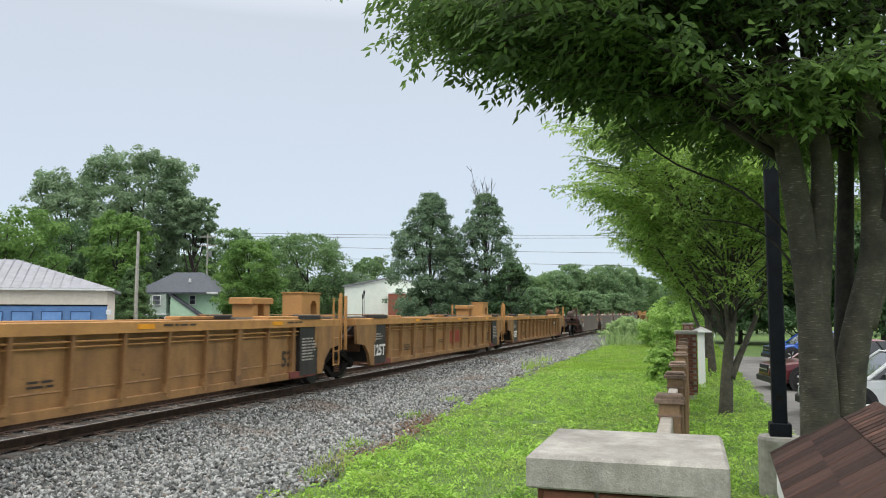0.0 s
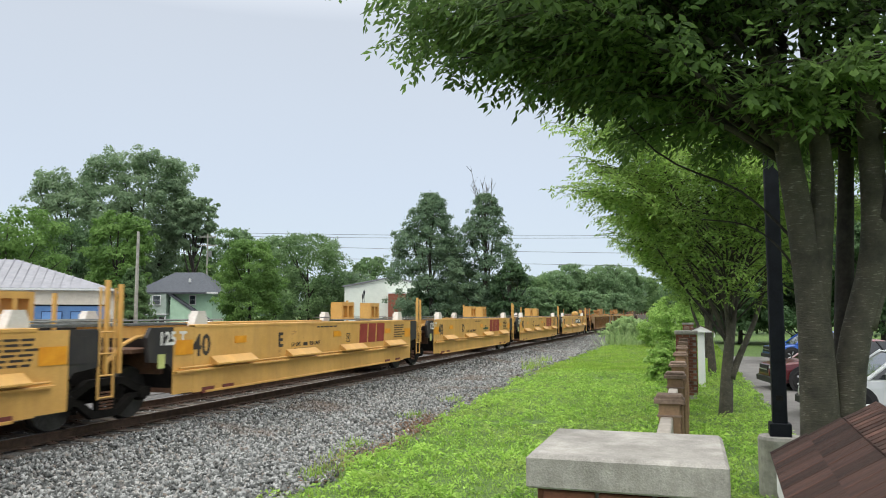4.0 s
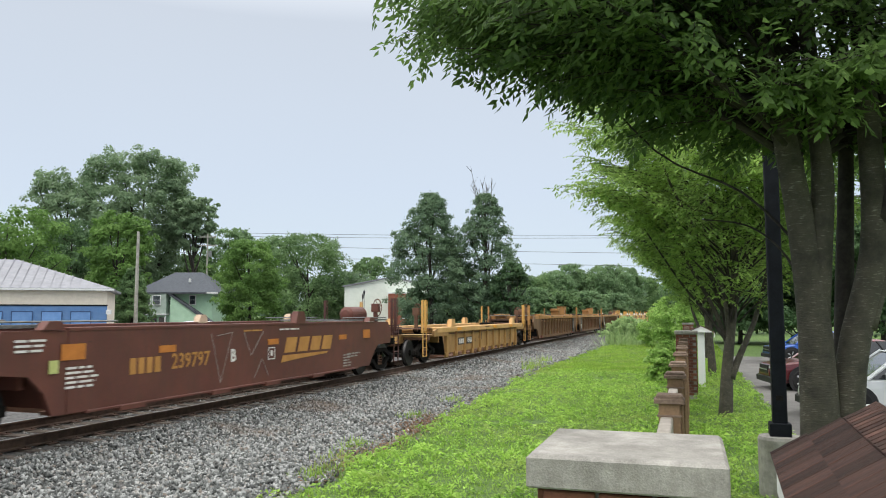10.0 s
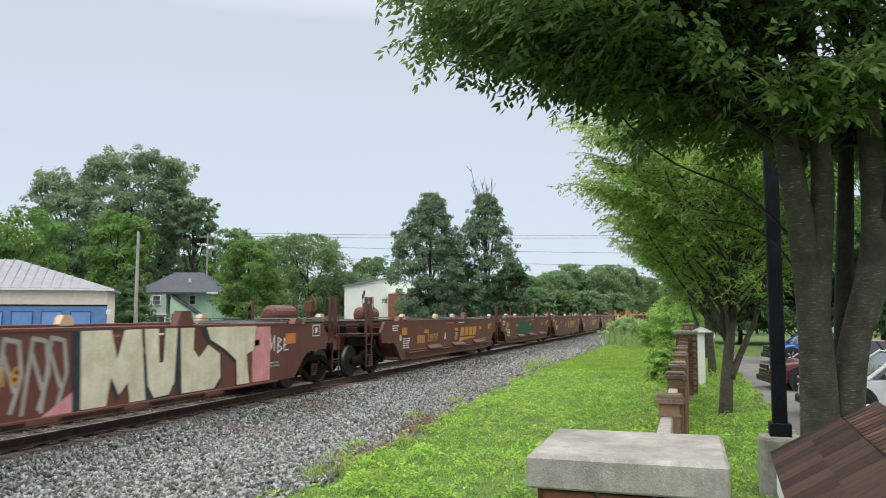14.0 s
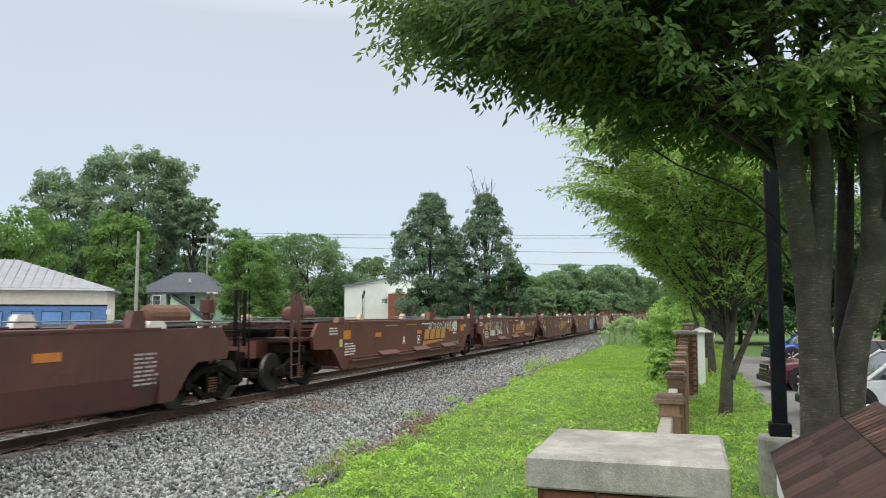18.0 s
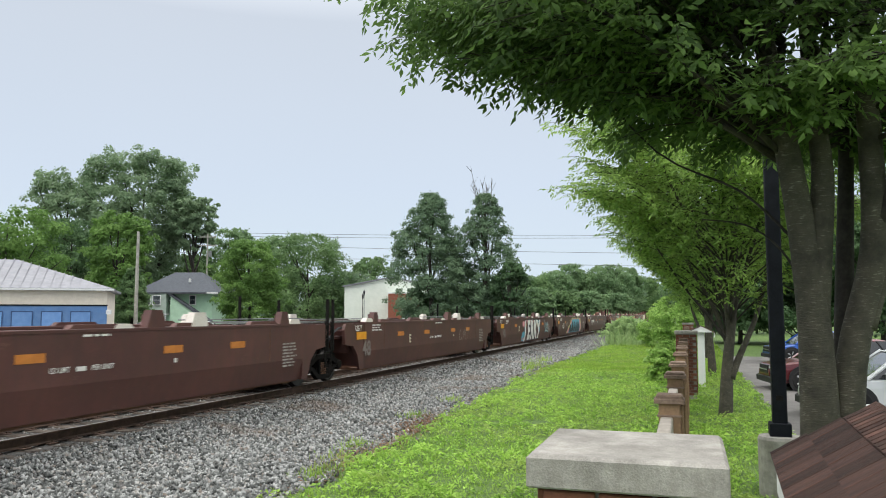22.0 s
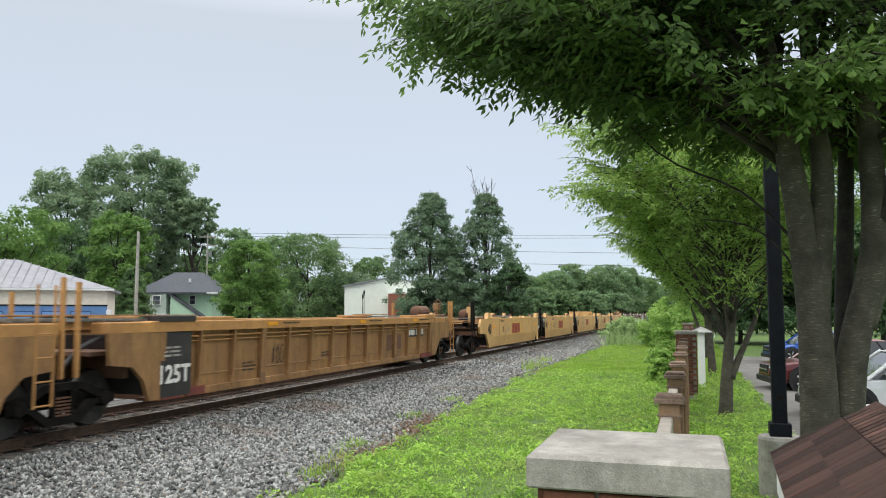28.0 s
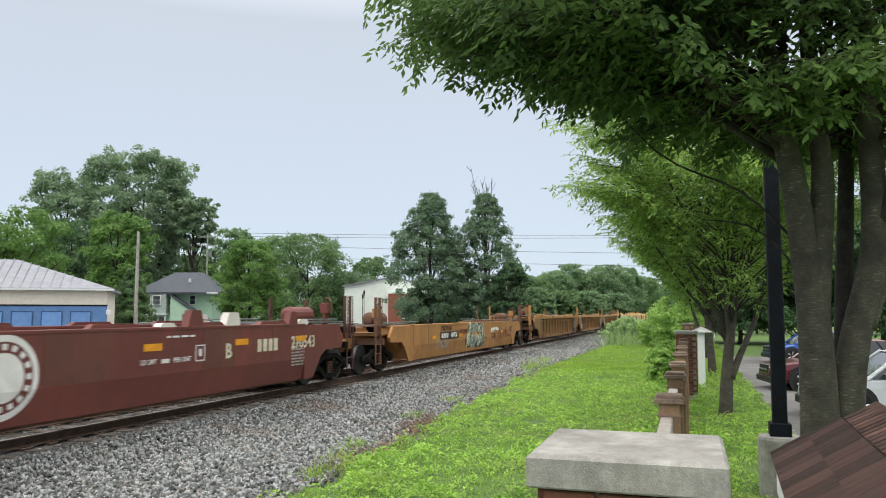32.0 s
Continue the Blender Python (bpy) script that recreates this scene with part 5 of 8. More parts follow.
def dress_brown(number, graffiti):
    def f(car, k):
        x = 1.484
        ch = "BCDEA"[k]
        if not (graffiti and k == 0):
            unit_letter(car, "brown", -1.30 if k == 0 else -1.2, 1.02, ch, WHITE, 0.36)
            frame_mark(car, x, 0.12, 0.86, 0.30, 0.28, WHITE)
        if graffiti and k == 3:
            initials(car, x, -4.85, -3.85, 0.84, 1.10, WHITE)
            letters(number, 0.38, WHITE, car, (x + 0.003, -3.00, 0.98), label="white painted car number")
        if (k == 0 or k == 4) and not (graffiti and k == 4):
            initials(car, x, -4.47, -3.60, 0.86, 1.14, GOLD)
            letters(number, 0.40, GOLD, car, (x + 0.003, -2.75, 1.01), label="gold painted car number")
        if not (graffiti and k < 2) and not (k == 3 and not graffiti):
            italic_logo(car, x, 0.85, 0.98, 2.6, 0.36, GOLD)
        for y in (-3.71, 0.10, 3.86):
            stripe(car, x, y, y + 0.48, 1.20, 1.33, REFLB, "reflector")
        text_bars(car, x, -6.88, 1.53, 0.6, 3, WHITE)
        stripe(car, x, -6.24, -6.06, 1.0, 1.2, LIMEP, "tag")
        text_bars(car, x, 0.62, 1.56, 1.1, 1, WHITE)
        text_bars(car, x, -0.9, 1.56, 1.0, 1, GOLD)
        text_bars(car, x, 4.4, 0.80, 1.0, 2, GREYM)
        if k in (3, 4):
            part("knee_rail", lambda: Geo().cbox(x - 0.02, x + 0.10, -5.6, 5.6, 0.56, 0.60, 0.01).tube([(x + 0.05, -5.5, 0.66), (x + 0.05, 5.5, 0.66)], 0.022, 6).tube([(x + 0.05, 5.5, 0.66), (x + 0.02, 6.0, 0.95), (x, 6.3, 1.0)], 0.022, 6), BROWN, car, "ledge and pipe along the side", key="bknee")
            for y in (-2.7, 0.4, 3.6):
                o = part("ledge_plate", lambda: Geo().prism([(x, 0.0), (x + 0.16, -0.11), (x + 0.16, -0.14), (x, -0.10)], "y", -0.78, 0.78), BROWN, car, key="bledge")
                o.location = (0, y, 0.76)
        else:
            for y in (-4.4, -1.75, 0.3, 2.6):
                o = part("foot_tab", lambda: Geo().cbox(1.38, 1.53, -0.32, 0.32, 0.28, 0.37, 0.01), BROWN, car, key="bfoot")
                o.location.y = y
        if not graffiti:
            if k == 0:
                strokes(car, x, -1.0, 1.0, [[(-1.1, 0.5), (-0.75, -0.5), (-0.35, 0.52), (-0.9, 0.46)], [(0.1, 0.5), (0.4, 0.0), (0.9, 0.52)], [(0.55, -0.5), (0.85, -0.1), (1.15, -0.5)]], GREYM, 0.012)
            if k in (1, 2):
                scribble(car, x, 1.0, 1.1, 1.3, 0.8, GREYM, 21 + k, 0.012)
            if k == 3:
                spray(car, x, -1.2, 1.08, 4.6, 0.82, GREENP, 4, rough=0.05)
        else:
            if k == 0:
                g = Geo().prism([(-1.75, 0.37), (-1.1, 0.72), (-0.95, 1.05), (-0.6, 1.05), (-0.6, 0.37)], "x", 0, 0.003)
                o = part("painted_patch", g, PINKP, car, "faded pink sprayed patch")
                o.location.x = x
                stripe(car, x, 4.05, 4.80, 0.40, 1.62, PINKP, "painted_patch", "faded pink sprayed patch")
                # fat block letters almost as high as the side
                fat = [
                    [(-1.0, 0.37), (-1.05, 1.66), (-0.35, 1.66), (-0.18, 1.15), (-0.02, 1.66), (0.42, 1.66), (0.58, 0.37), (0.16, 0.37), (0.10, 0.72), (-0.12, 0.52), (-0.32, 0.86), (-0.42, 0.37)],
                    [(0.46, 1.66), (0.86, 1.66), (0.90, 1.02), (1.02, 1.02), (1.06, 1.66), (1.42, 1.66), (1.36, 0.62), (1.20, 0.40), (0.78, 0.38), (0.60, 0.62)],
                    [(1.48, 1.66), (1.92, 1.66), (1.90, 1.22), (2.10, 1.05), (2.40, 1.30), (2.82, 1.10), (2.86, 0.60), (2.62, 0.38), (1.56, 0.38)],
                    [(2.30, 1.66), (4.20, 1.66), (4.12, 1.12), (3.82, 1.02), (3.95, 0.38), (3.45, 0.38), (3.42, 0.92), (2.98, 1.18), (2.44, 1.40)],
                ]
                for pts in fat:
                    c = (sum(q[0] for q in pts) / len(pts), sum(q[1] for q in pts) / len(pts))
                    big = [(c[0] + (a - c[0]) * 1.12 - 0.04, min(1.675, max(0.345, c[1] + (b - c[1]) * 1.10 - 0.02))) for a, b in pts]
                    o = part("graffiti_outline", Geo().prism(big, "x", 0, 0.003), NAVYP, car, "dark painted outline")
                    o.location.x = x + 0.003
                    fill = [(c[0] + (a - c[0]) * 0.97, c[1] + (b - c[1]) * 0.97) for a, b in pts]
                    o = part("graffiti_letter", Geo().prism(fill, "x", 0, 0.003), CREAMP, car, "cream fat block letter")
                    o.location.x = x + 0.007
                for y in (-2.35, -1.85, -1.5):
                    strokes(car, x, y, 1.0, [[(-0.25, -0.55), (-0.1, 0.55), (0.15, 0.5), (0.22, 0.0), (0.05, -0.5)], [(-0.1, 0.3), (0.1, -0.2)]], GREYM, 0.07)
                strokes(car, x, 5.1, 1.25, [[(-0.45, 0.2), (-0.4, -0.2)], [(-0.3, 0.2), (-0.25, -0.15), (-0.1, 0.15), (-0.1, -0.2)], [(0.05, 0.1), (0.05, -0.25), (0.25, -0.15), (0.05, -0.05), (0.22, 0.05), (0.05, 0.1)], [(0.32, -0.1), (0.5, -0.05), (0.34, 0.08), (0.36, -0.2), (0.55, -0.2)]], WHITE, 0.03)
                frame_mark(car, 1.472, 6.92, 1.33, 0.40, 0.30, WHITE)
            if k == 1:
                spray(car, x, 4.0, 0.9, 2.6, 0.95, CYANP, 9)
                letters("E", 1.05, CREAMP, car, (x + 0.008, 3.4, 0.92), "graffiti_letter", bold=0.035)
                scribble(car, x, 4.9, 1.3, 0.4, 0.5, WHITE, 12)
            if k == 2:
                scribble(car, x, -1.0, 1.2, 2.4, 0.62, GREYM, 42, 0.03)
                scribble(car, x, 1.2, 1.0, 1.6, 0.7, PINKP, 52, 0.02)
                scribble(car, x, 4.8, 1.35, 0.5, 0.4, WHITE, 62, 0.03)
            if k == 3:
                # tall thin letters over the car number, and two tags
                scribble(car, x + 0.003, -4.1, 1.32, 3.2, 0.56, SPRAYG, 43, 0.05)
                strokes(car, x, -1.5, 1.1, [[(-0.5, -0.5), (-0.4, 0.2), (-0.1, 0.5), (0.1, 0.1), (0.0, -0.1), (0.3, 0.45), (0.55, 0.1), (0.5, -0.5)]], GREYM, 0.04)
                scribble(car, x, 2.5, 1.36, 0.75, 0.42, WHITE, 63, 0.06)
                scribble(car, x, 4.9, 1.25, 0.9, 0.5, GREYM, 66, 0.03)
            if k == 4:
                scribble(car, x, 2.8, 1.46, 2.9, 0.30, SPRAYG, 64, 0.045)
                scribble(car, x, 4.65, 1.42, 0.62, 0.42, WHITE, 67, 0.06)
                strokes(car, x, 4.65, 1.12, [[(-0.2, 0.0), (0.05, 0.03), (0.2, -0.01)]], WHITE, 0.045)
                text_bars(car, x, -2.9, 1.55, 1.4, 1, GREYM)
    return f


def dress_long(car, k):
    x = 1.484
    unit_letter(car, "long", (-2.5, -3.30, -3.10, -3.1, -3.0)[k], 1.05, "BCDEA"[k], CREAMP, 0.38)
    if k in (0, 4):
        initials(car, x, -6.28, -5.25, 1.02, 1.30, WHITE) if k == 4 else initials(car, x, -5.35, -4.42, 1.04, 1.28, WHITE)
        letters("240095", 0.36, WHITE, car, (x + 0.003, -4.62 if k == 4 else -3.75, 1.16), bold=0.03)
    if k in (0, 3, 4):
        load_limit(car, x, -1.0, 0.45, 1.04, WHITE, 0.15)
        text_bars(car, x, -0.3, 1.58, 0.8, 1, WHITE)
        stripe(car, x, 2.0, 2.08, 1.0, 1.08, WHITE, "tag")
    if k == 0:
        scribble(car, x, -4.9, 0.92, 1.3, 0.22, GREYM, 71, 0.022)
    if k == 1:
        silhouette(car, x, -3.30, 4.87, 0.40, 2.6, 1.60, LIMEP, 12, 0.000, bumps=0.16)
        silhouette(car, x, -3.10, 4.70, 0.40, 2.7, 1.54, PINKP, 14, 0.004, bumps=0.14)
        silhouette(car, x, -2.32, 3.95, 0.40, 2.0, 1.47, CYANP, 15, 0.008, bumps=0.12)
        for i, (y, w) in enumerate(((-1.6, 1.25), (-0.45, 1.0), (0.65, 1.0), (1.75, 1.0), (2.7, 0.9), (3.4, 0.7))):
            hgt = (0.62, 0.86, 0.90, 0.86, 0.92, 0.84)[i]
            g = Geo().prism([(-w / 2, 0.0), (-w / 2 + 0.08, hgt * 0.62), (-w * 0.1, hgt), (w * 0.30, hgt * 0.86), (w / 2 - 0.02, hgt * 0.42), (w * 0.42, 0.0)], "x", 0, 0.003)
            o = part("graffiti_letter", g, NAVYP, car, "dark blue sprayed letter shape")
            o.location = (x + 0.012, y, 0.43)
            folded(o)
        strokes(car, x + 0.016, 0.6, 0.95, [[(-2.6, -0.5), (-1.9, -0.1), (-1.5, -0.5)], [(-1.3, 0.1), (-0.8, 0.42), (-0.5, -0.1), (-0.9, -0.45)], [(-0.3, 0.4), (0.1, -0.1), (0.5, 0.45)], [(0.2, -0.4), (0.6, 0.0), (0.7, -0.45)], [(1.1, 0.42), (1.2, -0.4), (1.6, 0.4)], [(1.9, -0.4), (2.1, 0.42), (2.5, 0.44)], [(2.5, 0.3), (2.3, 0.0), (2.8, -0.4)]], CYANP, 0.045, fold=True)
        strokes(car, x, -5.1, 1.05, [[(-0.42, 0.0), (-0.38, -0.2), (-0.3, 0.05)], [(-0.2, 0.45), (-0.22, -0.1), (-0.1, 0.1), (0.0, -0.1)], [(0.05, 0.1), (0.15, -0.05), (0.05, -0.12)], [(0.2, 0.12), (0.32, 0.0), (0.18, -0.1), (0.38, -0.15)], [(0.42, 0.1), (0.46, -0.15)], [(-0.15, -0.2), (0.2, -0.18), (0.1, -0.3), (-0.1, -0.26)]], WHITE, 0.035)
        strokes(car, x, -1.63, 1.36, [[(-0.28, -0.06), (-0.18, 0.08), (-0.1, -0.06), (0.0, 0.08), (0.08, -0.06), (0.18, 0.08), (0.28, -0.02)]], LIMEP, 0.03)
    if k == 2:
        for y, z, w, h, m in ((-2.0, 0.62, 0.8, 0.5, CYANP), (-1.9, 1.30, 0.7, 0.3, PINKP), (-1.45, 1.02, 0.4, 0.5, CYANP), (2.75, 0.92, 0.6, 0.4, CYANP), (-1.9, 0.46, 0.7, 0.12, PINKP), (0.2, 1.46, 2.6, 0.16, PINKP), (2.2, 1.42, 1.2, 0.16, CYANP)):
            folded(spray(car, x, y, z, w, h, m, int(abs(y * 10)) + 3, rough=0.3))
        for i, ch in enumerate("JERKY"):
            for mat, bold, lift in ((NAVYP, 0.085, 0.006), (WHITE, 0.05, 0.010)):
                o = letters(ch, 1.50 if i else 1.22, mat, car, (x + lift, -1.42 + i * 1.01, 0.88 if i else 0.98), "graffiti_outline" if mat is NAVYP else "graffiti_letter", bold=bold)
                folded(o)
        tag = [[(-0.5, 0.35), (-0.55, -0.1), (-0.4, -0.3), (-0.25, -0.2)], [(-0.22, 0.0), (-0.1, 0.2), (0.02, 0.0), (-0.1, -0.2), (-0.22, 0.0)], [(0.3, 0.15), (0.15, 0.1), (0.12, -0.15), (0.3, -0.2)], [(0.4, 0.0), (0.58, 0.05), (0.5, 0.2), (0.38, 0.0), (0.5, -0.22), (0.62, -0.15)], [(-0.55, -0.38), (0.0, -0.3), (0.65, -0.4)]]
        strokes(car, x, 5.4, 1.12, tag, CYANP, 0.085, "spray_outline")
        strokes(car, x + 0.004, 5.4, 1.12, tag, SPRAYG, 0.04)
    if k == 4:
        strokes(car, x, -3.8, 1.28, [[(-0.6, -0.1), (-0.4, 0.25), (-0.3, -0.15)], [(-0.2, 0.28), (-0.1, -0.1), (0.1, 0.25)], [(0.2, 0.25), (0.15, -0.2), (0.4, 0.2), (0.5, -0.3)], [(0.55, 0.1), (0.62, -0.35)]], CYANP, 0.05)
        strokes(car, x, -2.3, 1.12, [[(-0.2, -0.3), (-0.25, 0.3), (0.0, 0.4), (0.15, 0.3)], [(-0.1, 0.05), (0.08, 0.18), (0.22, 0.02), (0.08, -0.14), (-0.1, 0.05)]], REDM, 0.03)
    if k == 3:
        scribble(car, x, 3.5, 1.0, 1.4, 0.6, GREYM, 25, 0.015)


def dress_bevel(car, k):
    x = 1.484
    if k == 0:
        number_board(car, x, 2.09, 1.02, 2.4, "744361", h=0.34)
        unit_letter(car, "bevel", 1.60, 1.06, "A", DARKM, 0.38)
        stripe(car, x, 2.69, 3.69, 1.44, 1.58, YEL_R, "repaint_patch", "dull repainted patch")
        frame_mark(car, x, 4.86, 0.94, 0.6, 0.11, DARKM)
        frame_mark(car, 1.472, 7.2, 1.10, 0.34, 0.30, WHITE)
    else:
        unit_letter(car, "bevel", -3.16, 1.10, "AEDCB"[k], DARKM, 0.38)
        stripe(car, x, -1.19, 1.55, 0.80, 1.46, YEL_N, "repaint_patch", "lighter repainted patch")
        block_logo(car, x + 0.007, -1.05, 0.86, 1.85, 0.54, REDM)
        scribble(car, x, -2.2, 1.1, 1.3, 0.5, GREYM, 80 + k, 0.018)
    if k == 2:
        for y in (4.0,):
            part("container_stop", Geo().cbox(-0.6, 1.3, y - 1.5, y - 1.1, 1.70, 2.12).cbox(-0.6, 1.3, y + 1.1, y + 1.5, 1.70, 2.12).lathe([(0.0, -1.1), (0.13, -1.1), (0.13, 1.1), (0.0, 1.1)], (1.0, y, 1.95), "y", 12), YEL_D, car)


def dress_single(car, k):
    x = 1.484
    number_board(car, x, -4.80, 1.05, 2.45, "469936", h=0.30)
    # big pale looping tag under the number
    strokes(car, x, -4.5, 0.74, [[(-0.5, 0.14), (-0.62, 0.18), (-0.8, 0.0), (-0.75, -0.16), (-0.5, -0.16)], [(-0.36, -0.16), (-0.3, 0.16), (-0.28, 0.0), (-0.12, 0.06), (-0.12, -0.16)], [(0.0, 0.1), (0.0, -0.12), (0.16, -0.14), (0.2, 0.1)], [(0.3, 0.14), (0.32, -0.14), (0.5, -0.1)], [(0.34, 0.02), (0.48, 0.04)], [(0.6, 0.12), (0.58, -0.16), (0.74, 0.08), (0.82, -0.2)]], GREYM, 0.06, fold=True)
    scribble(car, x + 0.002, -4.0, 1.34, 1.4, 0.22, DARKM, 131, 0.045)
    scribble(car, x + 0.002, -1.6, 1.15, 1.2, 0.24, MAROON, 132, 0.035)
    # pale fat letters with dark green outlines, two rows
    for yc, zc, w, h, sd in ((0.50, 1.28, 2.65, 0.46, 102), (0.40, 0.76, 3.15, 0.62, 107)):
        folded(spray(car, x, yc, zc, w, h, GREENP, sd, rough=0.25))
        for i in range(5):
            ww = w / 5.3
            hh = h * (0.80 if i % 2 else 0.88)
            folded(spray(car, x, yc + (i - 2) * w / 5.2, zc + 0.02 * (-1) ** i, ww, hh, SPRAYG if i % 3 else CREAMP, sd + i + 1, 0.006, 0.45))
        folded(scribble(car, x + 0.009, yc, zc, w * 0.92, h * 0.8, GREENP, sd + 9, 0.035))
    spray(car, x, 3.95, 1.12, 1.6, 0.24, WHITE, 105, rough=0.1)
    spray(car, x, 4.0, 1.03, 0.8, 0.16, ORANGE, 106, 0.006, rough=0.1)
    folded(scribble(car, x, 5.4, 0.92, 4.2, 0.5, MAROON, 133, 0.06))
    for y in (-2.29, 0.10, 5.14, -5.8):
        stripe(car, x + 0.012, y, y + 0.49, 0.95, 1.08, REFL, "reflector")
    # raised covers along the top of the side
    for a, b in ((1.6, 4.4), (5.0, 7.3)):
        part("top_cover", lambda: Geo().cbox(1.05, 1.46, a, b, 1.52, 1.63, 0.015), RUSTY if a > 0 else ORANGE, car, key=("scov", a))


def round_mark():
    """A round painted mark: ring, inner disc and twelve blocks between."""
    g = Geo()
    n = 40
    for a, b in ((0.52, 0.62), (0.0, 0.36)):
        for i in range(n):
            p, q = 2 * math.pi * i / n, 2 * math.pi * (i + 1) / n
            g.poly([(0, a * math.cos(p), a * math.sin(p)), (0, b * math.cos(p), b * math.sin(p)), (0, b * math.cos(q), b * math.sin(q)), (0, a * math.cos(q), a * math.sin(q))], [(0, 1, 2, 3)])
    for i in range(16):
        p = 2 * math.pi * i / 16
        g.poly([(0.001, c * math.cos(p + w), c * math.sin(p + w)) for c, w in ((0.40, -0.1), (0.49, -0.1), (0.49, 0.1), (0.40, 0.1))], [(0, 1, 2, 3)])
    return g


def dress_red(car, k):
    x = 1.484
    if k == 0:
        initials(car, x, 4.50, 5.45, 1.06, 1.34, CREAMP)
        letters("270543", 0.42, CREAMP, car, (x + 0.003, 6.65, 1.20), bold=0.02)
        letters("B", 0.42, CREAMP, car, (x + 0.008, 3.36, 1.12), bold=0.03)
        frame_mark(car, x, 2.23, 0.98, 0.31, 0.32, WHITE)
        load_limit(car, x, 0.60, 2.14, 1.04, WHITE, 0.16)
        text_bars(car, x, 1.35, 1.50, 1.0, 1, WHITE)
        for y in (0.72, 3.61, 6.27):
            stripe(car, x, y, y + 0.5, 1.24, 1.37, REFL, "reflector")
        o = part("painted_mark", round_mark, WHITE, car, "white round company mark")
        o.location = (x + 0.004, -2.2, 1.0)
        folded(o)
        stripe(car, x - 0.004, -1.5, -0.1, 0.82, 1.60, BROWN, "repaint_patch", "darker repainted patch")
        stripe(car, x - 0.004, 2.5, 3.6, 0.82, 1.60, BROWN, "repaint_patch", "darker repainted patch")


put_car("rib", 3, -11.3, 1.022, dress_rib("657014"))
put_car("grey", 5, -7.75, 0.808)
put_car("rib", 3, -3.245, 1.022, dress_rib("658791"))
put_car("knee", 5, 0.06, 0.803, dress_knee)
put_car("rib", 3, 4.316, 1.022, dress_rib("650086"), paint=YEL_RD)
put_car("low", 1, 7.54, 0.86, dress_low)
put_car("brown", 5, 8.63, 0.808, dress_brown("239797", False))
put_car("brown", 5, 12.87, 0.808, dress_brown("238416", True))
put_car("long", 5, 17.11, 0.933, dress_long)
put_car("bevel", 5, 22.01, 0.808, dress_bevel)
RACKED[0] = False
put_car("rib", 3, 26.30, 1.022, dress_rib("658118", 1))
put_car("single", 1, 29.59, 1.042, dress_single)
put_car("red", 2, 30.82, 0.933, dress_red)
# ---- fence, piers, kiosk, lamp beside the lawn ----
CONCRETE = surface("weathered_concrete", (0.24, 0.228, 0.205), (0.43, 0.41, 0.37), 0.92, scale=7, fine=170, bump=0.5, bump_size=0.004, dirt=(0.135, 0.126, 0.108), dirt_amount=0.85, streak=1, scuff=(0.115, 0.108, 0.094))
BRICK = surface("red_brown_brick", (0.13, 0.05, 0.034), (0.21, 0.085, 0.055), 0.9, scale=12, fine=70, bump=0.4, vary=0.35)
MORTAR = surface("grey_mortar", (0.24, 0.22, 0.20), (0.36, 0.34, 0.31), 0.95, scale=9, fine=80, bump=0.3)
TIMBER = surface("weathered_timber", (0.21, 0.13, 0.078), (0.33, 0.21, 0.125), 0.85, scale=5, fine=45, bump=0.4, dirt=(0.20, 0.14, 0.09), dirt_amount=0.5, streak=1, vary=0.15)
CAPWOOD = surface("grey_post_cap", (0.13, 0.09, 0.066), (0.26, 0.185, 0.14), 0.85, scale=6, fine=45, bump=0.4, vary=0.2)
PALEWOOD = surface("bleached_rail", (0.42, 0.37, 0.31), (0.58, 0.53, 0.46), 0.85, scale=6, fine=45, bump=0.4)
SHINGLE = surface("brown_asphalt_shingle", (0.052, 0.032, 0.028), (0.145, 0.070, 0.048), 0.95, scale=7, fine=190, bump=0.9, dirt=(0.022, 0.018, 0.018), dirt_amount=0.85, vary=0.5)
# near-black deck, so that the slots between the shingles look dark
DECK = surface("dark_roof_deck", (0.010, 0.008, 0.008), (0.018, 0.015, 0.014), 0.95, scale=9, fine=90)
WHITEP = surface("white_trim_paint", (0.68, 0.70, 0.69), (0.80, 0.81, 0.80), 0.6, scale=3, fine=40, bump=0.05, dirt=(0.5, 0.5, 0.46), dirt_amount=0.4)
BLACKM = surface("black_lamp_paint", (0.006, 0.007, 0.010), (0.012, 0.014, 0.019), 0.65, scale=4, fine=40, bump=0.05, spec=0.12)


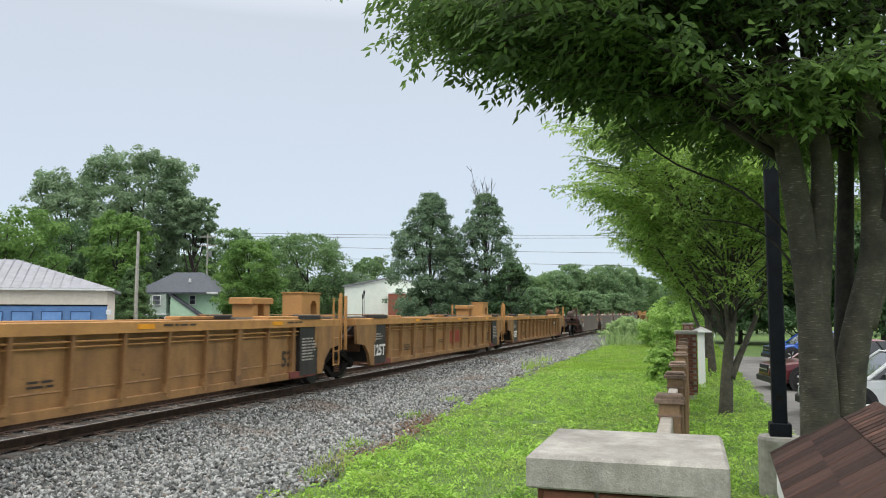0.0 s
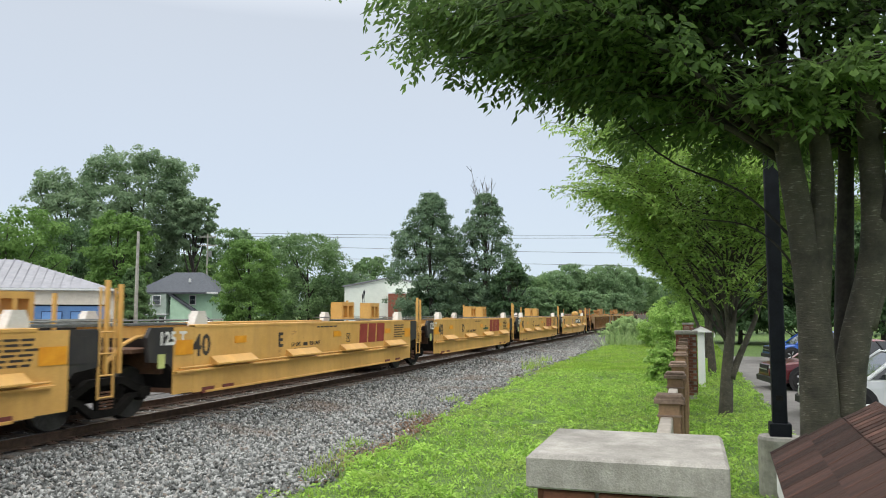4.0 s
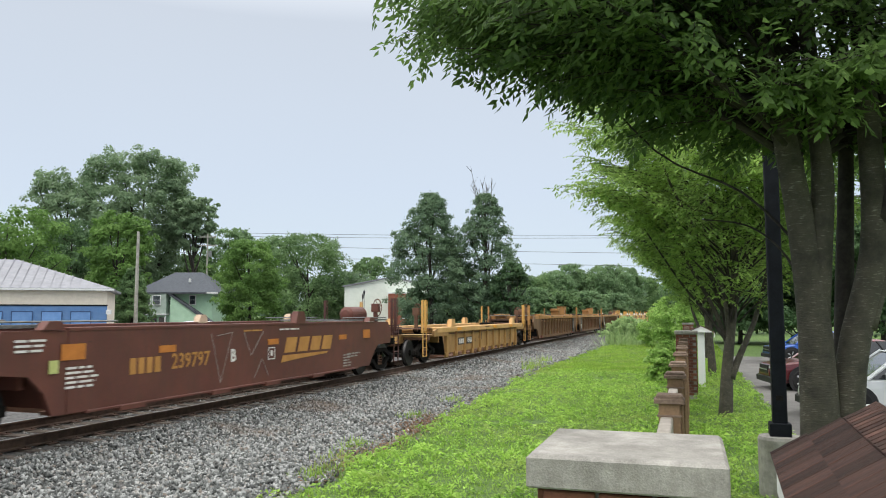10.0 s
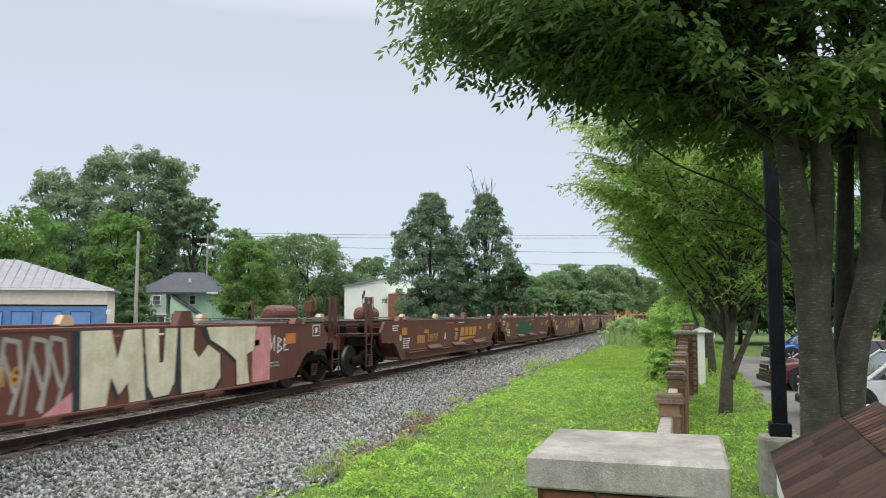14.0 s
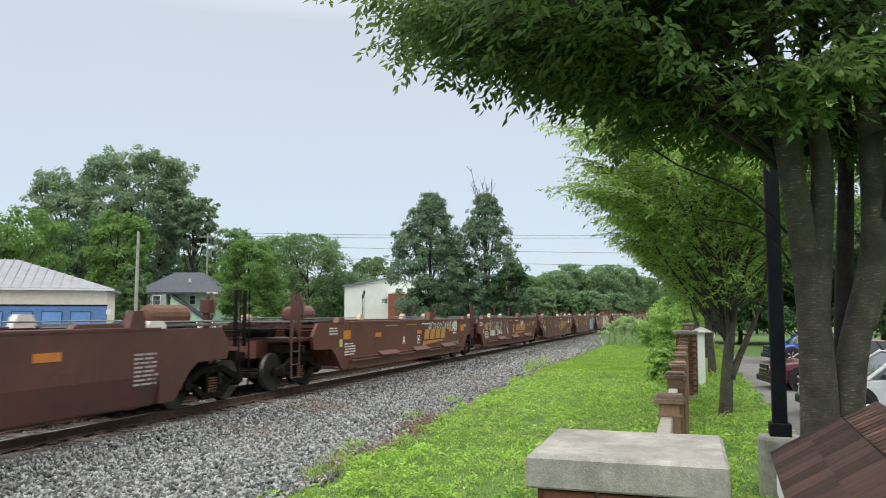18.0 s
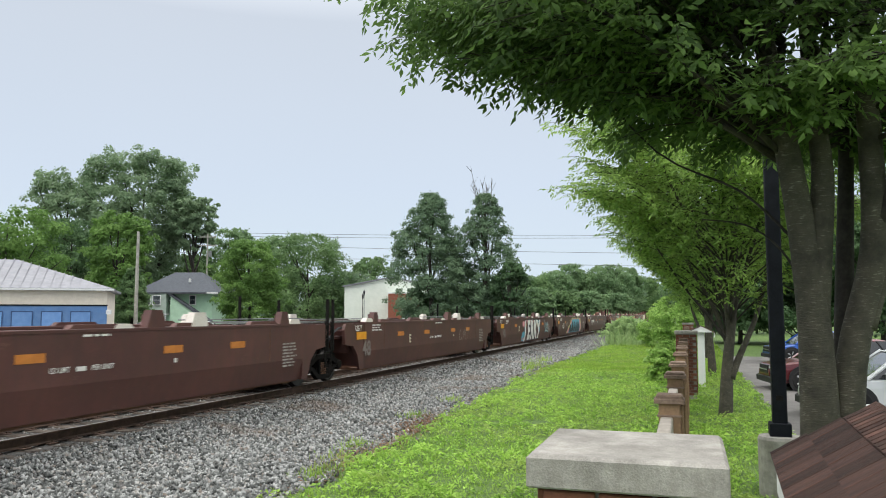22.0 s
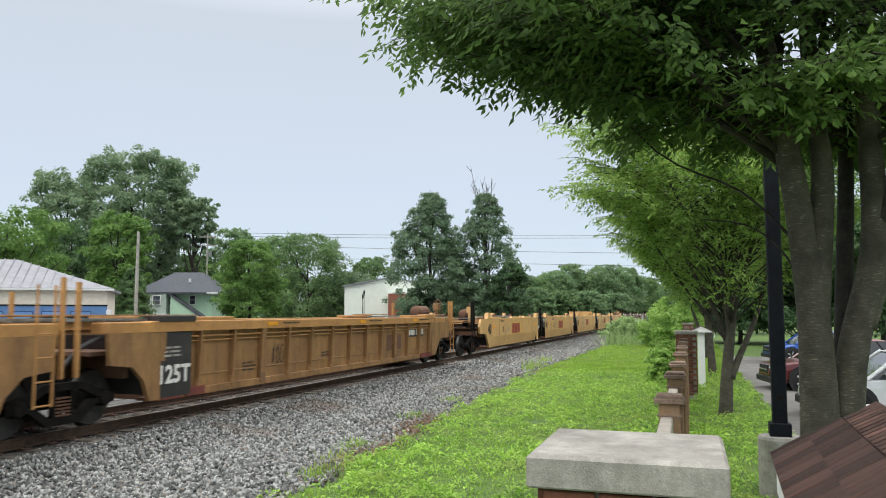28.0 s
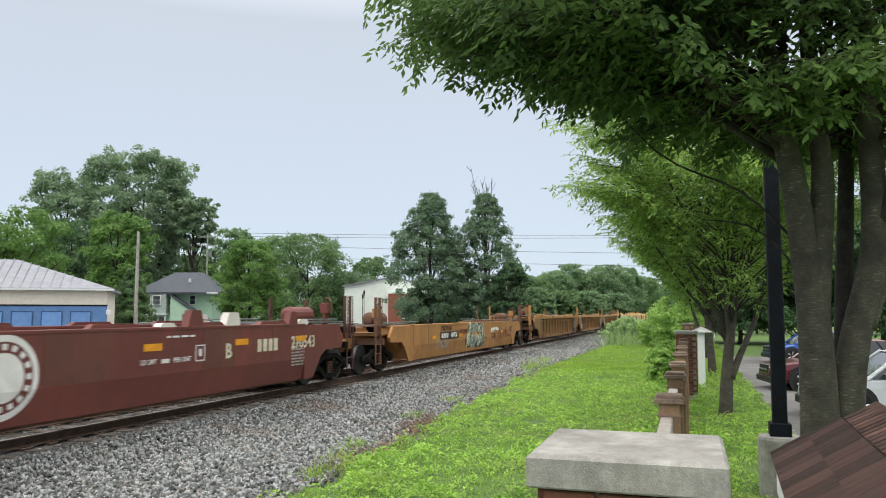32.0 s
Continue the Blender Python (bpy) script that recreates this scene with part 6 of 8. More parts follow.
def pier(x, y, w, d, top, cap_h, label, near):
    ob = thing("brick_pier", pose(x, y, -0.34), label, "pier", "brick piers of the fence")
    h = top - cap_h + 0.34
    part("core", Geo().box(-w / 2 + 0.01, w / 2 - 0.01, -d / 2 + 0.01, d / 2 - 0.01, 0, h), MORTAR, ob)
    c = w / 2 + 0.042
    cap = Geo()
    rings = []
    k = d / 2 + 0.042
    for z, o in ((0.0, 0.004), (0.006, 0.0), (cap_h - 0.012, 0.0), (cap_h, 0.012)):
        a, b = c - o, k - o
        q = 0.006
        rings.append([(-a + q, -b, z), (a - q, -b, z), (a, -b + q, z), (a, b - q, z), (a - q, b, z), (-a + q, b, z), (-a, b - q, z), (-a, -b + q, z)])
    cap.loft(rings)
    o = part("cap", cap, CONCRETE, ob, "weathered grey concrete cap stone")
    o.location.z = h
    n = 0
    rows = int(h / 0.075)
    def brick(lx, ly):
        return Geo().cbox(-lx / 2, lx / 2, -ly / 2, ly / 2, 0, 0.062, 0.004)
    for r in range(rows):
        z = h - 0.072 * (r + 1)
        if near and r > 3 and r % 1 == 0 and z < 0.9:
            continue
        for side in range(4):
            length = w if side % 2 == 0 else d
            k = 3
            step = length / k
            for i in range(k):
                off = (-length / 2 + step * (i + 0.5)) if r % 2 == 0 else (-length / 2 + step * i + (step * 0.25 if i == 0 else 0))
                bl = step - 0.012 if not (r % 2 and i == 0) else step * 0.5 - 0.012
                p = {0: (off, -d / 2), 1: (w / 2, off), 2: (off, d / 2), 3: (-w / 2, off)}[side]
                lx, ly = (bl, 0.03) if side % 2 == 0 else (0.03, bl)
                if n < 300:
                    b = part("brick", lambda: brick(lx, ly), BRICK, ob, key=("brick", round(lx, 3), round(ly, 3)))
                    b.location = (*p, z)
                    n += 1
    return ob


pier(-0.203, 2.715, 0.52, 0.50, 1.474, 0.104, "square brick fence pier with a thick concrete cap", True)
pier(-0.12, 21.6, 0.50, 0.50, 1.46, 0.09, "red-brown brick fence pier with a concrete cap", False)
pier(-0.12, 40.5, 0.50, 0.50, 1.46, 0.09, "red-brown brick fence pier with a concrete cap", False)


def fence_post(x, y):
    p = thing("fence_post", pose(x, y, -0.35), "square brown timber fence post with a flat cap", "fence post", "posts of the timber fence")
    part("shaft", lambda: Geo().cbox(-0.078, 0.078, -0.078, 0.078, 0, 1.60, 0.008), TIMBER, p, key="pshaft")
    part("cap", lambda: Geo().cbox(-0.11, 0.11, -0.11, 0.11, 1.60, 1.635, 0.008).cbox(-0.095, 0.095, -0.095, 0.095, 1.635, 1.664, 0.012), CAPWOOD, p, "grey flat wooden cap", key="pcap")
    part("collar", lambda: Geo().cbox(-0.088, 0.088, -0.088, 0.088, 1.50, 1.515, 0.004), CAPWOOD, p, key="pcollar")
    part("side_board", lambda: Geo().cbox(0.080, 0.098, -0.05, 0.05, 0.05, 1.58, 0.003), TIMBER, p, key="pboard")
    return p


POST_Y = [6.08, 8.39, 10.19, 12.75, 15.23, 17.6, 19.7]
for y in POST_Y:
    fence_post(-0.165, y)
for y in (24.0, 26.4, 28.8, 31.2, 33.6, 36.0, 38.2):
    fence_post(-0.165, y)
ends = [2.97] + POST_Y + [21.35]
for a, b in zip(ends[:-1], ends[1:]):
    for z in (1.08, 0.40):
        r = thing("fence_rail", pose(-0.185, 0, 0), "bleached timber rail between two fence posts", "fence rail", "rails of the timber fence")
        part("board", Geo().cbox(-0.045, 0.045, a + 0.06, b - 0.06, z - 0.07, z + 0.07, 0.01), PALEWOOD, r)


def kiosk(m, length, label, shingled):
    """An information board under a little gable roof; the ridge runs along local y."""
    k = thing("notice_board", m, label, "notice board", "roofed notice boards")
    top, half, rise = (1.868, 0.368, 0.20) if shingled else (1.88, 0.40, 0.20)
    l2 = length / 2
    part("board", Geo().cbox(-0.10, 0.10, -l2 + 0.08, l2 - 0.08, 0.0, top - rise + 0.02, 0.01), WHITEP, k, "white painted upright board")
    for s in (-1, 1):
        part("gable", Geo().prism([(-half + 0.03, top - rise), (half - 0.03, top - rise), (0, top - 0.02)], "y", s * l2 - 0.012, s * l2 + 0.012), WHITEP, k)
        part("fascia", Geo().cbox(min(s * half, s * half - 0.02 * s), max(s * half, s * half - 0.02 * s), -l2, l2, top - rise - 0.15, top - rise - 0.012, 0.003), WHITEP, k, "white eaves board")
        part("roof_deck", Geo().loft([[(s * (half + 0.015), -l2 - 0.02, top - rise - 0.015), (s * (half + 0.015), l2 + 0.02, top - rise - 0.015), (s * (half + 0.015), l2 + 0.02, top - rise - 0.002), (s * (half + 0.015), -l2 - 0.02, top - rise - 0.002)], [(0, -l2 - 0.02, top - 0.012), (0, l2 + 0.02, top - 0.012), (0, l2 + 0.02, top + 0.002), (0, -l2 - 0.02, top + 0.002)]]), DECK if shingled else SHINGLE, k)
        if not shingled:
            continue
        rng = random.Random(9 + s)
        slope = math.atan2(rise, half)
        run = math.hypot(half, rise)
        rows = 3
        ex = (run + 0.03) / rows
        for r in range(rows):
            w = 0.125
            off = -l2 - 0.02 - (r % 2) * w * 0.45
            while off < l2 + 0.02:
                ww = w * rng.uniform(0.85, 1.15)
                a, b = max(off, -l2 - 0.03), min(off + ww - 0.007, l2 + 0.03)
                if b - a > 0.015:
                    def tab():
                        return Geo().cbox(-ex * 0.5, ex * 0.62, -0.5, 0.5, 0, 0.011, 0.002)
                    t = part("shingle", tab, SHINGLE, k, key=("shingle", s))
                    d = run + 0.02 - ex * (r + 0.5)
                    lift = 0.006 + rng.uniform(0, 0.002)
                    t.matrix_basis = Matrix.Translation((s * d * math.cos(slope), (a + b) / 2, top - d * math.sin(slope) + lift)) @ Matrix.Rotation(s * (slope + 0.055), 4, "Y") @ Matrix.Diagonal((1, b - a, 1, 1))
                off += ww
    if shingled:
        y = -l2
        rng = random.Random(4)
        while y < l2:
            w = 0.062
            c = part("ridge_cap", lambda: Geo().prism([(-0.11, -0.052), (0, 0.004), (0.11, -0.052), (0.11, -0.044), (0, 0.013), (-0.11, -0.044)], "y", 0, 0.085), SHINGLE, k, key="ridgecap")
            c.location = (0, y, top + 0.010 + rng.uniform(0, 0.002))
            c.rotation_euler.x = radians(-3)
            y += w
    return k


kiosk(pose(0.665, 2.86, -0.34, 0, 0, -2.4), 1.30, "white notice board under a brown shingled gable roof", True)
kiosk(pose(0.30, 25.6, -0.34), 1.2, "small white notice board with a dark gable roof", False)

lamp = thing("lamp_post", pose(1.03, 10.55, -0.34), "square black lamp post on a round concrete footing", "lamp post")
part("footing", Geo().lathe([(0.265, 0.0), (0.265, 0.70), (0.25, 0.735), (0.0, 0.745)], (0, 0, 0), "z", 28), CONCRETE, lamp, "round weathered concrete footing", smooth=False)
part("base_box", Geo().cbox(-0.125, 0.125, -0.125, 0.125, 0.735, 0.90, 0.01), BLACKM, lamp)
part("shaft", Geo().cbox(-0.085, 0.085, -0.085, 0.085, 0.90, 6.2, 0.012), BLACKM, lamp)
part("hand_hole", Geo().cbox(-0.04, 0.04, -0.09, -0.084, 1.18, 1.24, 0.002), GRIME, lamp)

# ---- cars ----
TYRE = surface("tyre_rubber", (0.012, 0.012, 0.012), (0.022, 0.022, 0.022), 0.8, scale=9, fine=60)
ALLOY = surface("alloy_wheel", (0.45, 0.46, 0.47), (0.6, 0.61, 0.62), 0.3, 0.8, scale=5, fine=30, bump=0.02)
CARGLASS = glass("dark_car_glass", (0.012, 0.015, 0.016))
LENS = glass("clear_lamp_lens", (0.55, 0.56, 0.57), 0.12)
REDLENS = glass("red_lamp_lens", (0.35, 0.01, 0.01), 0.15)
TRIM = surface("black_plastic_trim", (0.014, 0.014, 0.015), (0.026, 0.026, 0.027), 0.6, scale=6, fine=60)


def car_paint(name, c):
    if name in MATS:
        return MATS[name]
    m, n, l, b = nodes_of(name)
    co = n.new("ShaderNodeTexCoord")
    ns = n.new("ShaderNodeTexNoise")
    ns.inputs["Scale"].default_value = 3
    l.new(co.outputs["Object"], ns.inputs["Vector"])
    rp = n.new("ShaderNodeValToRGB")
    rp.color_ramp.elements[0].color = (*[v * 0.92 for v in c], 1)
    rp.color_ramp.elements[1].color = (*[min(1, v * 1.08) for v in c], 1)
    l.new(ns.outputs[0], rp.inputs[0])
    l.new(rp.outputs[0], b.inputs["Base Color"])
    b.inputs["Roughness"].default_value = 0.35
    b.inputs["Coat Weight"].default_value = 0.7
    b.inputs["Coat Roughness"].default_value = 0.06
    MATS[name] = m
    return m


def vehicle(m, colour, label, category, length=4.7, height=1.68, boxy=0.3, group="parked cars"):
    """A parked car; the nose points along local -y."""
    c = thing("parked_car", m, label, category, group)
    L, W, H = length, 1.86, height
    hood, belt = 1.0 * H / 1.68, 1.02 * H / 1.68
    # lower body: rings across, from nose to tail
    secs = [(-L / 2, 0.36, 0.62, 0.66), (-L / 2 + 0.10, 0.28, 0.80, 0.80), (-L / 2 + 0.45, 0.24, hood - 0.10, 0.92), (-L / 2 + 1.25, 0.24, hood, 0.95), (-0.35, 0.26, belt, 0.98), (L / 2 - 0.9, 0.26, belt + 0.02, 0.98), (L / 2 - 0.25, 0.28, belt, 0.93), (L / 2 - 0.04, 0.36, belt - 0.08, 0.86), (L / 2, 0.42, belt - 0.25, 0.80)]
    rings = []
    for y, z0, z1, wf in secs:
        w = W / 2 * wf
        rings.append([(-w * 0.92, y, z0), (w * 0.92, y, z0), (w, y, z0 + 0.12), (w, y, z1 - 0.22), (w * 0.97, y, z1 - 0.06), (w * 0.88, y, z1), (-w * 0.88, y, z1), (-w * 0.97, y, z1 - 0.06), (-w, y, z1 - 0.22), (-w, y, z0 + 0.12)])
    part("body", Geo().loft(rings), colour, c, smooth=False)
    # glass house
    ys = (-L / 2 + 1.15, -L / 2 + 1.95, L / 2 - 0.75 - 0.5 * (1 - boxy), L / 2 - 0.12)
    def ring(y, z, w):
        return [(-w, y, z), (w, y, z)]
    g = Geo()
    w0, w1 = W / 2 * 0.90, W / 2 * 0.72
    bl = [(-w0, ys[0], belt - 0.03), (w0, ys[0], belt - 0.03), (w0, ys[3], belt - 0.03), (-w0, ys[3], belt - 0.03)]
    tl = [(-w1, ys[1], H - 0.06), (w1, ys[1], H - 0.06), (w1, ys[2], H - 0.05), (-w1, ys[2], H - 0.05)]
    part("cabin_glass", g.loft([bl, tl]), CARGLASS, c, "dark tinted glass")
    part("roof", Geo().loft([[(-w1 - 0.02, ys[1] - 0.05, H - 0.07), (w1 + 0.02, ys[1] - 0.05, H - 0.07), (w1 + 0.02, ys[2] + 0.06, H - 0.06), (-w1 - 0.02, ys[2] + 0.06, H - 0.06)], [(-w1 + 0.1, ys[1] + 0.25, H), (w1 - 0.1, ys[1] + 0.25, H), (w1 - 0.1, ys[2] - 0.2, H), (-w1 + 0.1, ys[2] - 0.2, H)]]), colour, c)
    for s in (-1, 1):
        for f0, f1 in ((0.0, 0.0), (0.42, 0.45), (0.74, 0.80), (1.0, 1.0)):
            yb0, yt0 = ys[0] + (ys[3] - ys[0]) * f0, ys[1] + (ys[2] - ys[1]) * f1
            part("pillar", Geo().tube([(s * (w0 + 0.005), yb0, belt - 0.04), (s * (w1 + 0.005), yt0, H - 0.05)], 0.045 if f0 in (0.0, 1.0) else 0.025, 6), colour if f0 in (0.0, 1.0) else TRIM, c)
        part("mirror", Geo().cbox(min(s * 0.92, s * 1.12), max(s * 0.92, s * 1.12), ys[0] + 0.35, ys[0] + 0.52, belt + 0.0, belt + 0.16, 0.03), colour, c)
        part("headlight", Geo().loft([[(s * 0.50, -L / 2 + 0.02, 0.66), (s * 0.80, -L / 2 + 0.16, 0.68), (s * 0.80, -L / 2 + 0.16, 0.80), (s * 0.50, -L / 2 + 0.02, 0.76)], [(s * 0.50, -L / 2 + 0.25, 0.70), (s * 0.80, -L / 2 + 0.45, 0.72), (s * 0.80, -L / 2 + 0.45, 0.86), (s * 0.50, -L / 2 + 0.25, 0.82)]]), LENS, c, "clear headlight")
        part("tail_light", Geo().cbox(min(s * 0.62, s * 0.84), max(s * 0.62, s * 0.84), L / 2 - 0.12, L / 2 - 0.02, 0.72, 0.95, 0.02), REDLENS, c, "red tail light")
        for y in (-L / 2 + 0.92, L / 2 - 0.98):
            w = part("wheel", lambda: Geo().lathe([(0.20, -0.11), (0.30, -0.115), (0.345, -0.09), (0.35, 0.0), (0.345, 0.09), (0.30, 0.115), (0.20, 0.11)], (0, 0, 0), "x", 24), TYRE, c, "black tyre", key="tyre")
            w.location = (s * 0.84, y, 0.35)
            def rim():
                g = Geo().lathe([(0.0, 0.06 * s), (0.05, 0.075 * s), (0.06, 0.05 * s)], (0, 0, 0), "x", 10)
                for k in range(5):
                    q = 2 * math.pi * k / 5
                    a, b = Vector((0.085 * s, 0.05 * math.cos(q), 0.05 * math.sin(q))), Vector((0.095 * s, 0.225 * math.cos(q), 0.225 * math.sin(q)))
                    g.tube([a, b], [0.028, 0.04], 6)
                rr = [(0.095 * s, 0.225 * math.cos(2 * math.pi * k / 20), 0.225 * math.sin(2 * math.pi * k / 20)) for k in range(21)]
                return g.tube(rr, 0.014, 5, caps=False)
            part("rim", rim, ALLOY, w, "five-spoke alloy rim", key=("rim", s))
            part("wheel_arch", Geo().lathe([(0.36, s * 0.90), (0.43, s * 0.905), (0.43, s * 0.938), (0.36, s * 0.94)], (0, y, 0.36), "x", 24), TRIM, c)
    part("grille", Geo().cbox(-0.46, 0.46, -L / 2 - 0.012, -L / 2 + 0.05, 0.52, 0.78, 0.01), TRIM, c, "dark front grille")
    part("grille_bar", Geo().cbox(-0.40, 0.40, -L / 2 - 0.028, -L / 2 - 0.010, 0.62, 0.655, 0.004), ALLOY, c, "bright grille bar")
    part("bumper", Geo().cbox(-0.86, 0.86, -L / 2 - 0.03, -L / 2 + 0.3, 0.24, 0.44, 0.04), TRIM, c)
    return c


vehicle(pose(5.75, 42.5, -0.505, 0, 0, -78), car_paint("blue_car_paint", (0.012, 0.09, 0.42)), "bright blue parked hatchback in the car park", "car", 4.4, 1.55)
vehicle(pose(4.5, 27.6, -0.505, 0, 0, -80), car_paint("maroon_car_paint", (0.10, 0.008, 0.012)), "dark red parked car with a chrome front", "car", 4.6, 1.62)
vehicle(pose(4.85, 20.7, -0.505, 0, 0, -84), car_paint("white_car_paint", (0.75, 0.77, 0.78)), "white parked car with five-spoke wheels", "car", 4.6, 1.58)
vehicle(pose(6.9, 24.4, -0.505, 0, 0, -80), car_paint("rose_car_paint", (0.28, 0.035, 0.05)), "rose-red parked van in the car park", "car", 4.9, 1.86, 0.9)
# cars beyond the railway
vehicle(pose(-40.3, 50.08, -0.60, 0, 0, -72), car_paint("black_car_paint", (0.012, 0.013, 0.016)), "black parked estate car beyond the railway", "car", 5.0, 1.84, 0.9)
vehicle(pose(-38.04, 52.91, -0.60, 0, 0, -112), car_paint("white_suv_paint", (0.72, 0.74, 0.75)), "white parked off-road car beyond the railway", "car", 4.5, 1.92, 0.9)
vehicle(pose(-38.04, 57.11, -0.60, 0, 0, -80), car_paint("grey_car_paint", (0.05, 0.055, 0.065)), "dark grey parked car beyond the railway", "car", 4.4, 1.66, 0.5)
vehicle(pose(-38.67, 61.1, -0.60, 0, 0, -95), car_paint("wine_car_paint", (0.06, 0.012, 0.014)), "dark wine parked car beyond the railway", "car", 4.4, 1.72, 0.7)
# ---- buildings and poles beyond the track ----
CREAMW = surface("cream_siding", (0.80, 0.72, 0.60), (0.88, 0.80, 0.68), 0.7, scale=2, fine=30, bump=0.05, dirt=(0.52, 0.45, 0.37), dirt_amount=0.4)
BLUEW = surface("blue_door_paint", (0.09, 0.20, 0.42), (0.13, 0.26, 0.50), 0.6, scale=2, fine=30, bump=0.05, dirt=(0.16, 0.24, 0.38), dirt_amount=0.5)
BLUED = surface("lighter_blue_door", (0.13, 0.27, 0.55), (0.18, 0.34, 0.63), 0.6, scale=2, fine=30, bump=0.05, vary=0.12)
METALR = surface("grey_metal_roof", (0.20, 0.205, 0.225), (0.27, 0.275, 0.30), 0.5, 0.1, scale=2, fine=30, bump=0.05, dirt=(0.23, 0.23, 0.24), dirt_amount=0.4)
GREENW = surface("pale_green_siding", (0.42, 0.63, 0.45), (0.50, 0.71, 0.53), 0.75, scale=2, fine=30, bump=0.05, dirt=(0.36, 0.54, 0.38), dirt_amount=0.4)
PORCHW = surface("pale_grey_green_siding", (0.34, 0.42, 0.36), (0.44, 0.52, 0.46), 0.75, scale=2, fine=30, bump=0.05)
SLATE = surface("dark_roof_shingle", (0.055, 0.062, 0.075), (0.10, 0.11, 0.125), 0.9, scale=5, fine=60, bump=0.3)
WHITEM = surface("pale_metal_siding", (0.70, 0.76, 0.67), (0.80, 0.85, 0.76), 0.6, scale=1.5, fine=30, bump=0.05, dirt=(0.60, 0.66, 0.58), dirt_amount=0.3)
BRICKF = surface("far_red_brick", (0.22, 0.075, 0.045), (0.30, 0.11, 0.07), 0.9, scale=6, fine=60)
PANE = glass("window_glass", (0.025, 0.032, 0.04))
POLEW = surface("grey_pole_wood", (0.27, 0.26, 0.225), (0.40, 0.39, 0.34), 0.9, scale=5, fine=50, bump=0.3)
WIRE = surface("wire_black", (0.03, 0.03, 0.032), (0.05, 0.05, 0.055), 0.6, scale=5, fine=20, bump=0)

DARKBLUE = surface("dark_blue_edge", (0.03, 0.07, 0.16), (0.05, 0.10, 0.22), 0.6, scale=2, fine=30)
VIEW = 17.8
store = thing("storage_building", pose(-32.37, 36.70, -0.62, 0, 0, VIEW + 20), "long cream and blue storage building with grey hip roof", "building")
part("wall", Geo().box(-36, 0, 0, 8, 0, 3.99), CREAMW, store, "cream wall")
part("lower_wall", Geo().box(-35.9, 0.03, -0.03, 0.0, 0, 2.98), BLUEW, store, "blue lower wall")
part("drip_ledge", Geo().box(-36, 0.06, -0.07, 0.0, 2.98, 3.05), GRIME, store)
for i in range(18):
    x = -1.35 - i * 1.5
    d = part("door", lambda: Geo().cbox(-0.5, 0.5, -0.06, 0.0, 0.05, 2.62, 0.01), BLUED, store, "pale blue roller door", key="sdoor")
    d.location = (x, -0.03, 0)
    part("door_edge", lambda: Geo().box(0.5, 0.54, -0.065, 0.0, 0.05, 2.66).box(-0.54, -0.5, -0.065, 0.0, 0.05, 2.66).box(-0.54, 0.54, -0.065, 0.0, 2.62, 2.68), DARKBLUE, d, key="sdooredge")
roof = Geo()
roof.poly([(-37, -0.28, 3.99), (0.35, -0.28, 3.99), (0.35, 8.6, 3.99), (-37, 8.6, 3.99), (-28, 4, 5.82), (-5.3, 4, 5.82), (-37, -0.28, 3.85), (0.35, -0.28, 3.85), (0.35, 8.6, 3.85), (-37, 8.6, 3.85)], [(0, 1, 5, 4), (1, 2, 5), (2, 3, 4, 5), (3, 0, 4), (6, 7, 1, 0), (7, 8, 2, 1), (8, 9, 3, 2), (9, 6, 0, 3), (9, 8, 7, 6)])
part("roof", roof, METALR, store, "grey ribbed metal roof")
GRADE = 1.9 / 4.28
for i in range(64):
    x = -31.5 + i * 0.5
    ylim = 4.28 if x < -5.3 else 4.28 * (0.35 - x) / 5.65
    if ylim > 0.3:
        part("roof_rib", Geo().loft([[(x - 0.02, -0.28, 3.985), (x + 0.02, -0.28, 3.985), (x + 0.02, -0.28, 4.008), (x - 0.02, -0.28, 4.008)], [(x - 0.02, -0.28 + ylim, 3.985 + ylim * GRADE), (x + 0.02, -0.28 + ylim, 3.985 + ylim * GRADE), (x + 0.02, -0.28 + ylim, 4.008 + ylim * GRADE), (x - 0.02, -0.28 + ylim, 4.008 + ylim * GRADE)]]), METALR, store)
part("gutter", Geo().box(-37, 0.4, -0.38, -0.28, 3.86, 3.97), WHITEP, store, "pale eaves gutter")
part("snow_guard", Geo().box(-37, 0.0, 0.12, 0.16, 4.03, 4.09), GALV, store)
part("security_lamp", Geo().cbox(-0.02, 0.28, -0.2, 0.0, 2.5, 2.75, 0.03), WHITEP, store)

# green house
house = thing("green_house", pose(-58.3, 77.9, -0.7, 0, 0, VIEW), "two-storey pale green house with dark hip roof and outside stair", "house")
part("wall", Geo().box(-4.0, 4.1, 0, 9, 0, 5.2), GREENW, house, "pale green clapboard wall")
for k in range(26):
    part("siding_board", lambda: Geo().box(-0.9, 4.12, -0.025, 0.0, 0, 0.012), GREENW, house, key="hsiding").location = (0, 0, 0.2 + k * 0.19)
part("porch_wall", Geo().box(-4.35, -1.0, -1.2, 0, 2.6, 5.15), PORCHW, house, "pale green enclosed upper porch")
part("porch_floor", Geo().box(-4.45, -0.9, -1.35, 0, 2.45, 2.62), WHITEP, house)
for x in (-4.3, -1.05):
    part("porch_post", Geo().box(x - 0.07, x + 0.07, -1.25, -1.1, 0, 2.5), WHITEP, house)
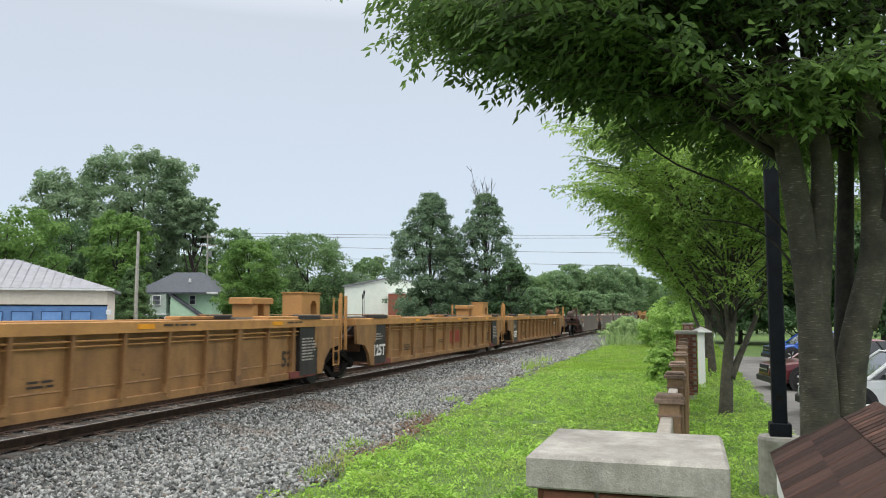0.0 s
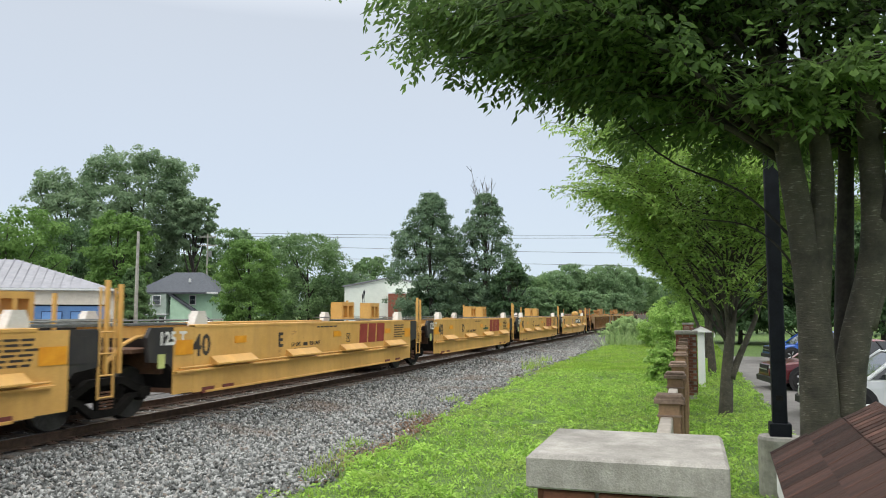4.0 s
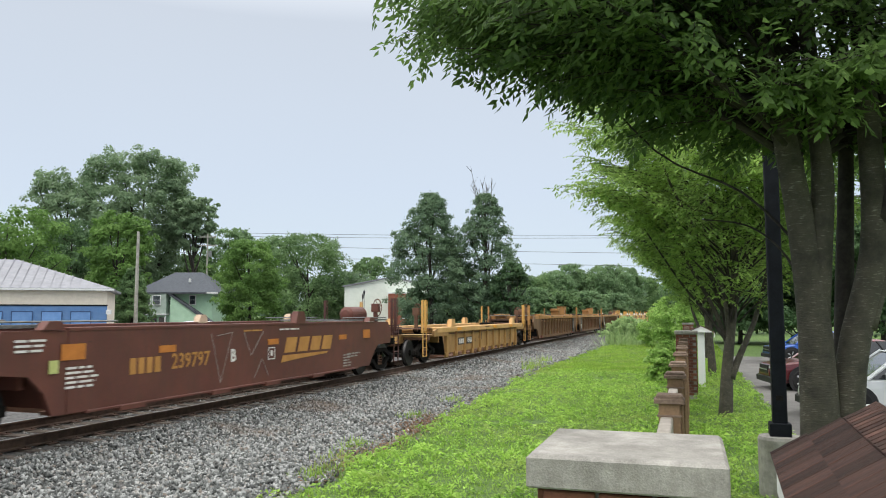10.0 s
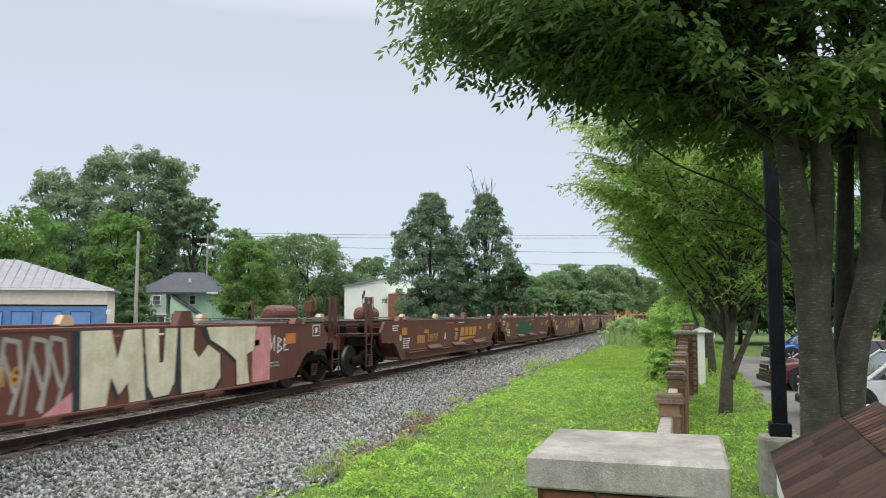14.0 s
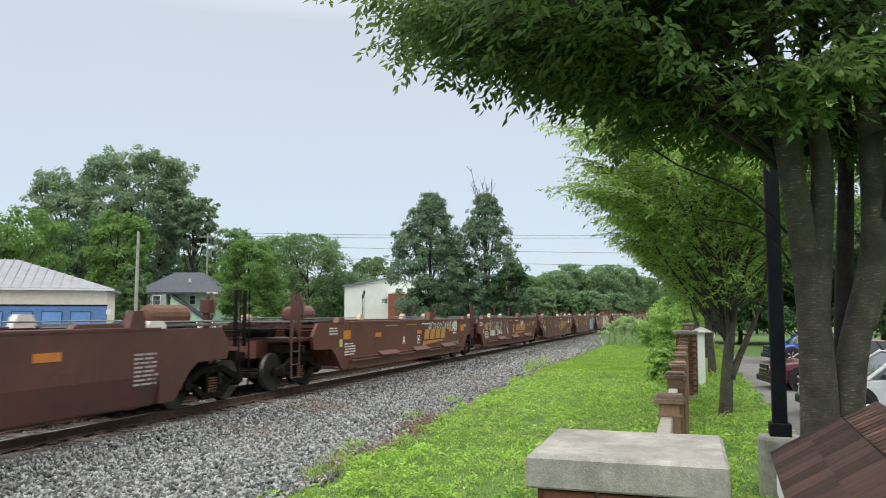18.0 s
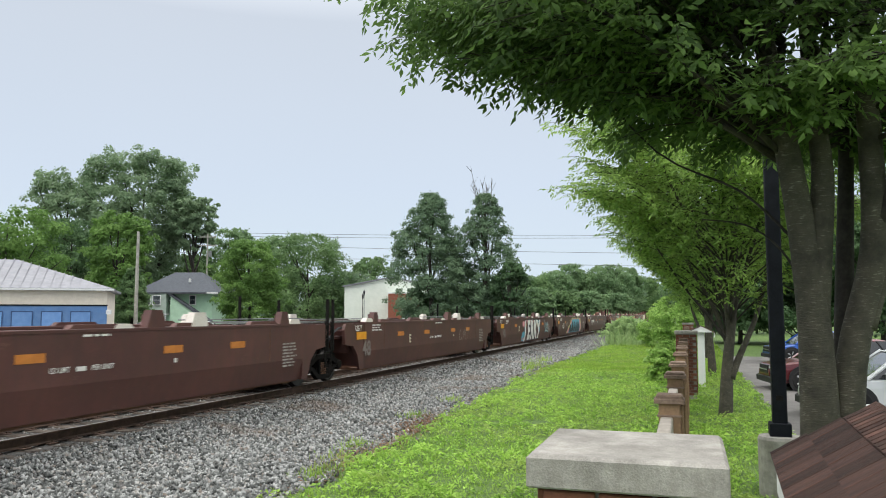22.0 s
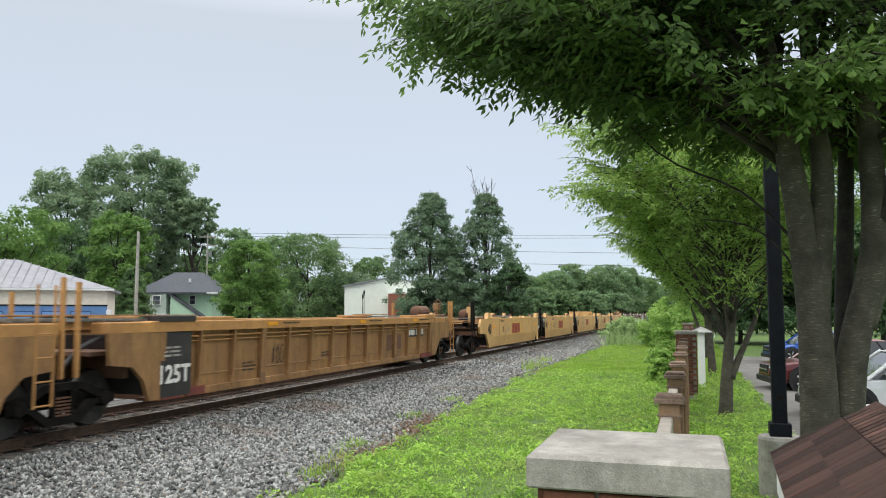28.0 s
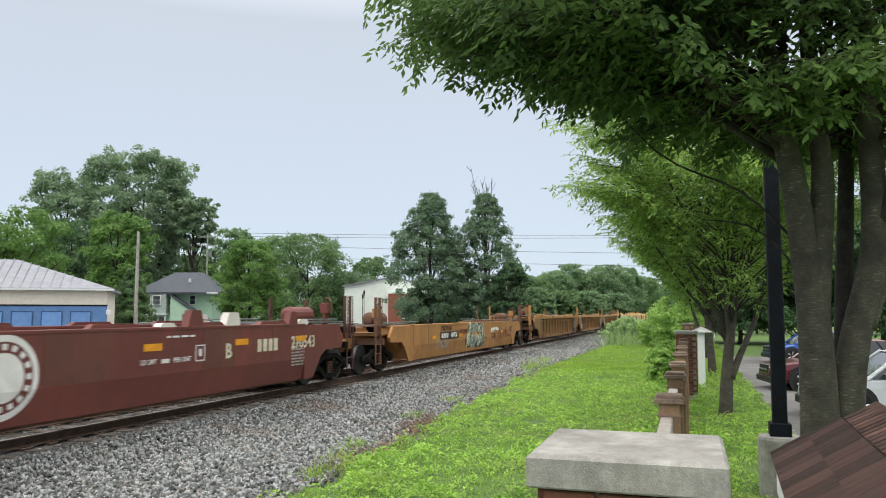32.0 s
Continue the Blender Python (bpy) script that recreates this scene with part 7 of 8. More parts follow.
hr = Geo().poly([(-4.9, -1.5, 5.15), (5.0, -0.9, 5.15), (5.0, 9.7, 5.15), (-4.9, 9.7, 5.15), (-1.8, 4, 7.75), (1.6, 4, 7.75), (-4.9, -1.5, 4.98), (5.0, -0.9, 4.98), (5.0, 9.7, 4.98), (-4.9, 9.7, 4.98)], [(0, 1, 5, 4), (1, 2, 5), (2, 3, 4, 5), (3, 0, 4), (6, 7, 1, 0), (7, 8, 2, 1), (8, 9, 3, 2), (9, 6, 0, 3), (9, 8, 7, 6)])
part("roof", hr, SLATE, house, "dark grey shingled hip roof")
part("eaves_board", Geo().box(-0.9, 5.02, -0.98, -0.9, 4.96, 5.16), WHITEP, house)
part("roof_vent", Geo().cbox(0.9, 1.15, 0.9, 1.15, 6.4, 6.85, 0.03), WHITEP, house)


def window(parent, x, z, w, h, y=-0.03):
    f = part("window", Geo().box(x - w / 2 - 0.10, x + w / 2 + 0.10, y - 0.05, y, z - 0.1, z + h + 0.1), WHITEP, parent, "white framed window")
    part("pane", Geo().box(x - w / 2, x + w / 2, y - 0.065, y - 0.052, z, z + h * 0.48), PANE, f)
    part("pane", Geo().box(x - w / 2, x + w / 2, y - 0.065, y - 0.052, z + h * 0.52, z + h), PANE, f)


window(house, 1.75, 3.75, 0.62, 1.0)
window(house, 0.15 - 1.0, 3.7, 0.5, 0.95, -0.03)
window(house, 0.35, 1.35, 0.9, 0.75)
window(house, -3.3, 3.7, 0.8, 1.0, -1.23)
window(house, -2.1, 3.7, 0.8, 1.0, -1.23)
for x in (-2.9, -1.8):
    part("door", Geo().box(x - 0.4, x + 0.4, -0.06, 0, 0.1, 2.2), PANE, house, "dark glazed ground-floor door")
part("stair_roof", Geo().prism([(-0.9, 5.0), (-0.6, 5.0), (4.55, 1.55), (4.55, 1.35), (4.3, 1.35)], "y", -1.3, -0.05), SLATE, house, "dark sloping roof over the outside stair")
part("stair_wall", Geo().prism([(-0.5, 4.75), (4.3, 1.5), (4.3, 0), (-0.5, 0)], "y", -1.15, -0.1), GREENW, house, "pale green stair enclosure")
part("stair_trim", Geo().box(4.28, 4.5, -1.25, -0.05, 0, 1.5), WHITEP, house)

# pale metal hall with a brick front
hall = thing("metal_hall", pose(-34.2, 73.0, -0.7, 0, 0, VIEW), "pale metal-clad hall with a low brick front", "building")
part("wall", Geo().prism([(0, 0), (9.5, 0), (9.5, 5.4), (4.75, 6.3), (0, 5.40)], "y", 0, 22), WHITEM, hall, "pale ribbed metal wall")
for k in range(30):
    x = 0.15 + k * 0.31
    z = 5.4 + 0.9 * (x / 4.75 if x < 4.75 else (9.5 - x) / 4.75)
    o = part("siding_rib", Geo().box(x - 0.02, x + 0.02, -0.025, 0, 0, z - 0.04), WHITEM, hall)
part("roof", Geo().prism([(-0.2, 5.38), (4.75, 6.32), (9.7, 5.38), (9.7, 5.50), (4.75, 6.44), (-0.2, 5.50)], "y", -0.25, 22.2), METALR, hall)
part("brick_front", Geo().box(4.8, 8.6, -3.5, 0, 0, 4.6), BRICKF, hall, "low red brick front")
window(hall, 6.9, 2.2, 1.2, 1.4, -3.5)
part("parapet", Geo().box(4.75, 8.65, -3.55, 0.0, 4.6, 4.72), WHITEP, hall)


def street_lamp(m):
    s = thing("street_lamp", m, "slim dark street lamp with a lantern head", "street lamp", "lamps by the hall")
    part("post", Geo().lathe([(0.08, 0), (0.06, 0.4), (0.035, 0.5), (0.03, 4.2)], (0, 0, 0), "z", 8), BLACKM, s)
    part("lantern", Geo().lathe([(0.03, 4.2), (0.07, 4.3), (0.10, 4.55), (0.03, 4.68), (0.0, 4.75)], (0, 0, 0), "z", 8), BLACKM, s)
    return s


street_lamp(pose(-27.6, 63.0, -0.7))
street_lamp(pose(-28.4, 64.5, -1.0))


def utility_pole(m, h, arms, label):
    u = thing("utility_pole", m, label, "utility pole", "utility poles")
    part("pole", Geo().lathe([(0.13, 0), (0.115, h * 0.5), (0.085, h)], (0, 0, 0), "z", 10), POLEW, u)
    for k in range(arms):
        part("crossarm", Geo().box(-1.1, 1.1, -0.06, 0.06, h - 0.5 - k * 1.1, h - 0.38 - k * 1.1), POLEW, u)
        for x in (-1.0, -0.4, 0.4, 1.0):
            part("insulator", Geo().lathe([(0.0, 0.0), (0.06, 0.0), (0.05, 0.15), (0.0, 0.18)], (x, 0, h - 0.38 - k * 1.1), "z", 6), GALV, u)
    if arms:
        part("transformer", Geo().lathe([(0.0, 0), (0.22, 0.02), (0.22, 0.75), (0.0, 0.8)], (0.35, 0, h - 3.0), "z", 10), GALV, u)
    return u


utility_pole(pose(-33.2, 40.2, -0.7, 0, 0, VIEW), 7.8, 0, "bare weathered wooden utility pole beside a bush")
utility_pole(pose(-59.0, 84.5, -0.7, 0, 0, VIEW), 12.9, 2, "wooden utility pole with crossarms and transformer behind the house")

# overhead lines crossing far behind, from pole to pole
c17, s17 = math.cos(radians(VIEW)), math.sin(radians(VIEW))
ENDS = [(u * d * c17 - d * s17, u * d * s17 + d * c17) for u, d in ((-0.37, 152), (0.42, 158))]
for x, y in ENDS:
    utility_pole(pose(x, y, -0.7, 0, 0, VIEW), 19.0, 2, "tall wooden power-line pole at the edge of the wood")
lines = thing("overhead_lines", pose(0, 0, 0), "thin dark overhead power lines sagging across the sky", "power line")
for za, zb, o in ((18.3, 18.3, -1.0), (17.5, 17.9, 0.4), (16.2, 14.2, 0.0), (14.2, 11.4, 0.0)):
    a, b = ENDS
    pts = [(a[0] + (b[0] - a[0]) * i / 16 + o, a[1] + (b[1] - a[1]) * i / 16, za + (zb - za) * i / 16 - 2.2 * (i / 16) * (1 - i / 16)) for i in range(17)]
    part("wire", Geo().tube(pts, 0.035, 5), WIRE, lines)
# ---- trees, bushes, grass ----
def bark_material():
    m, n, l, b = nodes_of("smooth_grey_bark")
    co = n.new("ShaderNodeTexCoord")
    base = n.new("ShaderNodeTexNoise")
    base.inputs["Scale"].default_value, base.inputs["Detail"].default_value, base.inputs["Roughness"].default_value = 5, 6, 0.7
    l.new(co.outputs["Object"], base.inputs["Vector"])
    rp = n.new("ShaderNodeValToRGB")
    rp.color_ramp.elements[0].position, rp.color_ramp.elements[1].position = 0.3, 0.72
    rp.color_ramp.elements[0].color, rp.color_ramp.elements[1].color = (0.032, 0.029, 0.022, 1), (0.105, 0.094, 0.068, 1)
    l.new(base.outputs[0], rp.inputs[0])
    mp = n.new("ShaderNodeMapping")
    mp.inputs["Scale"].default_value = (11, 11, 95)
    l.new(co.outputs["Object"], mp.inputs[0])
    dash = n.new("ShaderNodeTexNoise")
    dash.inputs["Scale"].default_value, dash.inputs["Detail"].default_value = 1.6, 3
    l.new(mp.outputs[0], dash.inputs["Vector"])
    dr = n.new("ShaderNodeValToRGB")
    dr.color_ramp.elements[0].position, dr.color_ramp.elements[1].position = 0.60, 0.70
    dr.color_ramp.elements[0].color, dr.color_ramp.elements[1].color = (0, 0, 0, 1), (0.75, 0.75, 0.75, 1)
    l.new(dash.outputs[0], dr.inputs[0])
    mx = n.new("ShaderNodeMix")
    mx.data_type = "RGBA"
    patch = n.new("ShaderNodeMapRange")
    patch.inputs["From Min"].default_value, patch.inputs["From Max"].default_value = 0.42, 0.56
    l.new(base.outputs[0], patch.inputs["Value"])
    cov = n.new("ShaderNodeMath")
    cov.operation = "MULTIPLY"
    l.new(dr.outputs[0], cov.inputs[0])
    l.new(patch.outputs[0], cov.inputs[1])
    l.new(cov.outputs[0], mx.inputs["Factor"])
    l.new(rp.outputs[0], mx.inputs["A"])
    mx.inputs["B"].default_value = (0.30, 0.285, 0.23, 1)
    l.new(mx.outputs["Result"], b.inputs["Base Color"])
    b.inputs["Roughness"].default_value = 0.85
    bp = n.new("ShaderNodeBump")
    bp.inputs["Strength"].default_value, bp.inputs["Distance"].default_value = 0.5, 0.02
    l.new(dash.outputs[0], bp.inputs["Height"])
    l.new(bp.outputs[0], b.inputs["Normal"])
    return m


BARK = bark_material()
# bark of the dark far trunks, also the shade colour of zelkova boughs
BARKD = surface("dark_and_shaded_bark", (0.022, 0.019, 0.016), (0.055, 0.048, 0.040), 0.9, scale=8, fine=40, bump=0.4)
# shade under the near crown is put into this darker leaf colour
LEAF_NEAR_SHADED = foliage("shaded_zelkova_leaf", (0.060, 0.108, 0.038), (0.18, 0.295, 0.078), 0.54, 0.22)
LEAF_POP = foliage("poplar_leaf", (0.105, 0.175, 0.105), (0.235, 0.335, 0.19), 0.40, 0.15, 0.35, 0.4)
LEAF_BUSH = foliage("bush_leaf", (0.20, 0.36, 0.075), (0.48, 0.68, 0.20), 0.45)
# distance haze is put into this leaf colour: paler and greyer than woodland
LEAF_HAZY = foliage("hazy_far_leaf", (0.13, 0.22, 0.105), (0.30, 0.43, 0.21), 0.42, 0.15, 0.35, 0.15)
# lighter copy of the zelkova leaf, with open-sky light in its colour
LEAF_MID_LIT = foliage("lit_zelkova_leaf_far", (0.12, 0.22, 0.05), (0.42, 0.60, 0.15), 0.54, 0.25)
LEAF_DARK = foliage("dark_leaf", (0.060, 0.115, 0.055), (0.145, 0.245, 0.10), 0.42, 0.15, 0.35, 0.3)
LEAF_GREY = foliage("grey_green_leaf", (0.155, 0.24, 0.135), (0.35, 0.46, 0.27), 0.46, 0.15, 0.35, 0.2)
LEAF_BRIGHT = foliage("bright_leaf", (0.085, 0.175, 0.042), (0.24, 0.39, 0.105), 0.42, 0.15, 0.35, 0.3)
LEAF_WOOD = foliage("woodland_leaf", (0.10, 0.18, 0.075), (0.25, 0.37, 0.15), 0.42, 0.15, 0.35, 0.25)
GRASS = foliage("lawn_blade", (0.16, 0.30, 0.036), (0.45, 0.66, 0.11), 0.42, 0.2, 0.55, 1.3, (0.40, 0.46, 0.15))
WEED = foliage("lawn_weed", (0.14, 0.30, 0.040), (0.50, 0.74, 0.15), 0.44, 0.2, 0.6, 1.3, (0.36, 0.44, 0.13))
DRY = foliage("dry_leaf", (0.12, 0.065, 0.035), (0.34, 0.21, 0.13), 0.2)
REED = foliage("reed_blade", (0.24, 0.37, 0.15), (0.50, 0.64, 0.30), 0.38)

# a pointed leaf, slightly folded along its rib: two quads
LEAF_T = np.array([(0, 0, 0), (0.42, -0.20, 0.06), (1.0, 0, -0.10), (0.42, 0.20, 0.06)], float)
LEAF_F = [(0, 1, 2, 3)]
CLUMP_T = np.array([(-0.6, -0.5, 0), (0.55, -0.6, 0.1), (0.65, 0.45, -0.05), (-0.5, 0.6, 0.12)], float)


def sprays(pos, out, rng, leaf, count, twig, droop=0.5):
    """Leaf sprays: leaves set alternately along short twigs that point outward and droop."""
    n = len(pos)
    d = out + rng.normal(scale=0.45, size=(n, 3))
    d[:, 2] -= droop * rng.random(n)
    d /= np.linalg.norm(d, axis=1, keepdims=True)
    up = np.array([0, 0, 1.0]) + rng.normal(scale=0.25, size=(n, 3))
    side = np.cross(d, up)
    side /= np.linalg.norm(side, axis=1, keepdims=True)
    P, X, Z, S = [], [], [], []
    for k in range(count):
        u = (k + 0.5) / count
        s = 1 if k % 2 else -1
        p = pos + d * (twig * (u - 0.3))[..., None] if np.ndim(twig) else pos + d * (twig * (u - 0.3))
        p = p + np.array([0, 0, -1.0]) * (0.10 * u * u * twig)
        x = d * 0.55 + side * (s * 0.8) + np.array([0, 0, -0.38]) + rng.normal(scale=0.22, size=(n, 3))
        if k == count - 1:
            x = d + np.array([0, 0, -0.4])
        x /= np.linalg.norm(x, axis=1, keepdims=True)
        z = np.cross(x, side * s) + rng.normal(scale=0.25, size=(n, 3))
        z -= x * np.sum(z * x, axis=1, keepdims=True)
        z /= np.linalg.norm(z, axis=1, keepdims=True)
        P.append(p)
        X.append(x)
        Z.append(z)
        S.append(leaf * rng.uniform(0.7, 1.2, n) * (0.75 + 0.4 * u))
    P, X, Z, S = np.concatenate(P), np.concatenate(X), np.concatenate(Z), np.concatenate(S)
    Y = np.cross(Z, X)
    return scatter(LEAF_T, LEAF_F, P, S, rng, frames=(X, Y, Z))


def limb(points, r0, r1, n=9, seed=0):
    """A bent, tapered limb through points."""
    pts = [Vector(p) for p in points]
    out, rad = [], []
    m = len(pts) - 1
    for i in range(m):
        p0, p1, p2, p3 = pts[max(i - 1, 0)], pts[i], pts[i + 1], pts[min(i + 2, m)]
        for k in range(4):
            t = k / 4
            out.append(0.5 * ((2 * p1) + (p2 - p0) * t + (2 * p0 - 5 * p1 + 4 * p2 - p3) * t * t + (3 * p1 - p0 - 3 * p2 + p3) * t ** 3))
    out.append(pts[-1])
    for i, p in enumerate(out):
        u = i / (len(out) - 1)
        rad.append(r0 + (r1 - r0) * u ** 0.8)
    return Geo().tube(out, rad, n)


SWAYS = []


def bough_curve(start, az, length, rise, droop, bend, n=7):
    """Points of an arching bough that leaves the stem at start."""
    out = []
    for i in range(n):
        u = i / (n - 1)
        q = az + bend * u
        r = length * u
        out.append(np.array([start[0] + r * math.cos(q), start[1] + r * math.sin(q), start[2] + rise * length * u - droop * length * u * u]))
    return out


def along(pts, u):
    f = min(max(u, 0.0), 0.9999) * (len(pts) - 1)
    i = int(f)
    return pts[i] + (pts[i + 1] - pts[i]) * (f - i), pts[i + 1] - pts[i]


def zelkova(m, label, stems, boughs, leaf, per, twig, mat, seed, sectors, group="street trees", gap=0.16, thick=0.03, fall=0.5):
    """A vase-shaped tree: forked stems, arching boughs, flat side twigs on them, and leaves in sprays along the twigs."""
    rng = np.random.default_rng(seed)
    r = random.Random(seed)
    tree = thing("zelkova_tree", m, label, "tree", group)
    for i, (pts, r0, r1) in enumerate(stems):
        # limbs from the fifth on take the darker bark, coloured as shaded silhouettes
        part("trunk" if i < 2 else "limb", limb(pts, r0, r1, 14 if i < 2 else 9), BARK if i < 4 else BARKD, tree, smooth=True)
    wood = [Geo() for s in range(sectors)]
    fine = [Geo() for s in range(sectors)]
    pos = [[] for s in range(sectors)]
    out = [[] for s in range(sectors)]
    for start, az, length, rise, droop in boughs:
        s = int((az % (2 * math.pi)) / (2 * math.pi) * sectors) % sectors
        pts = bough_curve(start, az, length, rise, droop, r.uniform(-0.25, 0.25))
        wood[s].tube(pts, [thick * (1 - 0.85 * i / 6) for i in range(7)], 6)
        n = max(4, int(length * 5.5))
        for k in range(n):
            u = 0.22 + 0.78 * (k + r.uniform(-0.3, 0.3)) / n
            p, d = along(pts, u)
            d = d / np.linalg.norm(d)
            side = 1 if k % 2 else -1
            h = math.atan2(d[1], d[0]) + side * r.uniform(0.65, 1.05)
            reach = length * r.uniform(0.24, 0.42) * (1.15 - 0.62 * u)
            tip = p + np.array([math.cos(h) * reach, math.sin(h) * reach, d[2] * reach * 0.5 - r.uniform(0.05, 0.26) * reach])
            mid = (p + tip) / 2 + np.array([0, 0, 0.05 * reach])
            fine[s].tube([p, mid, tip], [0.007, 0.005, 0.002], 4)
            e = (tip - p) / reach
            for q in range(max(2, int(reach / gap))):
                f = (q + r.random()) / max(2, int(reach / gap))
                c = p + (tip - p) * f + np.array([r.gauss(0, 0.05), r.gauss(0, 0.05), r.gauss(0, 0.035)])
                pos[s].append(c)
                turn = r.choice((-0.8, 0.8)) * (1 - f * 0.8)
                out[s].append((e[0] * math.cos(turn) - e[1] * math.sin(turn), e[0] * math.sin(turn) + e[1] * math.cos(turn), e[2] - 0.1))
        for q in range(int(length / gap * 0.9)):
            p, d = along(pts, r.uniform(0.35, 1.0))
            pos[s].append(p + np.array([r.gauss(0, 0.05), r.gauss(0, 0.05), r.gauss(0, 0.03)]))
            out[s].append(d / np.linalg.norm(d))
    for s in range(sectors):
        if not pos[s]:
            continue
        a = 2 * math.pi * (s + 0.5) / sectors
        anchor = np.array([0.3 * math.cos(a), 0.3 * math.sin(a), min(b[0][2] for b in boughs)])
        wood[s].v = [tuple(np.array(v) - anchor) for v in wood[s].v]
        fine[s].v = [tuple(np.array(v) - anchor) for v in fine[s].v]
        # boughs and twigs: shade below the leaves is put into the bark colour
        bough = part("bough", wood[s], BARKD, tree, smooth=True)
        bough.location = anchor
        v, f = sprays(np.array(pos[s]) - anchor, np.array(out[s]), rng, leaf, per, twig, fall)
        part("foliage", mesh_np("foliage", v, f), mat, bough, "dense pointed green leaves")
        tagged(part("twig_spray", fine[s], BARKD, bough), kind="stuff")
        SWAYS.append((bough, tuple(anchor), a, r.uniform(0, 6.28)))
    return tree


near_stems = [
    ([(0.0, 0, 0), (0.0, 0.0, 0.9), (0.0, -0.02, 1.67), (-0.02, -0.02, 2.3), (-0.10, -0.04, 3.1), (-0.26, -0.1, 4.1), (-0.45, -0.2, 5.2)], 0.175, 0.06),
    ([(0.12, 0.04, 0), (0.16, 0.06, 0.8), (0.23, 0.08, 1.87), (0.42, 0.12, 2.7), (0.43, 0.12, 3.5), (0.40, 0.10, 4.4), (0.5, 0.3, 5.6)], 0.138, 0.06),
    ([(-0.01, 0.0, 2.2), (0.05, 0.0, 2.8), (0.09, 0.01, 3.3), (0.04, 0.0, 3.9), (0.0, 0.0, 5.2)], 0.115, 0.05),
    ([(0.34, 0.1, 2.15), (0.50, 0.15, 2.65), (0.66, 0.2, 3.2), (0.85, 0.3, 4.2)], 0.08, 0.035),
    ([(0.16, 0.25, 0), (0.20, 0.28, 1.2), (0.26, 0.36, 2.4), (0.34, 0.5, 3.6), (0.4, 0.8, 4.8)], 0.11, 0.04),
    ([(-0.05, 0.0, 2.7), (-0.45, 0.25, 3.2), (-1.1, 0.4, 3.6), (-1.8, 0.4, 4.5)], 0.012, 0.006),
    ([(-0.2, -0.1, 3.6), (-0.6, -0.3, 3.9), (-1.2, -0.6, 4.2), (-1.8, -0.9, 4.6)], 0.026, 0.010),
    ([(-0.06, 0.0, 2.45), (-0.20, 0.2, 2.75), (-0.42, 0.35, 2.95), (-0.75, 0.45, 3.02)], 0.011, 0.005),
    ([(0.45, 0.1, 2.9), (0.7, 0.0, 3.5), (0.95, -0.2, 4.2), (1.3, -0.5, 5.0)], 0.06, 0.02),
]
def near_boughs():
    """Boughs of the near tree: over the lawn they rise and arch out tier over tier; over the path they stay short."""
    r = random.Random(12)
    out = []
    for k in range(44):
        az = math.pi + r.uniform(-1.05, 1.0)
        out.append(((-0.15, 0.0, r.uniform(3.3, 4.6)), az, r.uniform(1.8, 3.3), r.uniform(0.62, 0.92), r.uniform(0.28, 0.40)))
    # away from the path, low and hanging
    for k in range(15):
        az = math.pi / 2 + r.uniform(-0.8, 0.9)
        out.append(((0.05, 0.1, r.uniform(3.3, 4.2)), az, r.uniform(1.0, 1.9), r.uniform(0.3, 0.6), r.uniform(0.25, 0.45)))
    # towards the car park
    for k in range(20):
        az = r.uniform(-0.6, 0.8)
        out.append(((0.4, 0.1, r.uniform(3.5, 4.5)), az, r.uniform(1.2, 2.4), r.uniform(0.3, 0.6), r.uniform(0.25, 0.5)))
    # short ones on the near side
    for k in range(17):
        az = -math.pi / 2 + r.uniform(-1.0, 1.0)
        out.append(((0.1, -0.05, r.uniform(3.55, 4.5)), az, r.uniform(0.5, 1.3), r.uniform(0.15, 0.5), r.uniform(0.25, 0.5)))
    # the top of the crown
    for k in range(60):
        az = r.uniform(0, 6.28)
        out.append(((0.1, 0.05, r.uniform(4.4, 5.9)), az, r.uniform(0.9, 2.35), r.uniform(0.4, 0.9), r.uniform(0.2, 0.4)))
    return out


zelkova(pose(0.86, 6.12, -0.34), "large zelkova tree with smooth grey forked trunks and shaded green leaves", near_stems, near_boughs(), 0.088, 8, 0.25, LEAF_NEAR_SHADED, 3, 9, gap=0.075, thick=0.024)
mid_stems = [
    ([(0, 0, 0), (0.03, 0, 0.6), (0.06, 0, 1.1), (0.19, 0, 2.2), (0.27, 0.05, 3.0), (0.3, 0.1, 4.6), (0.2, 0.1, 5.6)], 0.165, 0.05),
    ([(0.12, 0, 0.85), (0.33, 0.05, 1.35), (0.72, 0.1, 2.3), (1.1, 0.1, 3.8)], 0.10, 0.03),
    ([(0.10, 0, 1.5), (-0.15, 0.1, 2.3), (-0.6, 0.1, 3.2), (-1.3, 0.2, 4.6), (-1.8, 0.2, 5.6)], 0.06, 0.02),
    ([(0.12, 0, 1.7), (0.0, -0.2, 2.8), (-0.4, -0.5, 3.8), (-1.0, -0.9, 5.0), (-1.3, -1.1, 6.0)], 0.055, 0.02),
    ([(0.14, 0, 1.9), (0.4, -0.4, 3.0), (0.7, -0.9, 4.0), (1.0, -1.4, 5.0)], 0.055, 0.02),
    ([(0.10, 0, 1.6), (-0.3, -0.1, 2.2), (-0.9, -0.2, 3.0), (-1.7, -0.2, 4.3)], 0.045, 0.015),
    ([(0.12, 0, 1.8), (-0.2, 0.0, 3.0), (-0.5, 0.0, 4.2), (-0.8, -0.1, 5.6)], 0.045, 0.015),
]
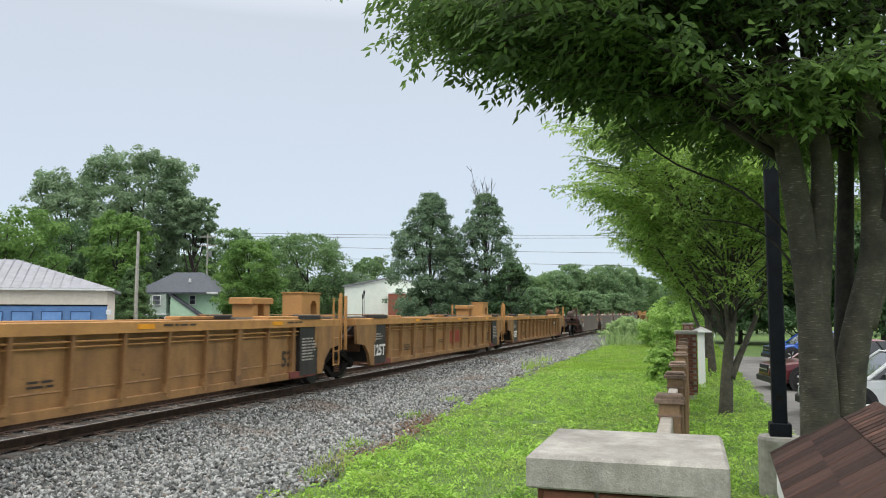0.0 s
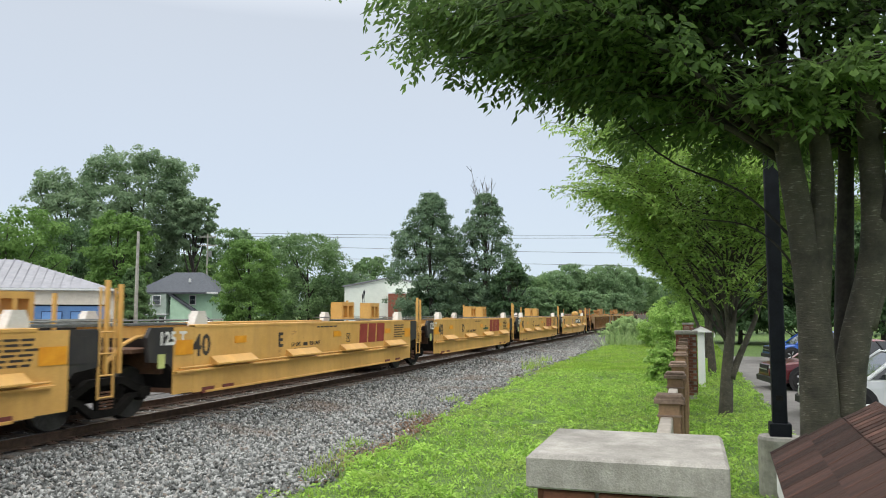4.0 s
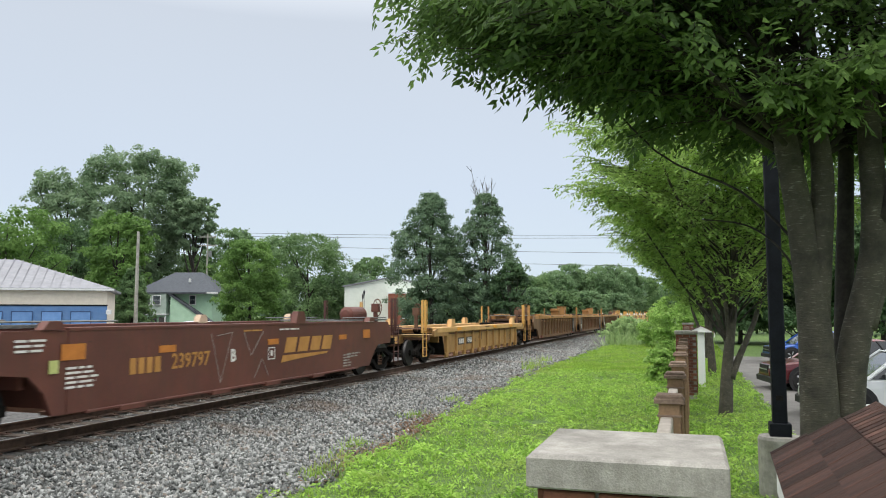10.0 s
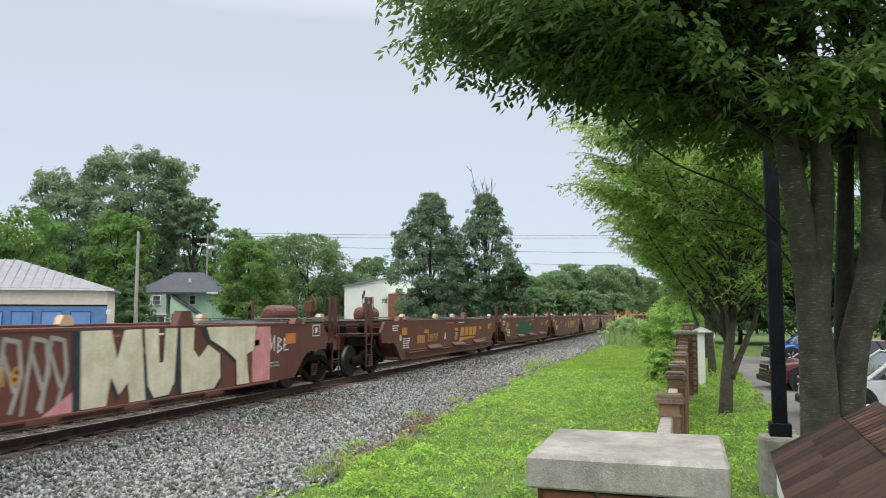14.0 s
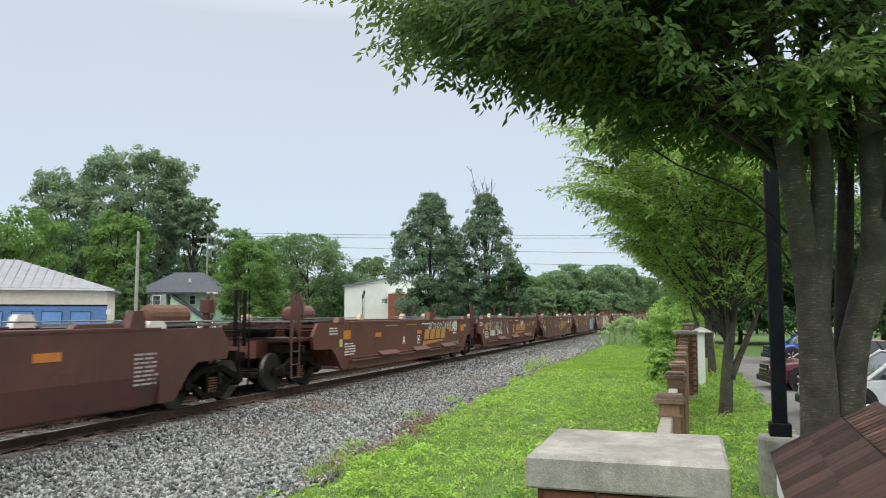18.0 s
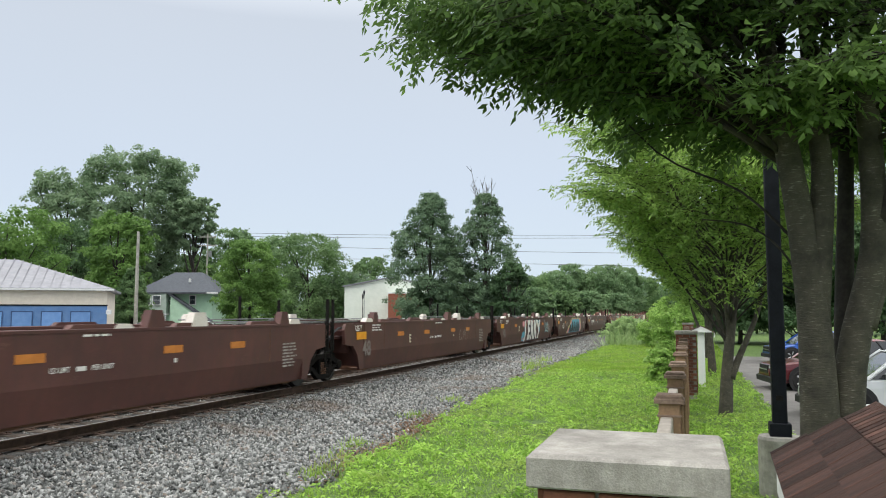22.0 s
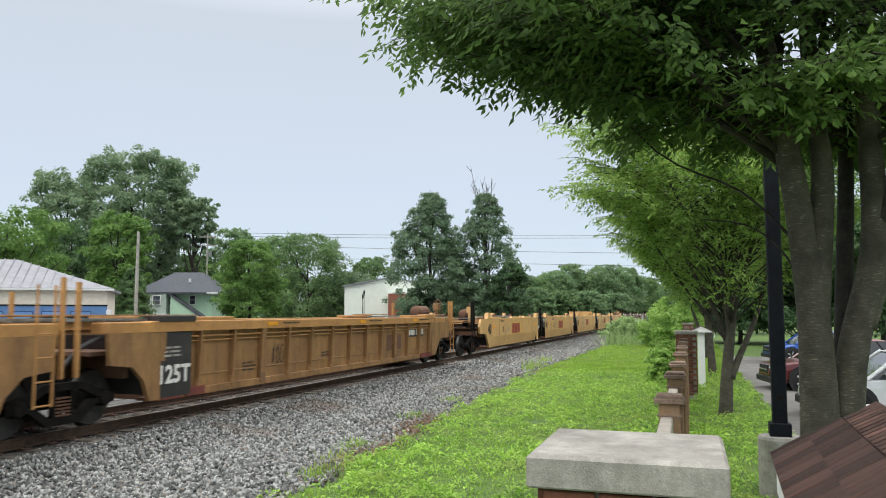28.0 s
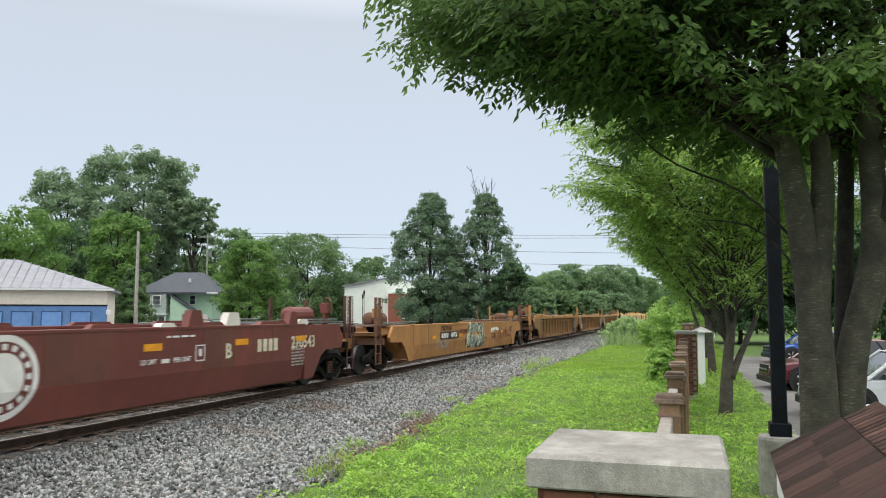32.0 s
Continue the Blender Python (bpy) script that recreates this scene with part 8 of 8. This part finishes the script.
def vase_boughs():
    """Boughs of a young vase-shaped tree, in flat tiers with gaps between them."""
    r = random.Random(21)
    out = []
    for k in range(80):
        u = (k + r.random()) / 80
        az = k * 2.399963 + r.uniform(-0.3, 0.3)
        z = 2.05 + 3.5 * u
        length = min(3.55, 3.1 * (z - 1.55)) * r.uniform(0.72, 1.0)
        out.append(((0.12 + 0.10 * math.cos(az), 0.10 * math.sin(az), z), az, length, r.uniform(1.05, 1.30) - 0.3 * u, r.uniform(0.30, 0.46)))
    return out


t2 = zelkova(pose(0.68, 18.0, -0.34), "zelkova tree with a light green vase-shaped crown on the lawn", mid_stems, vase_boughs(), 0.115, 7, 0.30, LEAF_MID_LIT, 8, 7, gap=0.105, thick=0.022, fall=0.3)
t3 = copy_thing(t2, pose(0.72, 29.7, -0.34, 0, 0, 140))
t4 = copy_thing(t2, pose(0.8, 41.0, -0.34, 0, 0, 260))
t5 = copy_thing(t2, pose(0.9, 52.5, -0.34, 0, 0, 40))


def blob_tree(name, x, y, h, r, mat, seed, z0=None, shape="round", count=9000, leaf=0.22, label="", ground=-0.65, trunk=True, group="trees beyond the railway", bare=0):
    """A background tree: tapered trunk with limbs and a crown of many leaf clumps with gaps."""
    count, leaf = int(count * 1.75), leaf * 0.66
    rng = np.random.default_rng(seed)
    rr = random.Random(seed)
    t = thing(name, pose(x, y, ground), label, "tree" if h > 3.2 else "bush", group)
    z0 = h * 0.18 if z0 is None else z0
    def env(u):
        if shape == "cone":
            return np.clip(1.15 * (1 - u) ** 0.75 * np.minimum(1, 0.55 + u * 2.2), 0.06, 1)
        if shape == "plume":
            return np.clip(np.minimum(1, (1 - u) / 0.60) ** 0.62 * np.minimum(1, 0.75 + 0.9 * u), 0.05, 1)
        if shape == "broad":
            return np.sqrt(np.clip(1 - (np.abs(u - 0.62) / 0.62) ** 2.2, 0.02, 1))
        return np.sqrt(np.clip(1 - ((u - 0.45) / 0.58) ** 2, 0.02, 1))
    # crown: rounded sub-crowns set in the envelope, each a shell of leaf clumps, open underneath
    nsub = int(min(340, max(18, count / 90)))
    su = np.clip(rng.beta(1.25, 1.1, nsub), 0.02, 0.97)
    sa = np.arange(nsub) * 2.399963 + rng.uniform(-0.5, 0.5, nsub)
    lean = 1 + 0.22 * np.sin(2 * sa + seed) + 0.14 * np.sin(3 * sa + 5 * su + seed)
    sq = env(su) * r * lean * rng.uniform(0.30, 1.0, nsub) ** 0.5 * 0.86
    stray = rng.random(nsub) < 0.12
    sq = np.where(stray, env(su) * r * lean * 1.08, sq)
    S = np.stack([sq * np.cos(sa), sq * np.sin(sa), z0 + (h - z0) * su], 1)
    sr = r * (0.20 + 0.20 * rng.random(nsub)) * (0.72 + 0.5 * env(su)) * (18 / nsub) ** 0.22
    sr = np.where(stray, sr * 0.6, sr)
    top_cap = h - S[:, 2]
    sr = np.minimum(sr, np.maximum(top_cap * 0.9, 0.10 * r))
    wgt = sr ** 2 / (sr ** 2).sum()
    who = rng.choice(nsub, count, p=wgt)
    nv = rng.normal(size=(count, 3))
    nv[:, 2] = np.where(nv[:, 2] < -0.35, -nv[:, 2], nv[:, 2])
    outw = S[who].copy()
    outw[:, 2] = 0
    nv += 0.7 * outw / (np.linalg.norm(outw, axis=1, keepdims=True) + 0.3)
    nv /= np.linalg.norm(nv, axis=1, keepdims=True)
    shell = sr[who] * (0.45 + 0.62 * rng.random(count) ** 0.5) * (1 + 0.22 * np.sin(nv[:, 0] * 5 + who) * np.cos(nv[:, 1] * 4 + 2 * who))
    P = S[who] + nv * shell[:, None] * np.array([1.0, 1.0, 0.80])
    P += rng.normal(scale=0.02 * r, size=P.shape)
    P[:, 2] = np.maximum(P[:, 2], 0.12)
    C = S[:: max(1, nsub // 12)]
    nb = len(C)
    nz = nv * 0.9 + np.array([0, 0, 0.30]) + rng.normal(scale=0.42, size=(count, 3))
    nz /= np.linalg.norm(nz, axis=1, keepdims=True)
    a = rng.normal(size=(count, 3))
    xx = a - nz * np.sum(a * nz, axis=1, keepdims=True)
    xx /= np.linalg.norm(xx, axis=1, keepdims=True)
    v, f = scatter(CLUMP_T, LEAF_F, P, leaf * rng.uniform(0.45, 1.2, count), rng, frames=(xx, np.cross(nz, xx), nz))
    part("crown", mesh_np("crown", v, f), mat, t)
    if trunk:
        g = limb([(0, 0, 0), (0.02 * r, 0, h * 0.3), (-0.03 * r, 0, h * 0.6), (0, 0, h * 0.9)], max(0.05, h * 0.022), 0.03, 8)
        part("trunk", g, BARKD, t, smooth=True)
        lg = Geo()
        for k in range(9):
            c = C[k % nb]
            b = Vector((0, 0, max(0.3, c[2] * rr.uniform(0.45, 0.7))))
            lg.tube([b, (b + Vector(c)) / 2 + Vector((0, 0, -0.05 * h)), c], [h * 0.010, h * 0.006, 0.02], 5)
        tagged(part("limb_spread", lg, BARKD, t), kind="stuff")
    if bare:
        bg = Geo()
        for k in range(bare):
            a, q = rr.uniform(0, 6.28), rr.uniform(0.1, 0.8)
            b = Vector((0.2 * math.cos(a), 0.2 * math.sin(a), h * 0.62))
            e = Vector((q * 1.6 * math.cos(a), q * 1.6 * math.sin(a), h * rr.uniform(1.02, 1.20)))
            bg.tube([b, (b + e) / 2 + Vector((0.1, 0, 0.2)), e], [0.06, 0.04, 0.012], 5)
            for j in range(5):
                p = b + (e - b) * rr.uniform(0.5, 0.95)
                bg.tube([p, p + Vector((rr.uniform(-0.5, 0.5), rr.uniform(-0.5, 0.5), rr.uniform(0.4, 0.9)))], [0.02, 0.008], 4)
        tagged(part("dead_twig_top", bg, BARK, t, "dead bare grey twigs"), kind="stuff")
    return t


def at_px(u, depth):
    """Plan place that lies u across (tangent of the angle from the view axis) and depth ahead."""
    c, s = math.cos(radians(VIEW)), math.sin(radians(VIEW))
    return (u * depth * c - depth * s, u * depth * s + depth * c)


def far_tree(u, depth, h, r, mat, seed, **kw):
    x, y = at_px(u, depth)
    return blob_tree(kw.pop("name", "broadleaf_tree"), x, y, h, r, mat, seed, **kw)


# twin poplars beside the hall
far_tree(-0.016, 63, 12.6, 3.3, LEAF_POP, 31, z0=0.6, shape="plume", count=24000, leaf=0.16, label="tall grey-green poplar with a pointed crown")
far_tree(0.056, 62, 12.4, 2.9, LEAF_POP, 32, z0=0.6, shape="plume", count=18000, leaf=0.16, bare=9, label="tall poplar with dead bare twigs at its top")
far_tree(0.088, 60, 6.6, 1.6, LEAF_DARK, 33, z0=0.3, count=4500, leaf=0.18, label="low dark green tree beside the poplars")
far_tree(-0.022, 66, 5.6, 1.9, LEAF_DARK, 34, z0=0.3, count=5000, leaf=0.18, label="low dark green tree beside the poplars")
# great cottonwoods
far_tree(-0.492, 112, 23.5, 5.4, LEAF_GREY, 35, shape="broad", count=20000, leaf=0.34, z0=5, label="very tall grey-green cottonwood tree")
far_tree(-0.392, 108, 25.0, 7.0, LEAF_GREY, 36, shape="broad", count=26000, leaf=0.34, z0=7, label="very tall spreading green cottonwood tree")
far_tree(-0.326, 106, 18.6, 2.7, LEAF_GREY, 37, shape="broad", count=8000, leaf=0.33, z0=11, label="tall spreading cottonwood limb of leaves")
far_tree(-0.57, 62, 11.3, 4.4, LEAF_BRIGHT, 38, count=11000, leaf=0.24, label="yellow-green broadleaf tree behind the storage building")
far_tree(-0.485, 88, 13.5, 4.4, LEAF_DARK, 39, count=11000, leaf=0.28, z0=1, label="dark dense tree behind the storage building")
far_tree(-0.425, 80, 13.4, 3.6, LEAF_BRIGHT, 40, count=9000, leaf=0.26, z0=4, label="light green tree in front of the woods")
far_tree(-0.404, 68, 6.7, 1.9, LEAF_WOOD, 41, count=14000, leaf=0.15, z0=0.2, shape="plume", label="dense green bushy tree beside a pole")
far_tree(-0.252, 80, 10.2, 3.7, LEAF_BRIGHT, 42, count=22000, leaf=0.19, z0=0.5, label="round layered green tree beside the green house")
far_tree(-0.175, 96, 12.4, 5.6, LEAF_WOOD, 43, count=20000, leaf=0.22, z0=0.8, label="broad rounded willow tree")
far_tree(-0.12, 100, 8.0, 3.4, LEAF_GREY, 44, count=7000, leaf=0.27, z0=0.3, label="rounded grey-green willow bush")
far_tree(-0.28, 122, 16.2, 5.2, LEAF_HAZY, 45, count=10000, leaf=0.34, z0=1, label="hazy grey-green tree in the woodland")
far_tree(-0.22, 128, 15.6, 4.6, LEAF_HAZY, 46, count=8000, leaf=0.34, z0=1, label="hazy grey-green tree in the woodland")
far_tree(-0.095, 122, 11.6, 3.8, LEAF_WOOD, 47, count=8000, leaf=0.3, z0=0.6, label="round green tree behind the hall")
for i, (u, d, h, r) in enumerate([(-0.62, 120, 17, 6), (-0.55, 126, 14, 6), (-0.46, 122, 13, 6), (-0.40, 124, 12, 5), (-0.34, 118, 12, 5), (-0.32, 126, 11, 5), (-0.15, 132, 9, 5), (-0.05, 130, 8, 5), (0.0, 125, 7, 4), (0.05, 128, 8, 5)]):
    far_tree(u, d, h, r, LEAF_DARK if i % 2 else LEAF_WOOD, 60 + i, count=7000, leaf=0.4, z0=0.3, label="dark woodland tree at the edge of the wood", group="woodland edge")
# far woods down the line, two in three in the haze-paled leaf colour
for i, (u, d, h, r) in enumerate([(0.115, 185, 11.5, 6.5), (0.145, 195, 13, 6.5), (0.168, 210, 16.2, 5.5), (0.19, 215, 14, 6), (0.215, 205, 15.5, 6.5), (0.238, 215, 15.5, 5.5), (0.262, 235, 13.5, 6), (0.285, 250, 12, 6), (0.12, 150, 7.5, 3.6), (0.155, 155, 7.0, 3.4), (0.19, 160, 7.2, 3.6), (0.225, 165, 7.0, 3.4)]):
    far_tree(u, d, h, r, LEAF_HAZY if i % 3 else LEAF_WOOD, 80 + i, count=15000, leaf=0.36, z0=0.3, label="round green tree in the far woods", group="far woods")
# trees behind the car park
for i, (u, d, h, r) in enumerate([(0.345, 66, 7, 3.0), (0.385, 62, 9, 3.4), (0.43, 64, 10, 4), (0.47, 58, 9, 3.6), (0.52, 62, 11, 4.2), (0.57, 56, 9, 3.6), (0.62, 60, 12, 4.5), (0.36, 90, 12, 4.5), (0.44, 95, 14, 6), (0.53, 92, 14, 6), (0.60, 88, 14, 6)]):
    far_tree(u, d, h, r, LEAF_DARK if i % 2 else LEAF_WOOD, 110 + i, count=8000, leaf=0.26, z0=0.9, label="green broadleaf tree behind the car park", group="trees behind the car park", ground=-0.5)
# bushes along the lawn
far_tree(0.302, 50, 3.4, 1.9, LEAF_BUSH, 130, count=7000, leaf=0.13, z0=0.1, label="large leafy green bush at the end of the lawn", name="bush", ground=-0.38, trunk=False, group="bushes by the track")
far_tree(0.270, 53, 1.9, 1.0, LEAF_BUSH, 131, count=4000, leaf=0.10, z0=0.1, label="leafy green bush at the end of the lawn", name="bush", ground=-0.38, trunk=False, group="bushes by the track")
far_tree(0.325, 48, 2.4, 0.9, LEAF_BUSH, 134, count=4000, leaf=0.10, z0=0.1, label="leafy green bush beside the fence", name="bush", ground=-0.38, trunk=False, group="bushes by the track")
far_tree(0.281, 25.5, 1.15, 0.50, LEAF_BUSH, 132, count=2200, leaf=0.09, z0=0.05, label="bright green shrub growing at the fence", name="bush", ground=-0.36, trunk=False, group="bushes by the track")
far_tree(0.292, 29.5, 1.3, 0.55, LEAF_BUSH, 133, count=2200, leaf=0.09, z0=0.05, label="bright green shrub growing at the fence", name="bush", ground=-0.36, trunk=False, group="bushes by the track")

# blades
BLADE_T = np.array([(-0.5, 0, 0), (0.5, 0, 0), (0.10, 0.10, 1.0), (-0.12, 0.10, 1.0)], float)


def blades(name, pts, height, width, mat, seed, lean=0.35):
    rng = np.random.default_rng(seed)
    n = len(pts)
    a = rng.uniform(0, 2 * math.pi, n)
    z = np.stack([rng.normal(scale=lean, size=n), rng.normal(scale=lean, size=n), np.ones(n)], 1)
    z /= np.linalg.norm(z, axis=1, keepdims=True)
    x = np.stack([np.cos(a), np.sin(a), np.zeros(n)], 1)
    x -= z * np.sum(x * z, axis=1, keepdims=True)
    x /= np.linalg.norm(x, axis=1, keepdims=True)
    hs = height * rng.uniform(0.45, 1.25, n)
    size = np.stack([width * rng.uniform(0.6, 1.3, n), hs, hs], 1)
    v, f = scatter(BLADE_T, LEAF_F, pts, size, rng, frames=(x, np.cross(z, x), z))
    return mesh_np(name, v, f)


def lawn_points(n, x0, x1, y0, y1, seed):
    rng = np.random.default_rng(seed)
    p = np.stack([rng.uniform(x0, x1, n), y0 + (y1 - y0) * rng.random(n) ** 1.6], 1)
    edge = np.array([lawn_edge(y) for y in p[:, 1]])
    nz = np.array([smooth_noise(x, y, 1.1) + 0.6 * smooth_noise(x, y, 3.1) for x, y in p])
    keep = (p[:, 0] + 0.40 * nz > edge + 0.05) & (nz > -0.62)
    p = p[keep]
    z = np.array([ground_z(x, y) + 0.03 * smooth_noise(x, y, 0.8) + 0.015 * smooth_noise(x, y, 2.3) for x, y in p]) - 0.01
    return np.column_stack([p, z])


lawn = np.vstack([lawn_points(110000, -6.6, 1.72, 2.0, 36.0, 77), lawn_points(30000, -6.6, 1.72, -7.0, 2.0, 76)])
tagged(part("lawn_grass", blades("lawn_grass", lawn, 0.065, 0.013, GRASS, 78, 0.6), GRASS), "bright green weedy mown lawn grass", "grass", kind="stuff")
# leafy weeds in clumps of differing height
leafp = np.vstack([lawn_points(150000, -6.6, 1.72, 2.0, 30.0, 79), lawn_points(30000, -6.6, 1.72, -7.0, 2.0, 75)])
lr = np.random.default_rng(80)
clump = np.array([smooth_noise(x, y, 2.4) + 0.7 * smooth_noise(x + 9, y, 5.5) for x, y, q in leafp])
leafp = leafp[clump > -0.12]
clump = clump[clump > -0.12]
leafp[:, 2] += lr.uniform(0.012, 0.06, len(leafp)) + 0.20 * np.clip(clump, 0, 1)
lv, lf = scatter(LEAF_T, LEAF_F, leafp, lr.uniform(0.034, 0.085, len(leafp)) * (1 + 0.6 * np.clip(clump, 0, 1)), np.random.default_rng(82), flat=0.55)
tagged(part("lawn_weeds", mesh_np("lawn_weeds", lv, lf), WEED), "low broad-leaved lawn weeds in uneven clumps", "weeds", kind="stuff")
# dry leaves along the edge of the ballast
dr = np.random.default_rng(83)
dy = np.concatenate([dr.normal(14.8, 0.9, 700), dr.normal(11.5, 0.8, 350), dr.uniform(8, 24, 250)])
dxy = np.array([(lawn_edge(y) - 0.12 + dr.normal(scale=0.20), y) for y in dy])
dz = np.array([ground_z(x, y) + 0.035 for x, y in dxy]) + dr.uniform(0.0, 0.03, len(dxy))
lv, lf = scatter(LEAF_T, LEAF_F, np.column_stack([dxy, dz]), dr.uniform(0.04, 0.09, len(dxy)), np.random.default_rng(84), flat=0.8)
tagged(part("dry_leaves", mesh_np("dry_leaves", lv, lf), DRY), "scattered dry brown leaves at the ballast edge", "leaf litter", kind="stuff")
farp = lawn_points(60000, -7.5, 1.72, 30.0, 64.0, 85)
tagged(part("far_lawn_grass", blades("far_lawn_grass", farp, 0.10, 0.03, GRASS, 86, 0.6), GRASS), "bright green lawn grass further off", "grass", kind="stuff")
for i, (u, d, h, r) in enumerate([(0.228, 58, 1.75, 1.0), (0.244, 57, 2.1, 1.2), (0.258, 58, 1.7, 0.9)]):
    far_tree(u, d, h, r, REED, 140 + i, count=5000, leaf=0.11, z0=0.05, label="clump of tall pale green reeds by the track", name="reed_clump", ground=-0.38, trunk=False, group="bushes by the track")
rp = np.random.default_rng(90)
bx, by = at_px(0.243, 56.5)
rq = rp.normal(size=(1500, 2))
reed = np.stack([bx + 0.9 * rq[:, 0], by + 1.2 * rq[:, 1], np.full(1500, -0.38)], 1)
tagged(part("tall_grass", blades("tall_grass", reed[:700], 1.25, 0.04, REED, 91, 0.35), REED), "tall pale green grass among the reeds", "tall grass", kind="stuff")
wp = np.random.default_rng(93)
for i, (x, y, n, h) in enumerate([(-6.3, 31.0, 90, 0.5), (-6.2, 33.0, 60, 0.4), (-6.6, 36.5, 80, 0.35), (-5.45, 12.2, 150, 0.16), (-5.9, 16.2, 120, 0.15), (-5.0, 10.0, 160, 0.18), (-5.3, 11.2, 120, 0.14), (-6.0, 19.5, 100, 0.15)]):
    pp = np.stack([x + wp.normal(scale=0.16, size=n), y + wp.normal(scale=0.25, size=n), np.full(n, -0.38)], 1)
    tagged(part("weed_clump", blades("weed_clump", pp, h, 0.02, GRASS, 94 + i, 0.4), GRASS), "tuft of green weeds in the gravel", "weeds", kind="stuff")

# wooded ridge on the horizon
hv, hf = [], []
for i in range(81):
    a = -0.75 + 1.5 * i / 80
    hx, hy = at_px(a, 900)
    top = 26 + 10 * math.sin(a * 7 + 1.0) + 4 * math.sin(a * 31) + 1.6 * math.sin(a * 113)
    hv += [(hx, hy, -1.0), (hx, hy, top * 0.6), (hx + 20, hy + 60, top)]
    if i:
        k = 3 * i
        hf += [(k - 3, k, k + 1, k - 2), (k - 2, k + 1, k + 2, k - 1)]
tagged(part("backdrop", mesh_np("backdrop", hv, hf), foliage("ridge_woods", (0.10, 0.17, 0.11), (0.17, 0.25, 0.16), 0.2)), "low wooded ridge on the misty horizon", "hill", kind="structure")


# ---- what moves ----
# sideways drift of the near boughs in the wind, in metres, by second
DRIFT = [(0, 0.02), (0.5, 0.0), (1, -0.02), (1.5, 0.04), (2, -0.02), (2.5, 0.03), (3, 0.01), (3.5, 0.03), (4.5, 0.0), (5.5, 0.03), (6, -0.02), (7, -0.01), (8, -0.03), (8.5, 0.01), (9, -0.01), (10, 0.07),
         (11, 0.04), (12, 0.14), (13, 0.12), (14, 0.09), (15, 0.05), (16.5, 0.02), (17.5, -0.04), (18.5, -0.02), (19.5, 0.01), (20.5, 0.0), (21.5, 0.02), (22.5, -0.01), (23.5, -0.02), (25, 0.01), (26.5, 0.0), (28, 0.0), (29, 0.06), (30, 0.03), (31, 0.0), (32, 0.02)]


def motions():
    # wheels: one turning for the leading axles, one for the trailing, shared by all bogies
    first = {}
    for ob, k in ROLL:
        if k not in first:
            walk(ob, spins[k])
            first[k] = ob
        else:
            ob.rotation_mode = "QUATERNION"
            ob.animation_data_create()
            ob.animation_data.action = first[k].animation_data.action
            ob.animation_data.action_slot = first[k].animation_data.action_slot
    for car, t_mid in RIDES:
        walk(car, [(t, pose(TRACK_X, SPEED * (t - t_mid), 0)) for t in range(0, 33)])
    for bough, at, a, ph in SWAYS:
        rows = []
        for t, d in DRIFT:
            q = 0.9 * math.sin(2.1 * t + ph) + 0.5 * math.sin(3.7 * t + 2 * ph)
            rows.append((t, pose(at[0] + d * 1.4, at[1], at[2], 0.5 * q, d * 6 + 0.35 * q, 0.4 * q)))
        walk(bough, rows)


motions()
